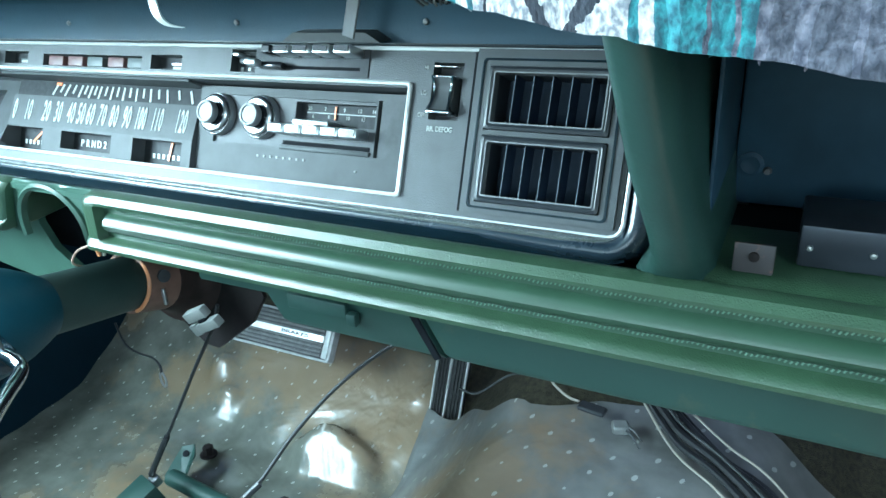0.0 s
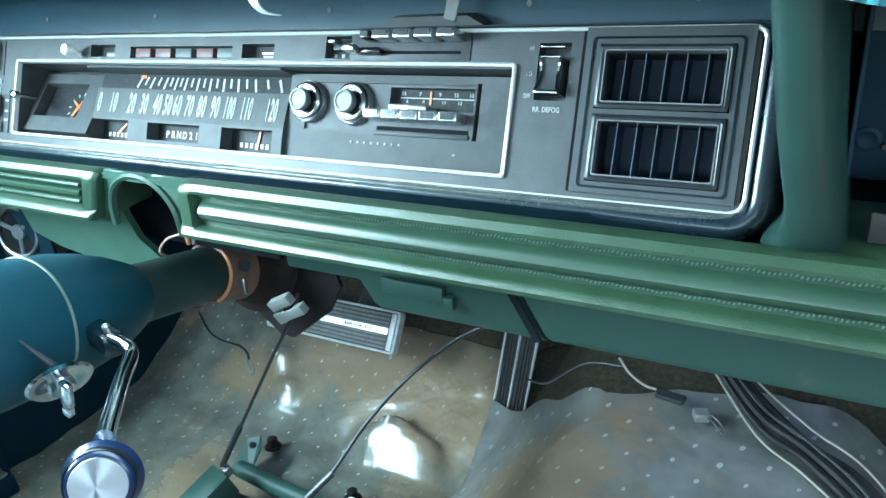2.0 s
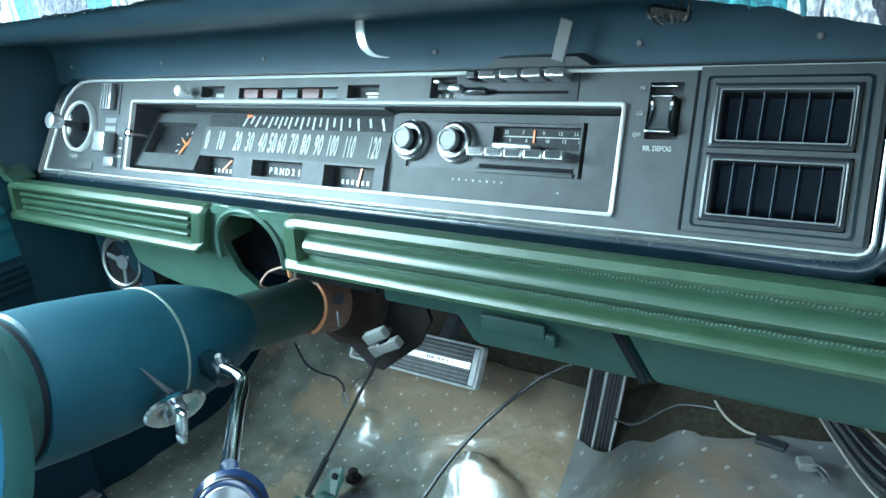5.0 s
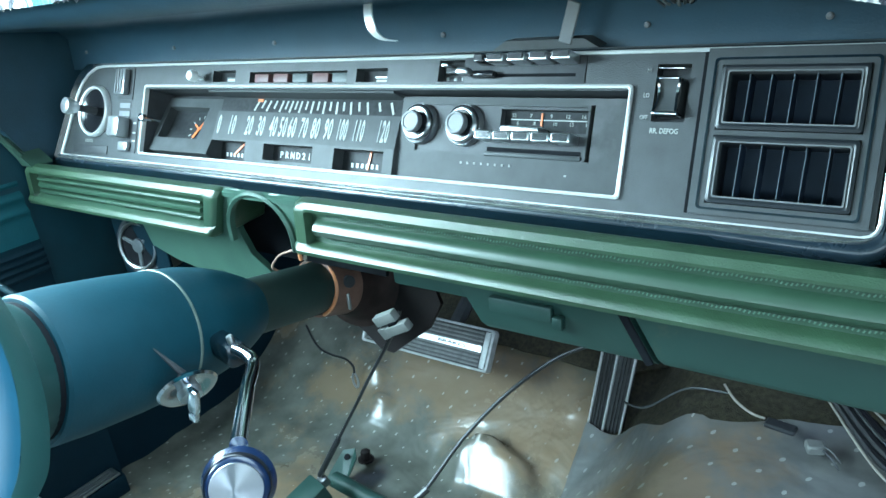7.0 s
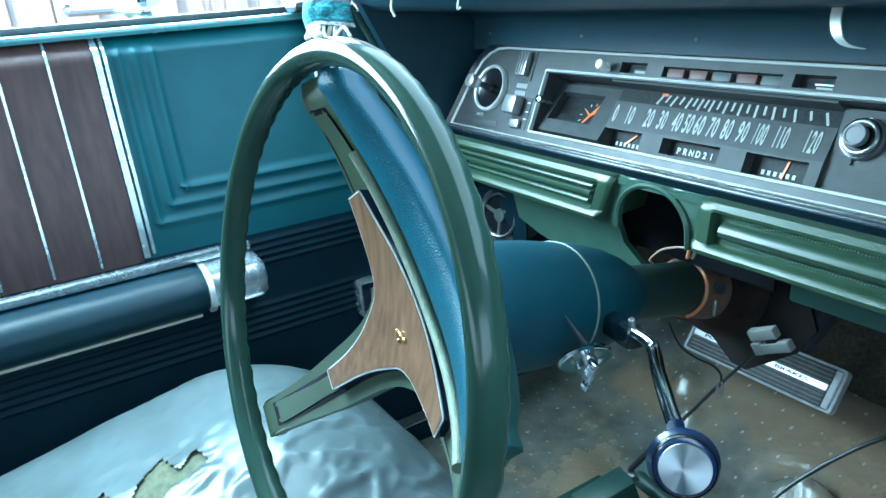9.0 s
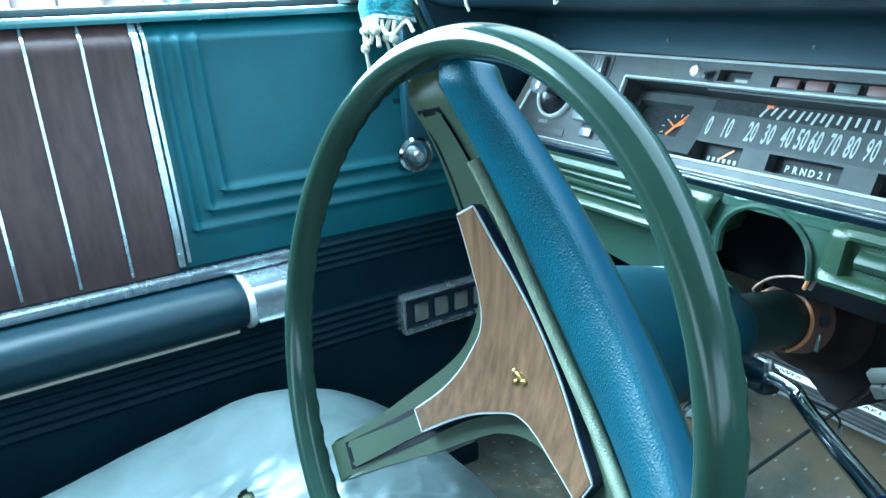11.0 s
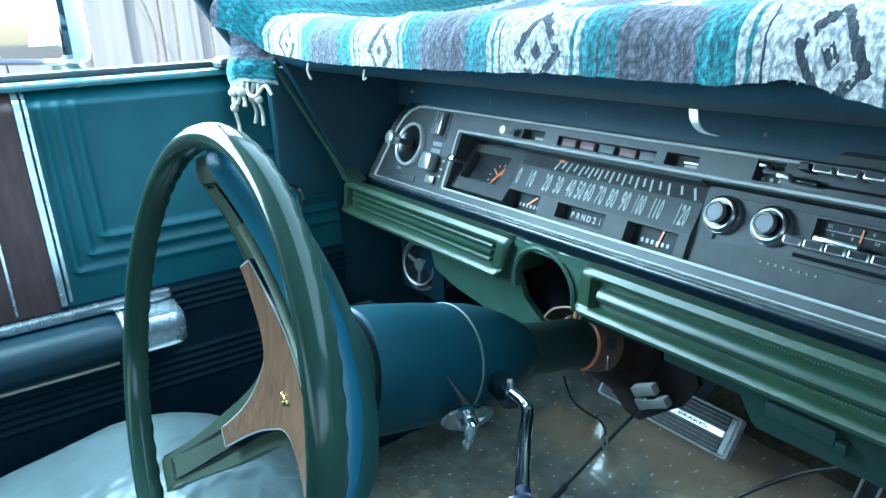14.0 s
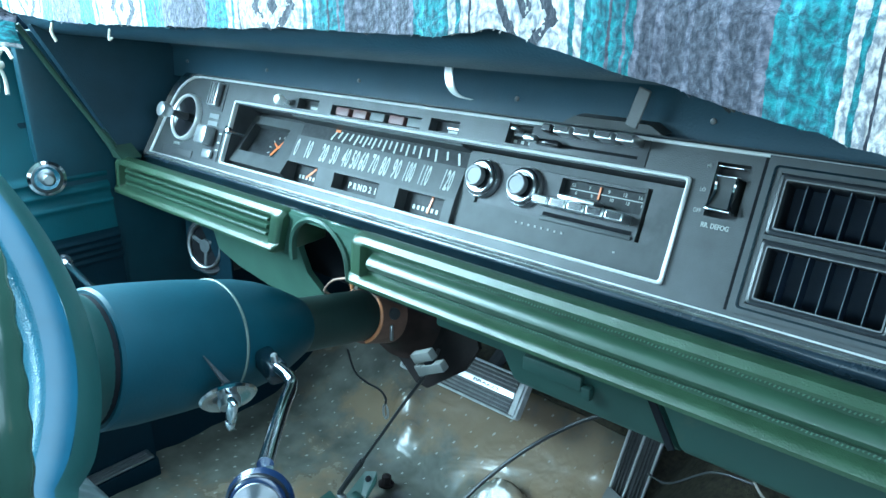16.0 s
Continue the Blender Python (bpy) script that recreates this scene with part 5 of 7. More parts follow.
for k in range(5):
    w = 0.010 if k == 0 else 0.016
    u = -0.2000 + (0.0 if k == 0 else 0.0125 + 0.0200 * (k - 1))
    b = part("push_button", pbox(u, 0.0165, u + w, 0.0235, 0.0010, 0.016 + 0.001 * k, 0.0015), ALU if k else BLACK_GLOSS, hc, "chrome push button")
    part("button_face", pbox(u + 0.0015, 0.0178, u + w - 0.0015, 0.0222, 0.016 + 0.001 * k, 0.0168 + 0.001 * k), BLACK_MATTE, b)

# rear defogger switch
rd = thing("defogger_switch", tuple(PM @ Vector((-0.039, -0.0252, 0.0))), "chrome rocker switch of the rear window defogger", "switch")
part("well", pbox(-0.0510, -0.0252, -0.0270, 0.0160, -0.016, -0.012), BLACK_MATTE, rd)
rk = sweep(None, [[PM @ Vector((u, v, w)) for v, w in ((-0.0205, -0.012), (-0.0205, 0.0060), (-0.0188, 0.0082), (-0.0150, 0.0058), (-0.0080, 0.0030), (0.0000, 0.0034), (0.0042, 0.0056), (0.0060, 0.0046), (0.0060, -0.012))] for u in (-0.0478, -0.0470, -0.0320, -0.0312)])
part("rocker", rk, GREY_FACE, rd, "dark concave rocker", angle=25)
for v0, v1, w in ((0.0118, 0.0132, 0.0040), (0.0042, 0.0056, 0.0064), (-0.0215, -0.0192, 0.0092)):
    part("rocker_bar", pbox(-0.0485, v0, -0.0305, v1, -0.004, w, 0.0006), CHROME, rd, "chrome bar")
for sd in (-1, 1):
    bm = sweep(None, [[PM @ Vector((-0.0395 + sd * (0.0080 - 0.0016 * math.sin(math.pi * q)) + a, -0.0190 + 0.0240 * q, 0.0086 - 0.0170 * q + 0.0150 * q * q + w)) for a, w in ((-0.0008, -0.003), (0.0008, -0.003), (0.0008, 0.0012), (-0.0008, 0.0012))] for q in [i / 8 for i in range(9)]])
    part("rocker_edge", bm, CHROME, rd, "chrome edge")
for s, v in (("HI", 0.0118), ("LO", -0.0065), ("OFF", -0.0225)):
    lettering(s, 0.0046, PM @ Matrix.Translation((-0.0565, v, 0.0004)), rd, stretch=0.75)
lettering("RR. DEFOG", 0.0052, PM @ Matrix.Translation((-0.0405, -0.0320, 0.0004)), rd, stretch=0.8, bold=0.0001)

# air vents
vp = thing("vent_housing", tuple(PM @ Vector((0.04, -0.09, 0.0))), "black grained housing for two air vents", "vent housing")
part("back", pbox(-0.012, -0.0845, 0.090, 0.0220, -0.030, -0.024), VENT_DARK, vp)
part("border", holed_plate((-0.0155, -0.0880, 0.0935, 0.0255), [(-0.0050, -0.0800, 0.0830, -0.0335), (-0.0050, -0.0300, 0.0830, 0.0140)], -0.030, 0.0035, PM), BLACK_GRAIN, vp, "raised black grained border")
part("border_groove", ring_frame(rounded(-0.0105, -0.0845, 0.0880, 0.0190, 0.003, 3), rounded(-0.0090, -0.0830, 0.0865, 0.0175, 0.0025, 3), 0.0030, 0.0043, PM), SURROUND, vp, "dark groove round the vents")
# black strip laid on the face as the shade of a gap
part("side_shadow_gap", pbox(-0.0185, -0.0880, -0.0160, 0.0255, 0.0, 0.0010), SHADE_BLACK, vp)
for v0, v1 in ((-0.0795, -0.0340), (-0.0295, 0.0135)):
    vt = thing("air_vent", tuple(PM @ Vector((0.039, v0, 0.0))), "glossy black air vent with upright vanes", "air vent", "air vents beside the switch")
    part("frame", ring_frame(rounded(-0.0045, v0, 0.0825, v1, 0.002, 2), rounded(-0.0005, v0 + 0.004, 0.0785, v1 - 0.004, 0.0015, 2), -0.030, 0.0050, PM, crown=0.0010), VENT_FRAME, vt, "glossy black frame")
    part("frame_edge", ring_frame(rounded(-0.0008, v0 + 0.0036, 0.0788, v1 - 0.0036, 0.0015, 2), rounded(0.0002, v0 + 0.0046, 0.0778, v1 - 0.0046, 0.0012, 2), -0.002, 0.0062, PM), KNOB_METAL, vt, "thin metal edge")
    for k in range(5):
        u = 0.0115 + 0.0135 * k
        bm = sweep(None, [[PM @ Vector((u + a + 0.0006 * s, v0 + 0.004 + (v1 - v0 - 0.008) * s, w)) for a, w in ((-0.0004, -0.020), (0.0004, -0.020), (0.0005, -0.0022), (-0.0003, -0.0022))] for s in (0, 0.25, 0.5, 0.75, 1.0)])
        vn = part("vane", bm, VENT_DARK, vt)
        part("vane_edge", sweep(None, [[PM @ Vector((u + a + 0.0006 * s, v0 + 0.004 + (v1 - v0 - 0.008) * s, w)) for a, w in ((-0.0002, -0.0022), (0.0004, -0.0022), (0.0004, -0.0014), (-0.0002, -0.0014))] for s in (0, 1)]), VANE, vn, "thin pale edge")

# ---------------------------------------------------------------- radio
RM = PM @ Matrix.Translation((-0.004, 0.0, -0.009))


def rbox(u0, v0, u1, v1, w0, w1, bevel=0.0):
    return box((u0, v0, w0), (u1, v1, w1), bevel, 2, None, RM)


radio = thing("car_radio", tuple(PM @ Vector((-0.19, -0.0555, -0.012))), "old car radio with two chrome knobs and push buttons", "car radio")
part("face", holed_plate((-0.2755, -0.0550, -0.1035, -0.0110), [(-0.1850, -0.0330, -0.1050, -0.0145)], -0.030, -0.0135, RM), BLACK_MATTE, radio)
part("edge", ring_frame(rounded(-0.2762, -0.0557, -0.1028, -0.0103, 0.001, 1), rounded(-0.2745, -0.0540, -0.1045, -0.0120, 0.001, 1), -0.020, -0.0112, RM), GREY_FACE, radio)
dial = part("dial", rbox(-0.1850, -0.0330, -0.1050, -0.0145, -0.030, -0.0210), DIAL, radio, "dark tuning dial")
part("scale_line", rbox(-0.1790, -0.0222, -0.1065, -0.0214, -0.0210, -0.0205), WHITE_MARK, dial)
for k, u in enumerate((-0.176, -0.160, -0.141, -0.126, -0.112)):
    lettering(("55", "7", "9", "12", "16")[k], 0.0045, RM @ Matrix.Translation((u, -0.0185, -0.0206)), dial)
    lettering(("6", "8", "10", "13", "15")[k], 0.0042, RM @ Matrix.Translation((u + 0.004, -0.0250, -0.0206)), dial)
part("tuning_needle", rbox(-0.1500, -0.0270, -0.1485, -0.0160, -0.0205, -0.0195), ORANGE, dial, "orange tuning needle")
part("wide_bar", rbox(-0.1780, -0.0345, -0.1420, -0.0300, -0.0200, -0.0010, 0.0012), ALU, radio, "bright metal bar")
for k in range(5):
    u = -0.2000 + 0.0180 * k
    b = part("push_button", rbox(u, -0.0430, u + 0.0168, -0.0350, -0.0200, 0.0035, 0.0014), ALU, radio, "chrome push button")
    part("button_face", rbox(u + 0.0018, -0.0418, u + 0.0150, -0.0362, 0.0035, 0.0041), BLACK_GLOSS, b)
part("button_slot", rbox(-0.1950, -0.0510, -0.1080, -0.0475, -0.0136, -0.0128), SHADE_BLACK, radio)
part("lower_lip", rbox(-0.1960, -0.0555, -0.1060, -0.0515, -0.0136, -0.0095, 0.001), GREY_FACE, radio)
for u in (-0.2690, -0.2200):
    o = RM @ Vector((u, -0.0300, -0.0135))
    kb = part("ring_knob", lathe([(0, 0.0188), (0.004, 0.0188), (0.0055, 0.0178), (0.0055, 0.0155), (0.008, 0.0157), (0.0095, 0.0143), (0.0095, 0.0)], o, NRM, 36), KNOB_RING, radio, "ridged chrome ring knob")
    part("ring_gap", lathe([(0.0053, 0.0155), (0.0062, 0.0176), (0.0066, 0.0155)], o, NRM, 36, caps=False), BLACK_GLOSS, kb)
    part("dark_face", lathe([(0.0095, 0.0130), (0.0102, 0.0124), (0.0102, 0.0)], o, NRM, 32), BLACK_GLOSS, kb)
    part("neck", lathe([(0.0100, 0.0085), (0.015, 0.0080)], o, NRM, 24), BLACK_GLOSS, kb)
    part("cap", lathe([(0.0125, 0.0098), (0.0170, 0.0104), (0.0190, 0.0092), (0.0190, 0.0076), (0.0181, 0.0070), (0.0181, 0.0)], o, NRM, 28), KNOB_METAL, kb, "dull chrome cap")

# ---------------------------------------------------------------- steering wheel
WC = Vector((-0.4047, 0.0559, 0.5134))
WN = Vector((0.0333, -1.0, 0.2144)).normalized()
WR = Vector((0, 0, 1)).cross(WN).normalized()
WU = WN.cross(WR)
TH = radians(-42)
WX, WY = math.cos(TH) * WR + math.sin(TH) * WU, -math.sin(TH) * WR + math.cos(TH) * WU
WM = Matrix(((WX.x, WY.x, WN.x, WC.x), (WX.y, WY.y, WN.y, WC.y), (WX.z, WY.z, WN.z, WC.z), (0, 0, 0, 1)))
wheel = thing("steering_wheel", tuple(WC - Vector((0, 0, 0.205))), "olive-green three-spoke steering wheel with wood-grain centre", "steering wheel")
RIM, RT = 0.1988, 0.0100
st = []
for k in range(288):
    a = 2 * math.pi * k / 288
    notch = 0.0011 * (0.5 + 0.5 * math.cos(a * 60))
    row = []
    for j in range(16):
        b = 2 * math.pi * j / 16
        rr = RT - notch * max(0.0, -math.sin(b)) ** 0.6
        row.append(WM @ Vector(((RIM + rr * math.cos(b)) * math.cos(a), (RIM + rr * math.cos(b)) * math.sin(a), 1.25 * rr * math.sin(b))))
    st.append(row)
bm = sweep(None, st + [st[0]], caps=False)
bmesh.ops.remove_doubles(bm, verts=bm.verts, dist=1e-6)
part("rim", bm, OLIVE_RIM, wheel, "glossy olive rim with finger notches", angle=60)
HUB_X = 0.003


def hub_shift(x, y):
    """The centre sits a little off the rim's middle; the spokes meet the rim evenly."""
    return x + HUB_X * max(0.0, 1 - (x * x + y * y) / 0.0342)


def dish(r):
    return -0.075 + 0.062 * min(1.0, r / 0.178) ** 2.2


def curve2(points, n=8):
    return [(p.x, p.y) for p in smooth_path([(x, y, 0) for x, y in points], n)]


def arm_outline(top, side):
    """A three-armed outline, alike on both sides: its top edge to the tip, then its lower edge to the foot of the third arm."""
    right = curve2(top) + curve2(side)
    full = right + [(-x, y) for x, y in reversed(right)]
    keep = [full[0]]
    for p in full[1:]:
        if math.hypot(p[0] - keep[-1][0], p[1] - keep[-1][1]) > 2e-4:
            keep.append(p)
    if math.hypot(keep[0][0] - keep[-1][0], keep[0][1] - keep[-1][1]) < 2e-4:
        keep.pop()
    return keep


def inset2(pts, d):
    n = len(pts)
    sgn = 1 if sum(pts[i][0] * pts[(i + 1) % n][1] - pts[(i + 1) % n][0] * pts[i][1] for i in range(n)) > 0 else -1
    out = []
    for i in range(n):
        e = (Vector(pts[(i + 1) % n]) - Vector(pts[i - 1])).normalized()
        out.append((pts[i][0] - e.y * d * sgn, pts[i][1] + e.x * d * sgn))
    return out


def star_plate(outline, lift, thick, crown=0.0, rings=16):
    """A dished plate inside an outline of the wheel's plane."""
    bm = bmesh.new()
    cy = 0.012
    at = lambda x, y, z: bm.verts.new(WM @ Vector((hub_shift(x, y), y, z)))
    rows = []
    for k in range(rings + 1):
        f = max(0.02, k / rings)
        rows.append([at(x * f, cy + (y - cy) * f, dish(math.hypot(x * f, cy + (y - cy) * f)) + lift + crown * (1 - f ** 4)) for x, y in outline])
    rows.append([at(x, y, dish(math.hypot(x, y)) + lift - thick) for x, y in outline])
    n = len(outline)
    for a, b in zip(rows, rows[1:]):
        for i in range(n):
            j = (i + 1) % n
            bm.faces.new((a[i], a[j], b[j], b[i]))
    bm.faces.new(rows[0])
    bmesh.ops.recalc_face_normals(bm, faces=bm.faces[:])
    return bm


SPOKES = arm_outline([(0, 0.0490), (0.038, 0.0495), (0.075, 0.0555), (0.118, 0.0775), (0.150, 0.0925), (0.164, 0.0965)], [(0.183, 0.0665), (0.150, 0.0490), (0.125, 0.0310), (0.110, 0.0205), (0.086, 0.0040), (0.058, -0.0125), (0.041, -0.0340), (0.031, -0.0610), (0.0255, -0.107), (0.0190, -0.150), (0.0155, -0.190)])
CENTRE = arm_outline([(0, 0.0385), (0.045, 0.0385), (0.070, 0.0395), (0.0955, 0.0445)], [(0.1010, 0.0265), (0.076, 0.0115), (0.0525, 0.0000), (0.0405, -0.0070), (0.0310, -0.0165), (0.0235, -0.0330), (0.0165, -0.0520), (0.0115, -0.0750), (0.0090, -0.1020)])
part("spokes", star_plate(SPOKES, 0.0, 0.014), OLIVE_VINYL, wheel, "grained olive spokes", angle=40)


# a dark groove runs round a raised inlay that carries the wood
GROOVE = arm_outline([(0, 0.0418), (0.045, 0.0418), (0.072, 0.0430), (0.098, 0.0490), (0.128, 0.0650), (0.1500, 0.0775)], [(0.1620, 0.0590), (0.144, 0.0480), (0.122, 0.0335), (0.1050, 0.0225), (0.077, 0.0075), (0.054, -0.0040), (0.0425, -0.0110), (0.0335, -0.0195), (0.0262, -0.0350), (0.0195, -0.0530), (0.0148, -0.0760), (0.0132, -0.1050), (0.0122, -0.140), (0.0110, -0.172)])
part("spoke_groove", star_plate(GROOVE, 0.0008, 0.004), BLACK_GLOSS, wheel, "dark groove round the inlay", angle=30)
part("spoke_inlay", star_plate(inset2(GROOVE, 0.0046), 0.0026, 0.003), OLIVE_VINYL, wheel, "raised olive inlay", angle=30)
part("centre_base", star_plate(inset2(CENTRE, -0.0016), 0.0105, 0.0125), NAVY_GLOSS, wheel, "glossy navy side below the wood", angle=30)
part("centre_edge", star_plate(inset2(CENTRE, -0.0008), 0.0116, 0.0020), TRIM, wheel, "bright edge round the wood", angle=30)
wood = part("wood_centre", star_plate(inset2(CENTRE, 0.0008), 0.0124, 0.0012), WOOD, wheel, "warm wood-grain centre")
em = bmesh.new()
for px, py, sx, sy, turn in ((0, 0.002, 0.0060, 0.0024, 20), (0.0045, 0.0035, 0.0022, 0.0034, -15), (-0.0050, -0.001, 0.0020, 0.0030, 35), (0.001, -0.0035, 0.0016, 0.0030, 5)):
    bmesh.ops.create_icosphere(em, subdivisions=2, radius=1.0, matrix=WM @ Matrix.Translation((0.016 + px, 0.002 + py, dish(0.015) + 0.0132)) @ Matrix.Rotation(radians(turn), 4, "Z") @ Matrix.Diagonal((sx, sy, 0.0018, 1)))
part("emblem", em, mat("brass", (0.75, 0.52, 0.18), 0.3, 1.0), wheel, "small brass emblem")


# padded roll along the upper edge of the two side spokes
def pad_line(x, s):
    """Across the roll: s from 0 at the spokes to 1 at its crest edge, on to 2 down its back."""
    e = abs(x) / 0.13
    y_in, y_out = 0.0495 + 0.033 * min(1.5, e) ** 2, 0.102 + 0.020 * e * e
    end = step(0.175, 0.110, abs(x))
    if s <= 1:
        y = (y_in + y_out) / 2 - (y_out - y_in) / 2 * math.cos(math.pi * s)
        z = dish(math.hypot(x, y)) - 0.001 + (0.009 + 0.004 * end) * math.sin(math.pi * s)
    else:
        g = s - 1
        y = y_out + 0.002 * math.sin(math.pi * g) - 0.014 * g * g * end
        z = dish(math.hypot(x, y_out)) - 0.001 - (0.012 + 0.026 * end) * g
    hx = hub_shift(x, y)
    k = min(1.0, 0.1895 / math.hypot(hx, y))
    return WM @ Vector((hx * k, y * k, z))


bm = grid(96, 22, lambda a, b: pad_line(-0.168 + 0.336 * a, b))
bmesh.ops.recalc_face_normals(bm, faces=bm.faces[:])
padding = part("crash_padding", bm, PAD_BLUE, wheel, "grained blue-green crash padding", angle=60)
# the skirt's blue is painted sky reflection; the shell behind is green
for name, s0, s1, m, label in (("padding_skirt", 1.0, 1.5, PAD_SKY_SHEEN, "smooth padding back with the sky's blue sheen painted in"), ("padding_back", 1.5, 2.0, HUB_GREEN, "dark green back shell of the padding")):
    bm = grid(96, 8, lambda a, b: pad_line(-0.168 + 0.336 * a, s0 + (s1 - s0) * (b + 0.02 * (1 - b) * math.sin(40 * a) * (s0 > 1.2))))
    bmesh.ops.recalc_face_normals(bm, faces=bm.faces[:])
    part(name, bm, m, padding, label, angle=60)
pipe = []
for k in range(14):
    x = -0.112 + 0.0192 * k
    y = 0.0478 + 0.033 * min(1.5, abs(x) / 0.13) ** 2
    pipe.append(WM @ Vector((hub_shift(x, y), y, dish(math.hypot(x, y)) + 0.0088)))
part("padding_piping", tube(pipe, 0.0044, 12, 4), OLIVE_PIPING, padding, "pale grained olive piping")
for sx in (-1, 1):
    cap_rows = [[pad_line(sx * 0.168, s / 10) for s in range(21)], [pad_line(sx * 0.168, 0.0) + (pad_line(sx * 0.168, 2.0) - pad_line(sx * 0.168, 0.0)) * s / 20 for s in range(21)]]
    part("padding_end", sweep(None, cap_rows, closed=False), OLIVE_VINYL, padding, "olive end of the padding")
# ---------------------------------------------------------------- steering column
CO = Vector((-0.4086, 0.0550, 0.5136))
AX = Vector((-0.0734, 0.968, -0.240)).normalized()
CR = Vector((0, 0, 1)).cross(-AX).normalized()
CU = (-AX).cross(CR)
hub = part("hub", lathe([(0.086, 0.0), (0.088, 0.048), (0.100, 0.0555), (0.108, 0.0570), (0.120, 0.0565), (0.129, 0.0540), (0.131, 0.0480), (0.131, 0.0)], CO, AX, 56), HUB_GREEN, wheel, "dark green hub behind the padding")
out = math.cos(radians(-32)) * CR + math.sin(radians(-32)) * CU
part("hub_mark", box((-0.0010, -0.004, -0.0004), (0.0010, 0.004, 0.0008), 0, 1, None, Matrix.Translation(CO + AX * 0.114 + 0.0570 * out) @ frame_of(out)), SEAM_PAINT, hub)

col = thing("steering_column", tuple(CO + AX * 0.35 - Vector((0, 0, 0.06))), "teal painted steering column with rusty lower cover", "steering column")
part("dark_gap", lathe([(0.1211, 0.0487), (0.1211, 0.0546), (0.1334, 0.0546), (0.1334, 0.0468)], CO, AX, 48), SHADE_BLACK, col)
part("collar", lathe([(0.1308, 0.0468), (0.1313, 0.0575), (0.1339, 0.0597), (0.1642, 0.0608), (0.2103, 0.0600), (0.2483, 0.0578)], CO, AX, 56, caps=False), TEAL_PAINT, col, "smooth teal collar")
part("seam_band", lathe([(0.2473, 0.0575), (0.2478, 0.0588), (0.2495, 0.0588), (0.2501, 0.0571)], CO, AX, 56, caps=False), SEAM_PAINT, col, "worn pale seam")
part("bowl", lathe([(0.2509, 0.0576), (0.2750, 0.0562), (0.2996, 0.0519), (0.3263, 0.0440), (0.3447, 0.0362), (0.3550, 0.0312), (0.3591, 0.0000)], CO, AX, 56, caps=False), TEAL_PAINT, col, "tapered teal bowl")
part("jacket", lathe([(0.3283, 0.0297), (0.4668, 0.0300)], CO, AX, 40), DARK_JACKET, col, "dark green painted jacket tube")
part("rusty_cover", lathe([(0.4596, 0.0312), (0.4607, 0.0345), (0.4822, 0.0370), (0.4986, 0.0395)], CO, AX, 40, caps=False), RUST, col, "rusty brown cover")
# the cover's fade into shade is painted by this darker skirt
part("cover_skirt", lathe([(0.4986, 0.0390), (0.4991, 0.0402), (0.5130, 0.0440), (0.5253, 0.0500), (0.5335, 0.0580), (0.5371, 0.0640)], CO, AX, 40, caps=False), SHADED_RUST, col, "brown skirt darkened for the shade under the dash")
FPM = Matrix(((CR.x, CU.x, -AX.x, 0), (CR.y, CU.y, -AX.y, 0), (CR.z, CU.z, -AX.z, 0), (0, 0, 0, 1)))
fl = [(-0.045, -0.020), (-0.028, -0.050), (0.007, -0.066), (0.037, -0.087), (0.056, -0.089), (0.106, -0.050), (0.122, -0.018), (0.098, 0.030), (0.070, 0.055), (-0.040, 0.055)]
part("flange", plate(fl, -0.006, 0.0, Matrix.Translation(CO + AX * 0.5377) @ FPM), DARK_STEEL, col, "rusty flange plate with its shade in the colour")
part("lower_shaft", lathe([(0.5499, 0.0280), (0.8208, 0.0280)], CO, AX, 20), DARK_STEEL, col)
CB = CO + AX * 0.482
part("clamp_bolt", lathe([(0.0, 0.0075), (0.006, 0.0070), (0.0065, 0.0)], CB + Vector((0.033, 0, 0.010)), (1, -0.2, 0.2), 14), BLACK_MATTE, col)
part("clip", box((-0.002, -0.002, -0.010), (0.002, 0.002, 0.010), 0.0008, 1, None, Matrix.Translation(CB + Vector((0.0365, -0.006, -0.012)))), STEEL, col)

wires = thing("copper_wire_loop", (-0.38, 0.44, 0.44), "orange wire looped round the column jacket", "wire")
lp = [CO + AX * (0.459 + 0.004 * math.sin(a)) + 0.0325 * (math.cos(a) * CR + math.sin(a) * CU) for a in [radians(d) for d in range(-60, 170, 12)]]
part("wire", tube(lp, 0.0022, 8, 2), COPPER, wires)
part("wire", tube([(-0.388, 0.447, 0.498), (-0.391, 0.446, 0.482), (-0.408, 0.446, 0.4765), (-0.427, 0.446, 0.468), (-0.443, 0.448, 0.452), (-0.448, 0.462, 0.440)], 0.0012, 8, 6), PINK_WIRE, wires, "faded brown wire")
part("wire", tube([(-0.392, 0.445, 0.470), (-0.386, 0.440, 0.484), (-0.383, 0.440, 0.500), (-0.383, 0.452, 0.510)], 0.0020, 8, 6), COPPER, wires)
part("wire", tube([(-0.388, 0.447, 0.470), (-0.381, 0.444, 0.486), (-0.379, 0.444, 0.502), (-0.379, 0.455, 0.512)], 0.0018, 8, 6), CREAM, wires, "cream insulated wire")

# ignition lock on the column
ig = thing("column_lock_handle", (-0.340, 0.262, 0.41), "chrome handle on a round plate under the column", "handle")
IA = Vector((0.75, -0.30, -0.55)).normalized()
IO = Vector((-0.350, 0.266, 0.440))
part("plate", lathe([(0, 0.022), (0.003, 0.0245), (0.005, 0.0225), (0.0045, 0.017), (0.0055, 0.012), (0.006, 0)], IO, IA, 32), CHROME, ig)
part("barrel", lathe([(0.004, 0.010), (0.012, 0.009), (0.013, 0.0)], IO, IA, 24), ALU, ig)
HM = Matrix.Translation(IO + IA * 0.016) @ Matrix.Rotation(radians(18), 4, "Y")
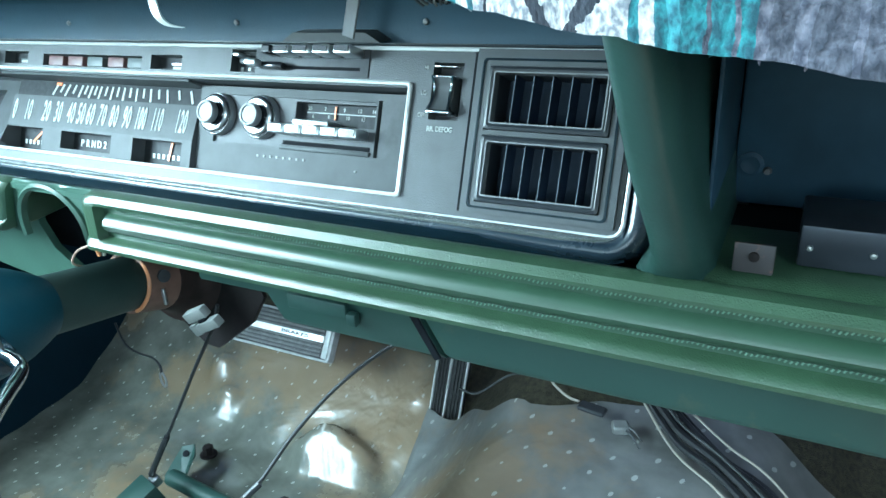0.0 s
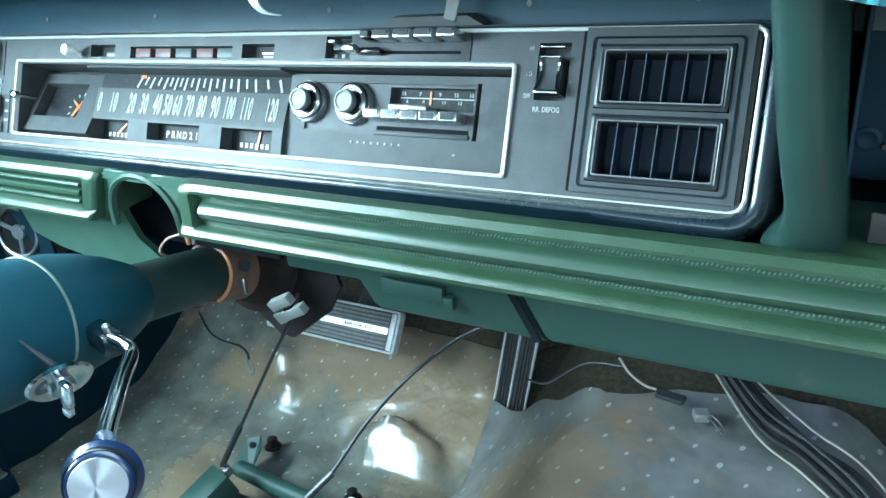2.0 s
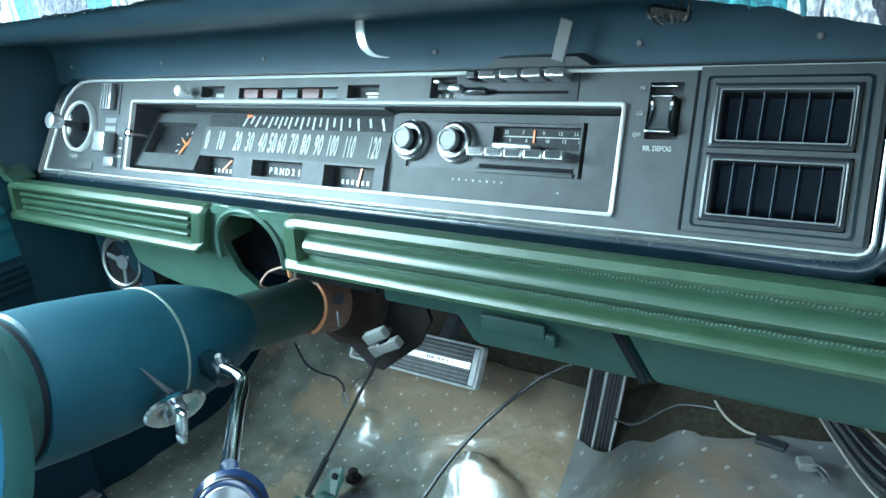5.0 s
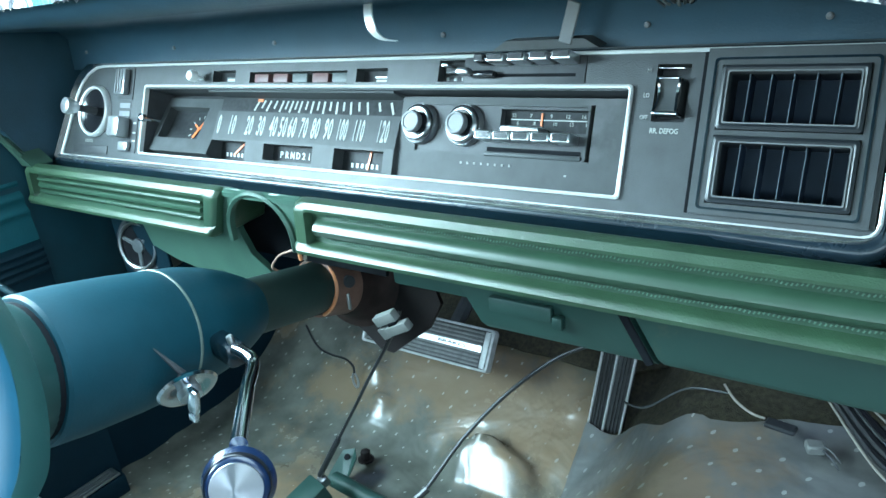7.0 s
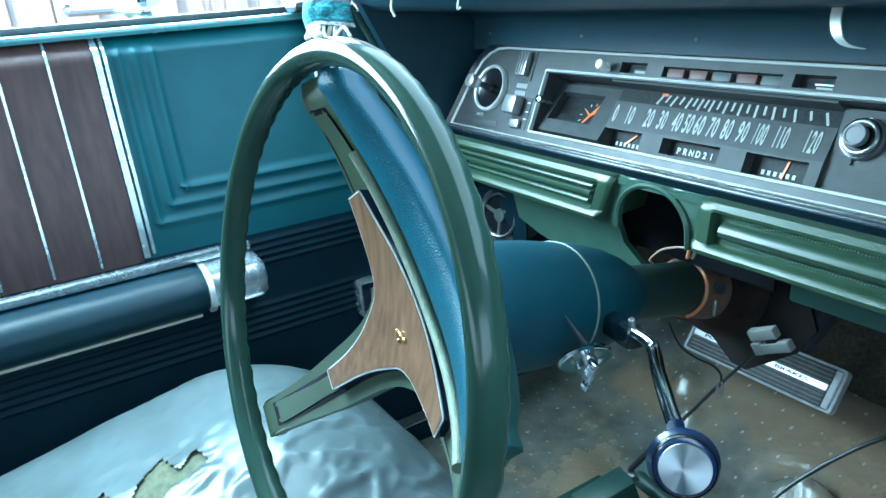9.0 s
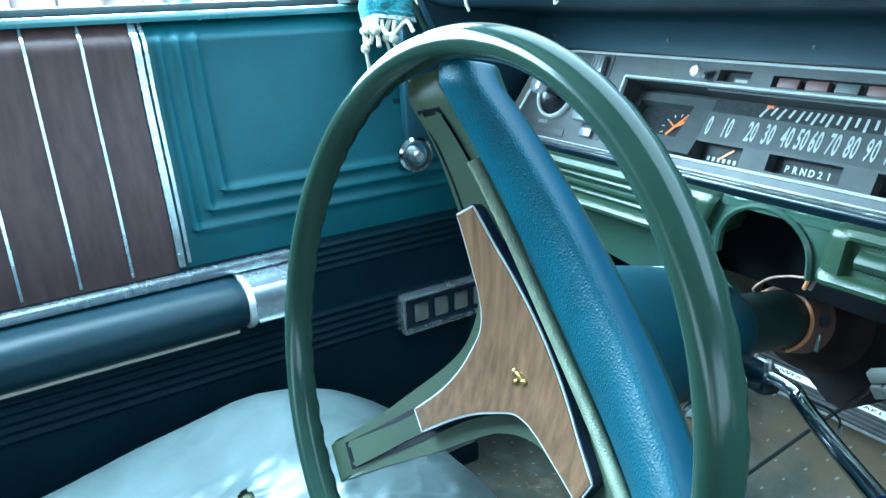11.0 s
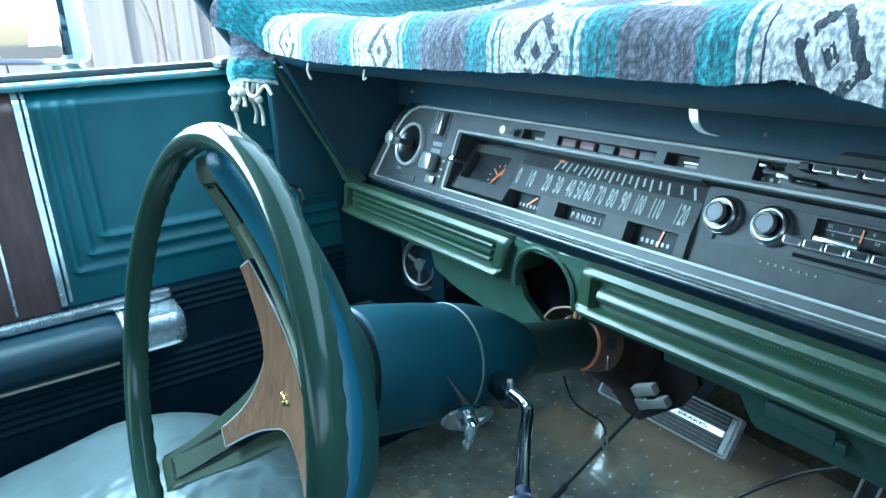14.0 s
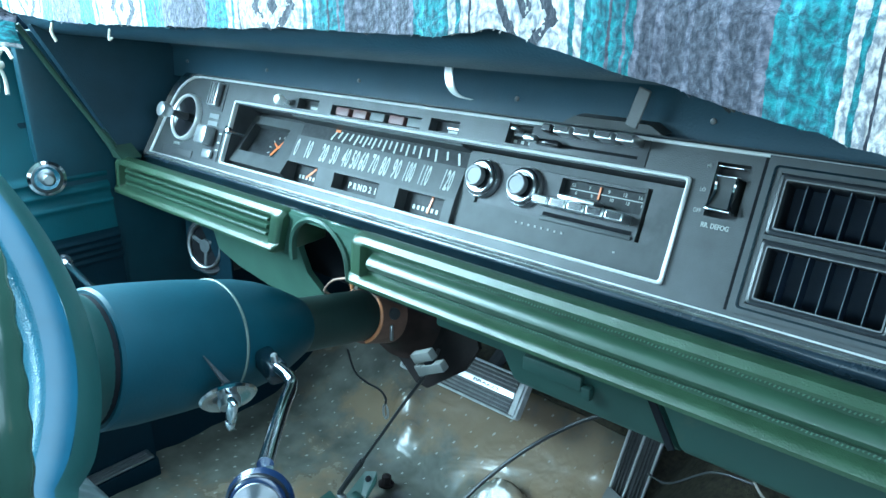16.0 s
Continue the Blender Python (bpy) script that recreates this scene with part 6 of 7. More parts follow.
part("handle", box((-0.0055, -0.003, -0.011), (0.0055, 0.003, 0.013), 0.002, 2, None, HM), CHROME, ig)
part("tip", box((-0.0042, -0.003, -0.021), (0.0042, 0.003, -0.012), 0.0015, 2, None, HM), CHROME, ig)
part("spring_wire", tube([IO + Vector((0.002, 0, 0.010)), IO + Vector((-0.010, -0.012, 0.038))], 0.0032, 8, 2, taper=lambda t: 1 - 0.8 * t), BLACK_MATTE, ig)

# column gear lever
gl = thing("gear_lever", (-0.25, 0.25, 0.43), "chrome column gear lever with round black knob", "gear lever")
BM2 = Matrix.Translation((-0.352, 0.312, 0.451)) @ Matrix.Rotation(radians(-18), 4, "Z") @ Matrix.Rotation(radians(-8), 4, "Y")
part("boss", box((-0.030, -0.009, -0.013), (0.026, 0.009, 0.008), 0.005, 2, None, BM2), SURROUND, gl, "dark lever bracket")
part("boss_pin", lathe([(-0.012, 0.0030), (0.011, 0.0030), (0.012, 0.0020), (0.012, 0.0)], (-0.334, 0.306, 0.458), (0.1, -0.2, 1), 12), STEEL, gl)
part("arm", tube([(-0.330, 0.305, 0.457), (-0.312, 0.303, 0.456), (-0.300, 0.296, 0.453), (-0.265, 0.262, 0.461), (-0.203, 0.206, 0.475)], 0.0057, 16, 8), CHROME, gl, "chrome arm")
KA = Vector((0.62, -0.62, 0.30)).normalized()
KC = Vector((-0.180, 0.186, 0.471))
part("ferrule", lathe([(-0.030, 0.0075), (-0.024, 0.0085), (-0.020, 0.0080)], KC, KA, 20), CHROME, gl)
# black knob coloured navy for the sky it reflects
kn = part("knob", lathe([(-0.022, 0.0072), (-0.016, 0.0113), (-0.008, 0.0166), (0.0, 0.0212), (0.006, 0.0191), (0.0095, 0.0171), (0.0108, 0.0144), (0.0105, 0.0)], KC, KA, 36, caps=False), NAVY_GLOSS, gl, "glossy black knob with blue sky reflection painted in")
part("rim", lathe([(0.0030, 0.0193), (0.0070, 0.0194), (0.0085, 0.0184)], KC, KA, 36, caps=False), BLACK_GLOSS, kn)
part("disc", lathe([(0.0092, 0.0156), (0.0112, 0.0149), (0.0112, 0.0)], KC, KA, 36), SPUN, kn, "spun aluminium disc")

# turn signal stalk on the far side of the column
ts3 = thing("turn_signal_stalk", (-0.52, 0.226, 0.49), "slim chrome turn signal stalk on the steering column", "stalk")
part("rod", tube([(-0.425, 0.210, 0.522), (-0.50, 0.223, 0.514), (-0.590, 0.240, 0.504)], 0.0038, 12, 4), CHROME, ts3)
part("tip", lathe([(0, 0.004), (0.006, 0.0065), (0.026, 0.0075), (0.030, 0.005), (0.030, 0)], (-0.588, 0.2395, 0.504), (-1, 0.18, -0.11), 16), BLACK_GLOSS, ts3)

# ---------------------------------------------------------------- foot vent
fv = thing("foot_vent", (-0.78, 0.505, 0.375), "round vent with chrome three-spoke ring under the dashboard", "air vent")
FO, FA = Vector((-0.780, 0.494, 0.412)), Vector((0.20, -0.95, 0.15))
part("body", lathe([(-0.05, 0.045), (-0.006, 0.045), (-0.002, 0.042)], FO, FA, 36), BLACK_MATTE, fv)
part("ring", lathe([(-0.002, 0.0345), (0.003, 0.0345), (0.0045, 0.0325), (0.003, 0.0305), (-0.002, 0.0305)], FO, FA, 44, caps=False), STEEL, fv)
part("well", lathe([(-0.0015, 0.0), (-0.0010, 0.031)], FO, FA, 36, caps=False), SHADE_BLACK, fv)
FM = Matrix.Translation(FO) @ frame_of(FA)
for a in (0, 125, 235):
    part("spoke", box((0.004, -0.0032, -0.004), (0.032, 0.0032, 0.001), 0.0015, 1, None, FM @ Matrix.Rotation(radians(a + 35), 4, "Z")), VENT_SPOKE, fv)
part("hub", lathe([(-0.004, 0.011), (0.002, 0.010), (0.003, 0)], FO, FA, 20), VENT_SPOKE, fv)
part("bracket", box((-0.84, 0.497, 0.36), (-0.72, 0.502, 0.487), 0.002), DARK_TEAL, fv)

# ---------------------------------------------------------------- pedals
bp = thing("brake_pedal", (-0.487, 0.76, 0.16), "wide ribbed rubber brake pedal with bright metal frame", "pedal")
BPM = Matrix.Translation((-0.4875, 0.752, 0.1955)) @ Matrix(((1, 0, 0, 0), (0, 0.580, -0.815, 0), (0, 0.815, 0.580, 0), (0, 0, 0, 1)))
part("pad", box((-0.128, -0.029, -0.012), (0.108, 0.029, 0.0), 0.004, 2, None, BPM), RUBBER, bp)
part("frame", ring_frame(rounded(-0.1310, -0.0320, 0.1115, 0.0320, 0.006), rounded(-0.1265, -0.0285, 0.1070, 0.0285, 0.004), -0.010, 0.0035, BPM, crown=0.001), PEDAL_METAL, bp, "bright metal frame")
part("end_bar", box((0.096, -0.0275, 0.0), (0.106, 0.0275, 0.0040), 0.0015, 2, None, BPM), PEDAL_METAL, bp)
for k in range(9):
    v = -0.0245 + 0.0061 * k
    if abs(v) < 0.005:
        continue
    part("rib", box((-0.124, v - 0.0016, 0.0), (0.094, v + 0.0016, 0.0036), 0.0008, 1, None, BPM), WORN_RUBBER, bp)
part("name_strip", box((-0.125, -0.0050, 0.0), (0.095, 0.0050, 0.0040), 0.001, 1, None, BPM), BRIGHT_STRIP, bp, "bright metal strip with lettering")
lettering("POWER", 0.0068, BPM @ Matrix.Translation((-0.078, 0, 0.0042)), bp, BLACK_MATTE, 2.2, bold=0.0002)
lettering("BRAKES", 0.0068, BPM @ Matrix.Translation((0.042, 0, 0.0042)), bp, BLACK_MATTE, 2.2, bold=0.0002)
part("arm", tube([(-0.46, 0.775, 0.20), (-0.45, 0.90, 0.30), (-0.44, 0.98, 0.42)], 0.012, 8, 4), BLACK_MATTE, bp)

ap = thing("accelerator_pedal", (-0.21, 0.80, 0.05), "narrow ribbed rubber accelerator pedal with metal edges", "pedal")
APM = Matrix.Translation((-0.2085, 0.790, 0.1450)) @ Matrix.Rotation(radians(9), 4, "Y") @ Matrix(((0.82, 0, 0, 0), (0, 0.12, -0.9928, 0), (0, 0.9928, 0.12, 0), (0, 0, 0, 1)))
part("pad", box((-0.030, -0.085, -0.010), (0.030, 0.110, 0.0), 0.003, 2, None, APM), RUBBER, ap)
for u in (-0.0285, -0.002, 0.0285):
    part("metal_edge", box((u - 0.0022, -0.084, 0.0), (u + 0.0022, 0.108, 0.0045), 0.001, 1, None, APM), TRIM, ap)
for k in range(8):
    u = -0.0225 + 0.0060 * k
    if abs(u + 0.002) < 0.004:
        continue
    part("rib", box((u - 0.0015, -0.082, 0.0), (u + 0.0015, 0.106, 0.0028), 0.0006, 1, None, APM), RUBBER, ap)
part("foot", box((-0.032, -0.096, -0.012), (0.032, -0.084, 0.003), 0.003, 2, None, APM), ALU, ap)

# ---------------------------------------------------------------- connectors and wires
pl = thing("wire_connector", (-0.321, 0.486, 0.365), "pair of grey plastic wire connectors hanging under the dashboard", "connector")
P0 = Matrix.Translation((-0.322, 0.487, 0.396)) @ Matrix.Rotation(radians(-27), 4, "Y") @ Matrix.Rotation(radians(12), 4, "X") @ Matrix.Scale(0.84, 4)
part("shell", box((-0.024, -0.006, -0.004), (0.012, 0.006, 0.010), 0.0015, 2, None, P0), GREY_PLASTIC, pl)
part("shell", box((-0.012, -0.010, -0.020), (0.026, 0.002, -0.007), 0.0015, 2, None, P0), GREY_PLASTIC, pl)
part("link", box((-0.004, -0.008, -0.008), (0.010, 0.000, -0.003), 0.001, 1, None, P0), SHADE_BLACK, pl)
part("side_tab", box((-0.026, -0.008, -0.022), (-0.013, 0.002, -0.006), 0.001, 1, None, P0), GREY_PLASTIC, pl)
wl = thing("dangling_wire", (-0.34, 0.45, 0.33), "thin black wire with a bare ring end", "wire")
part("wire", tube([(-0.425, 0.462, 0.378), (-0.400, 0.450, 0.365), (-0.376, 0.446, 0.362), (-0.352, 0.442, 0.365), (-0.338, 0.438, 0.362), (-0.337, 0.437, 0.353)], 0.0013, 6, 6), BLACK_WIRE, wl)
lr = [Vector((-0.337, 0.437, 0.346)) + Vector((0.0035 * math.cos(a), 0, 0.0085 * math.sin(a))) for a in [2 * math.pi * k / 14 for k in range(15)]]
part("ring_end", tube(lr, 0.0013, 6, 0), GREY_PLASTIC, wl)
# control cables running forward from the seat track
def cable(points, r, mtl, label, name="control_cable"):
    zlo = min(p[2] for p in points)
    t = thing(name, (points[0][0], points[0][1], zlo), label, "cable")
    part("sheath", tube(points, r, 8, 10), mtl, t)
    return t


c1 = cable([(-0.523, 0.512, 0.093), (-0.482, 0.518, 0.158), (-0.440, 0.522, 0.224), (-0.398, 0.525, 0.290), (-0.358, 0.528, 0.350), (-0.345, 0.530, 0.38)], 0.0022, BLACK_WIRE, "thin black control cable rising from the floor bracket")
part("thick_sleeve", tube([(-0.521, 0.513, 0.096), (-0.500, 0.516, 0.130), (-0.476, 0.519, 0.168)], 0.0042, 8, 6), BLACK_WIRE, c1)
c2 = cable([(-0.392, 0.500, 0.075), (-0.360, 0.540, 0.110), (-0.328, 0.590, 0.166), (-0.283, 0.630, 0.222), (-0.230, 0.665, 0.268), (-0.175, 0.680, 0.300), (-0.13, 0.65, 0.345)], 0.0026, BLACK_WIRE, "black control cable curving up to the dashboard")
part("thick_sleeve", tube([(-0.392, 0.500, 0.075), (-0.372, 0.523, 0.097), (-0.356, 0.544, 0.114)], 0.0046, 8, 6), BLACK_WIRE, c2)
cable([(-0.17, 0.60, 0.10), (-0.22, 0.625, 0.040), (-0.27, 0.62, 0.030), (-0.31, 0.58, 0.026)], 0.0035, BLACK_WIRE, "short black cable lying on the floor")

sb = thing("seat_track_bracket", (-0.45, 0.54, 0.02), "green painted floor bracket with cross tube and cable blocks", "bracket")
part("ear", sweep(None, [[Vector(p) for p in ((-0.572, 0.565, 0.030), (-0.530, 0.555, 0.030), (-0.533, 0.595, 0.058), (-0.548, 0.610, 0.062), (-0.566, 0.602, 0.058))], [Vector(p) + Vector((0.002, -0.003, 0.003)) for p in ((-0.572, 0.565, 0.030), (-0.530, 0.555, 0.030), (-0.533, 0.595, 0.058), (-0.548, 0.610, 0.062), (-0.566, 0.602, 0.058))]]), GREEN_METAL, sb)
part("ear_hole", lathe([(0, 0.005), (0.0008, 0.005), (0.0008, 0)], (-0.549, 0.5915, 0.0585), (0.1, -0.6, 0.8), 14), SHADE_BLACK, sb)
part("cross_tube", tube([(-0.545, 0.556, 0.045), (-0.44, 0.545, 0.048), (-0.31, 0.532, 0.060)], 0.012, 14, 6), GREEN_METAL, sb)
part("base_plate", box((-0.60, 0.36, 0.022), (-0.33, 0.53, 0.030), 0.003), GREEN_METAL, sb)
B1 = Matrix.Translation((-0.528, 0.480, 0.066)) @ Matrix.Rotation(radians(-14), 4, "Z") @ Matrix.Rotation(radians(18), 4, "X")
part("cable_block", box((-0.020, -0.048, -0.022), (0.020, 0.034, 0.016), 0.003, 2, None, B1), GREEN_METAL, sb)
part("cable_nut", box((-0.007, 0.034, -0.002), (0.007, 0.046, 0.014), 0.002, 1, None, B1), STEEL, sb)
B2 = Matrix.Translation((-0.395, 0.462, 0.058)) @ Matrix.Rotation(radians(-14), 4, "Z") @ Matrix.Rotation(radians(14), 4, "X")
part("cable_block", box((-0.020, -0.048, -0.022), (0.020, 0.034, 0.016), 0.003, 2, None, B2), mat("pale_grey_paint", (0.34, 0.37, 0.35), 0.4, var=0.1), sb, "pale grey cable block")
part("cable_nut", box((-0.007, 0.030, -0.002), (0.007, 0.042, 0.014), 0.002, 1, None, B2), STEEL, sb)
part("end_tab", box((-0.338, 0.535, 0.035), (-0.298, 0.545, 0.085), 0.008, 3, None), mat("pale_grey_paint_tab", (0.40, 0.42, 0.40), 0.4, var=0.1), sb, "pale grey end tab")
for x, y, z in ((-0.553, 0.632, 0.022), (-0.372, 0.590, 0.022)):
    fb = thing("floor_bolt", (x, y, z - 0.01), "greasy dark floor bolt with a washer", "bolt", "bolts in the floor")
    part("washer", lathe([(0, 0.013), (0.003, 0.013), (0.003, 0)], (x, y, z), (0, 0.1, 1), 18), DARK_STEEL, fb)
    part("head", lathe([(0.003, 0.008), (0.016, 0.008), (0.018, 0.005), (0.018, 0)], (x, y, z), (0, 0.1, 1), 6), DARK_STEEL, fb)

# loom over the tunnel
lm = thing("wire_loom", (0.2, 0.66, 0.2), "bundle of loose black and white wires lying over the tunnel", "wires")


def over(x, y, h):
    return (x, y, floor_z(x, y) + h)


for k, (dy, h, mtl, r) in enumerate(((0.002, 0.026, CREAM, 0.0013), (0.010, 0.032, BLACK_WIRE, 0.0042), (0.018, 0.038, BLACK_WIRE, 0.0046), (0.026, 0.032, BLACK_WIRE, 0.0048), (0.034, 0.038, BLACK_WIRE, 0.0044), (0.042, 0.034, BLACK_WIRE, 0.0040), (0.047, 0.044, CREAM, 0.0013), (0.022, 0.045, GREY_WIRE, 0.0016))):
    part("wire", tube([over(0.060 + 0.1 * dy, 0.72 + dy * 0.4, h + 0.03), over(0.115, 0.672 + dy, h), over(0.165, 0.640 + dy + 0.006 * math.sin(k), h - 0.006), over(0.225, 0.60 + dy * 1.4, h), over(0.32, 0.54 + dy * 1.7, h)], r, 7, 8), mtl, lm)
part("wire", tube([over(-0.178, 0.760, 0.070), over(-0.14, 0.738, 0.040), over(-0.09, 0.738, 0.026), over(-0.04, 0.730, 0.024)], 0.0016, 7, 8), GREY_WIRE, lm, "clear grey tubing")
part("wire", tube([over(-0.045, 0.731, 0.034), over(-0.030, 0.722, 0.024), over(-0.010, 0.712, 0.022), over(0.005, 0.706, 0.026)], 0.0015, 7, 6), CREAM, lm)
cn = thing("loom_connector", tuple(over(0.045, 0.67, 0.02)), "grey plastic loom connector with bare wire ends", "connector")
part("sleeve", box((-0.016, -0.008, -0.003), (0.016, 0.008, 0.003), 0.002, 1, None, Matrix.Translation(over(0.022, 0.700, 0.026)) @ Matrix.Rotation(radians(-8), 4, "Z")), BLACK_MATTE, cn)
part("plug", box((-0.009, -0.008, -0.005), (0.009, 0.008, 0.005), 0.002, 1, None, Matrix.Translation(over(0.058, 0.685, 0.026)) @ Matrix.Rotation(radians(20), 4, "Z")), GREY_PLASTIC, cn)
for k in (0, 1):
    part("bare_end", tube([over(0.066, 0.684 - 0.006 * k, 0.031), over(0.074, 0.682 - 0.008 * k, 0.028), over(0.083, 0.679 - 0.010 * k, 0.020)], 0.0012, 6, 4), GREY_WIRE, cn)

# ---------------------------------------------------------------- driver's seat under plastic
def cushion(a, b, lift=0.0):
    """A rounded cushion: a across, b along the car."""
    x, y = -0.845 + 0.53 * a, -0.62 + 0.885 * b
    u = 2 * a - 1
    edge = max(0.0, 1 - abs(u) ** 9) ** 0.5 * max(0.0, 1 - max(0.0, (y - 0.235) / 0.030) ** 2) ** 0.5
    top = 0.216 - 0.20 * max(0.0, 0.02 - y) - 2.6 * max(0.0, y - 0.03) ** 2
    z = 0.10 + top * edge * (1 - 0.24 * step(-0.62, -0.40, x))
    return Vector((x, y, z + lift))


seat = thing("driver_seat", (-0.59, -0.2, 0.05), "olive brocade driver's seat cushion under a torn milky plastic cover", "seat")
part("cushion", slab(48, 60, lambda a, b: cushion(a, b), (0, 0, -0.03)), SEAT_CLOTH, seat, angle=80)
part("seat_base", box((-0.84, -0.60, 0.02), (-0.34, 0.12, 0.14), 0.02), DARK_TEAL, seat)


def film_point(a, b):
    p = cushion(a, b, 0.0019)
    sharp = lambda f, g, k: (0.32 - abs(noise.noise((p.x * f + p.y * g, p.y * f * 0.6 - p.x * g * 0.5, k))))
    n = 0.0022 * noise.noise((p.x * 12 + p.y * 9, p.y * 6 - p.x * 3, 0.7)) + 0.0026 * sharp(14, 20, 6.1) ** 2 * 3 + 0.0005 * sharp(60, 30, 3.7)
    bunch = step(-0.70, -0.58, p.x) * step(-0.14, 0.0, p.y)
    crum = bunch * (0.0105 * sharp(22, 14, 4.2) + 0.0052 * sharp(48, 30, 7.7) + 0.0012 * sharp(110, 60, 1.7))
    crum = max(0.0, crum)
    return p + Vector((0.3 * n, 0.2 * n, max(n, -0.0009) + crum))


bm = grid(200, 280, film_point)
tear = []
for f in bm.faces:
    c = f.calc_center_median()
    s = -(c.x + 0.597) * 0.287 + (c.y + 0.088) * 0.958
    q = -(c.x + 0.597) * 0.958 - (c.y + 0.088) * 0.287
    saw = 0.060 * ((s * 17 + 0.2) % 1.0)
    if abs(s) < 0.072 and -0.020 < q < -0.004 + saw * (1 - abs(s) / 0.12):
        tear.append(f)
bmesh.ops.delete(bm, geom=tear, context="FACES")
part("plastic_cover", bm, FILM, seat, "torn milky plastic cover", angle=40)

# ---------------------------------------------------------------- blanket over the dashboard
HEM = [(-0.905, 0.740), (-0.80, 0.735), (-0.67, 0.730), (-0.48, 0.731), (-0.27, 0.735), (-0.15, 0.734), (-0.114, 0.741), (-0.07, 0.730), (-0.04, 0.723), (0.02, 0.711), (0.06, 0.704), (0.114, 0.691), (0.155, 0.685), (0.22, 0.677), (0.40, 0.668), (0.84, 0.66)]


def hem(x):
    return np.interp(x, [h[0] for h in HEM], [h[1] for h in HEM])


def weave_x(a):
    """Place across the woven stripes; the cloth is bunched a little towards the passenger's end."""
    x = -0.908 + 1.748 * a
    k = min(1, max(0, (x - 0.055) / 0.07))
    return x + 0.036 * k * k * (3 - 2 * k) - 0.042 * (1 - step(-0.22, 0.03, x))


def blanket_point(a, b):
    """b runs from the hem, over the nose of the brow, and forward along the dash top."""
    x = -0.908 + 1.748 * a
    z0 = hem(x)
    drop = max(0.0, 0.752 - z0)
    length = 0.60
    s = b * (length + drop)
    roll = 0.024
    fold = noise.noise((x * 5.0, b * 3, 2.2)) * 0.006 + noise.noise((x * 16, b * 10, 5.5)) * 0.003
    if s < drop:
        y, z = 0.326, z0 + s
    elif s < drop + roll * 1.57:
        t = (s - drop) / roll
        y, z = 0.326 + roll * (1 - math.cos(t)), 0.752 + roll * math.sin(t)
    else:
        d = s - drop - roll * 1.57
        y, z = 0.326 + roll + d, 0.752 + roll + 0.035 * d + 0.014 * math.sin(9 * d + 4 * x) * step(0.0, 0.1, d)
    z += fold * (0.3 if s < drop else 1.2) + 0.004
    y += -abs(fold) * 1.2 - 0.045 * step(-0.875, -0.945, x)
    # the end is bunched up over the foot of the pillar
    end = step(-0.862, -0.908, x)
    y, z = y - 0.040 * end, z + 0.035 * end
    e = noise.noise((x * 90, b * 70, 1.1)) * 0.0016
    return Vector((x, y - e, z + e))


bm = grid(300, 110, blanket_point, uv=lambda a, b: (weave_x(a), 0.64 * b))
bl = thing("blanket", (-0.05, 0.6, 0.77), "shaggy striped teal, white and grey woven blanket over the dashboard", "blanket")
bmesh.ops.recalc_face_normals(bm, faces=bm.faces[:])
bmesh.ops.solidify(bm, geom=bm.faces[:], thickness=-0.004)
part("cloth", bm, BLANKET, bl, angle=80)
# loose fibres along the nap
fib = bmesh.new()
lay = fib.loops.layers.uv.new("UVMap")
rng = random.Random(4)
for k in range(11000):
    a, b = rng.random(), rng.random() ** 1.6 * 0.45
    p = blanket_point(a, b)
    q = (blanket_point(min(1, a + 0.002), b) - p).cross(blanket_point(a, b + 0.004) - p).normalized()
    if q.z < 0 and q.y > 0:
        q = -q
    d = (q * 0.6 + Vector((rng.uniform(-0.8, 0.8), rng.uniform(-0.8, 0.2), rng.uniform(-0.9, 0.3)))).normalized() * rng.uniform(0.0015, 0.0042)
    w = Vector((d.y, -d.x, 0.2 * d.z)).normalized() * 0.0006
    f = fib.faces.new([fib.verts.new(v) for v in (p - w, p + w, p + d * 0.6 + w * 0.7 + q * 0.001, p + d)])
    for l2 in f.loops:
        l2[lay].uv = (weave_x(a), 0.64 * b)
fz = part("nap", fib, BLANKET, bl, "loose woolly nap", angle=180)
fz["kind"] = "stuff"
# corner that hangs down past the windscreen pillar
def corner_point(a, b):
    x = -0.917 + 0.038 * a + 0.014 * b
    y = 0.280 + 0.050 * a + 0.006 * math.sin(6 * b)
    z = 0.780 - 0.082 * b + 0.006 * math.sin(3 * a)
    return Vector((x + 0.004 * noise.noise((a * 5, b * 6, 1)), y - 0.02 * math.sin(math.pi * min(1, a)) * b, z))


bm = grid(24, 30, corner_point, uv=lambda a, b: (-0.030 + 0.105 * b, 0.20 + 0.07 * a))
bmesh.ops.recalc_face_normals(bm, faces=bm.faces[:])
bmesh.ops.solidify(bm, geom=bm.faces[:], thickness=0.004)
part("hanging_corner", bm, BLANKET, bl, "striped corner hanging beside the pillar", angle=80)
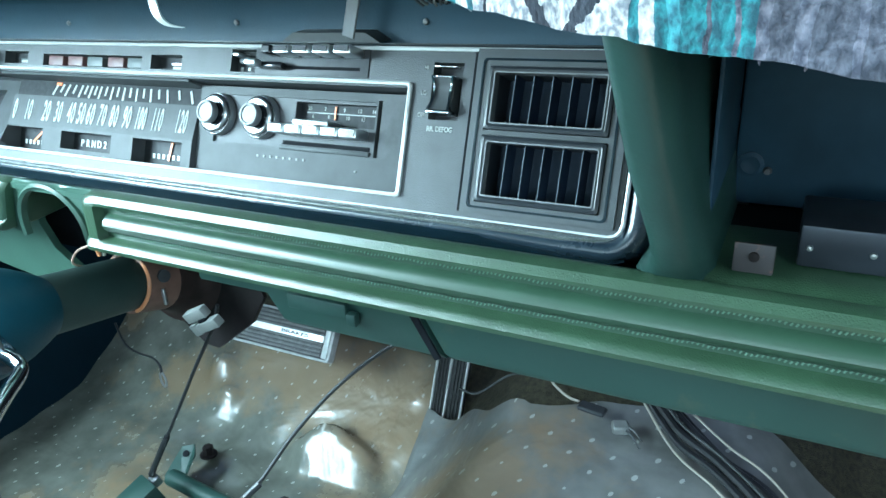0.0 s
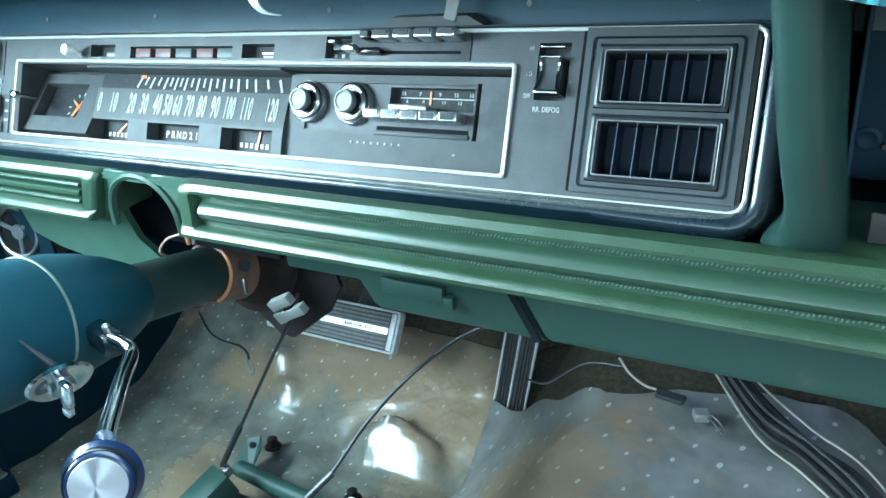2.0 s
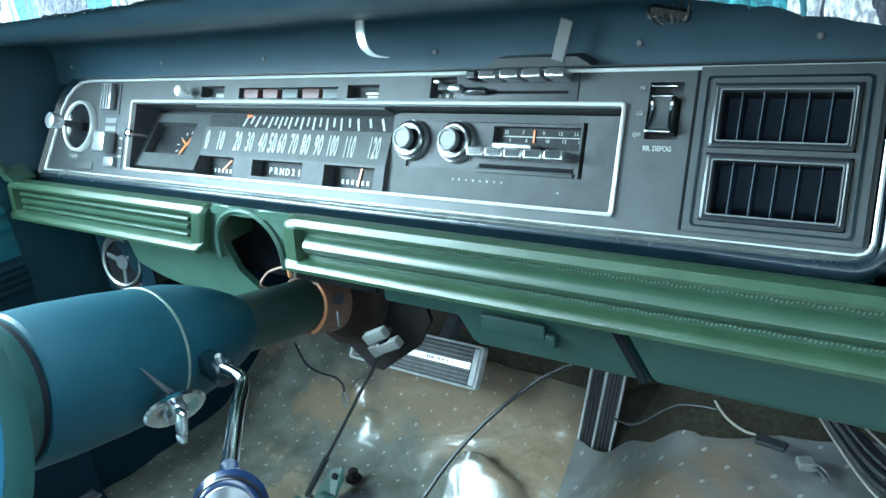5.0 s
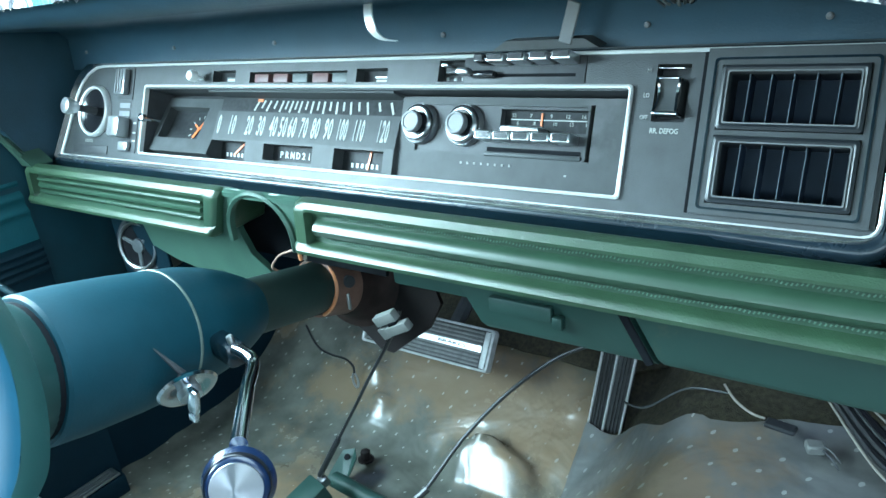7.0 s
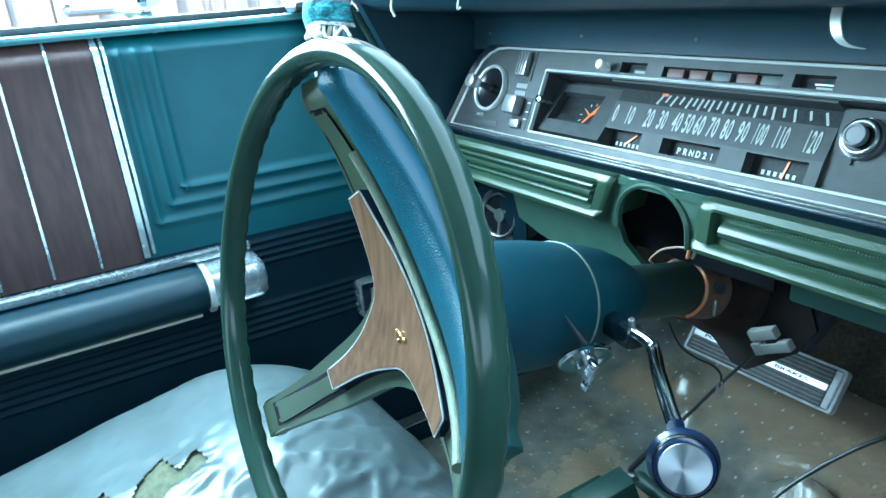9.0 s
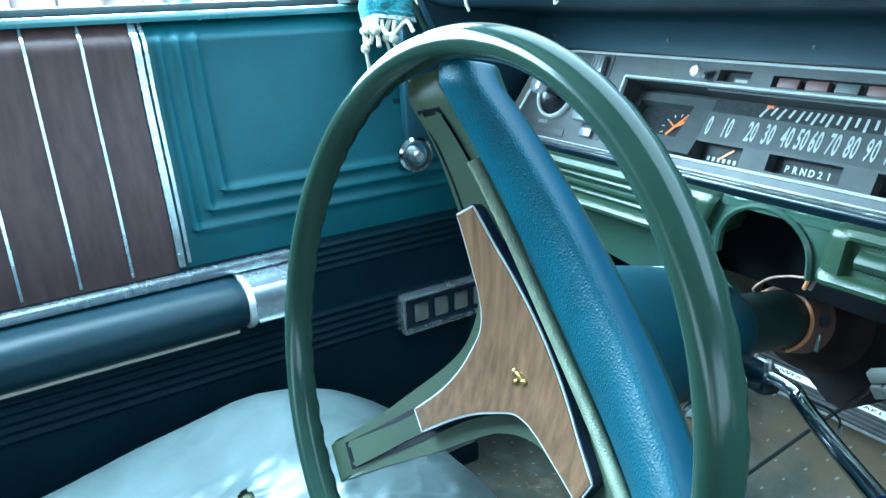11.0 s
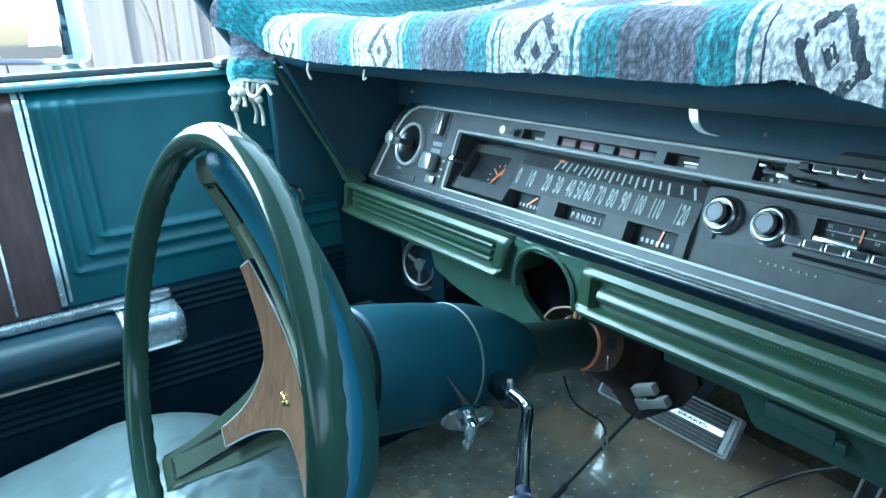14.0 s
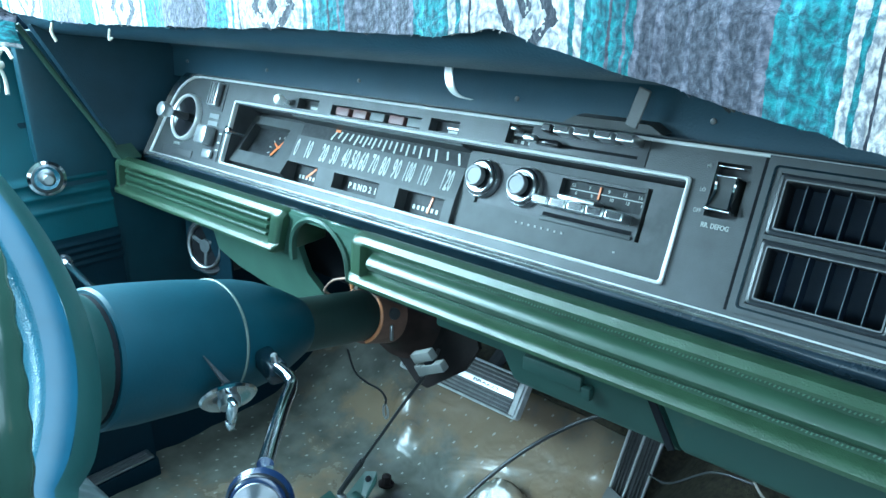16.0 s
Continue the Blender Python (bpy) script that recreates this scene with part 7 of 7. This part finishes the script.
for a, ln, sw_x, r in ((0.02, 0.078, 0.012, 0.0036), (0.16, 0.030, 0.006, 0.0034), (0.42, 0.030, -0.004, 0.0042), (0.52, 0.034, 0.006, 0.0042), (0.72, 0.058, -0.004, 0.0036), (0.78, 0.060, 0.006, 0.0036)):
    p = corner_point(a, 0.97)
    tassel = part("tassel", tube([p, p + Vector((sw_x * 0.6, -0.006, -0.35 * ln)), p + Vector((sw_x * 0.5, -0.002, -0.7 * ln)), p + Vector((sw_x * 1.3, -0.004, -ln))], r, 7, 6, taper=lambda t: 1.0 - 0.25 * math.sin(3 * t) - 0.2 * t), YARN, bl, "knotted cream tassel")
    kb = bmesh.new()
    bmesh.ops.create_icosphere(kb, subdivisions=2, radius=r * 1.7, matrix=Matrix.Translation(p + Vector((sw_x * 0.5, -0.005, -0.4 * ln))))
    part("knot", kb, YARN, tassel)
lp0 = corner_point(0.6, 0.97)
part("yarn_loop", tube([lp0, lp0 + Vector((0.012, -0.004, -0.016)), lp0 + Vector((0.030, 0.0, -0.018)), lp0 + Vector((0.046, 0.008, -0.004)), lp0 + Vector((0.056, 0.012, -0.016))], 0.0024, 6, 6), YARN, bl, "loose cream yarn loop")
for x in (-0.745, -0.60):
    p = Vector((x, 0.323, hem(x)))
    part("tassel", tube([p, p + Vector((0.002, -0.003, -0.010)), p + Vector((0.004, 0.0, -0.020 if x < -0.7 else -0.008))], 0.0018 if x < -0.7 else 0.0012, 6, 4), YARN, bl, "loose cream yarn end")

# ---------------------------------------------------------------- outside the window
bm = grid(30, 30, lambda a, b: Vector((-60 + 120 * a, -60 + 120 * b, -0.42 + 0.03 * noise.noise((a * 40, b * 40, 0)))))
solid("ground", bm, DIRT, "dusty sunlit yard around the car", "ground", "structure")
fence = thing("fence", (-3.2, 1.0, -0.42), "weathered pale vertical board fence in the sun", "fence", kind="structure")
board_me = None
for k in range(46):
    y = -2.2 + 0.152 * k
    if board_me is None:
        b = part("board", box((-0.012, -0.0755, 0.0), (0.012, 0.0755, 2.6), 0.004, 1, None, Matrix.Translation((-3.2, y, -0.42))), FENCE_WOOD, fence)
        board_me = b.data
        b0 = y
    else:
        b = new("board", board_me)
        b.parent = fence
        b.location = (0.004 * math.sin(k * 7.3), y - b0, 0.03 * math.sin(k * 3.7))
        b.rotation_euler = (0.004 * math.sin(k * 5.1), 0, 0.008 * math.sin(k * 2.9))
for k in range(46):
    b = new("board", board_me)
    b.parent = fence
    b.location = (-0.030, 0.152 * k + 0.076, 0.04 * math.sin(k * 5.3))
for z in (0.2, 1.4):
    part("rail", box((-3.30, -2.4, z), (-3.245, 5.0, z + 0.09), 0.004), FENCE_WOOD, fence)
rng = random.Random(11)
vine = thing("dry_vine", (-3.1, 1.6, -0.42), "bare dry vine stems against the fence", "vine")
for k in range(12):
    y = 0.2 + 0.32 * k + rng.uniform(-0.1, 0.1)
    pts = [Vector((-3.12, y, -0.42))]
    for j in range(6):
        pts.append(pts[-1] + Vector((rng.uniform(-0.02, 0.03), rng.uniform(-0.18, 0.22), 0.40)))
    part("stem", tube(pts, 0.008, 6, 5, taper=lambda t: 1 - 0.7 * t), TWIG, vine)

# door mirror
mr = thing("door_mirror", (-1.10, 0.09, 0.72), "white and chrome door mirror on a short stem outside the window", "mirror")
MM = Matrix.Translation((-1.10, 0.052, 0.800)) @ Matrix.Rotation(radians(28), 4, "Z") @ Matrix(((1, 0, 0, 0), (0, 0, -1, 0), (0, 1, 0, 0), (0, 0, 0, 1)))
part("housing", box((-0.088, -0.062, -0.040), (0.088, 0.062, 0.0), 0.014, 3, None, MM), mat("white_mirror_paint", (0.72, 0.78, 0.78), 0.3, scale=20, var=0.06, coat=0.4), mr, "white painted housing")
part("rim", ring_frame(rounded(-0.088, -0.062, 0.088, 0.062, 0.014), rounded(-0.080, -0.054, 0.080, 0.054, 0.010), -0.004, 0.006, MM, crown=0.002), CHROME, mr)
part("glass", plate(rounded(-0.080, -0.054, 0.080, 0.054, 0.010), -0.002, 0.002, MM), MIRROR, mr, "mirror glass")
part("stem", tube([(-1.085, 0.085, 0.745), (-1.065, 0.100, 0.728), (-1.05, 0.110, 0.715)], 0.014, 12, 5), STEEL, mr)
part("foot", box((-1.085, 0.085, 0.7065), (-1.02, 0.150, 0.7160), 0.004), CHROME, mr)
door_skin = box((-1.13, -1.0, 0.0), (-1.035, 0.60, 0.706), 0.02, 3)
solid("door_skin", door_skin, CAR_PAINT, "pale green painted outer door skin", "car door", "structure")
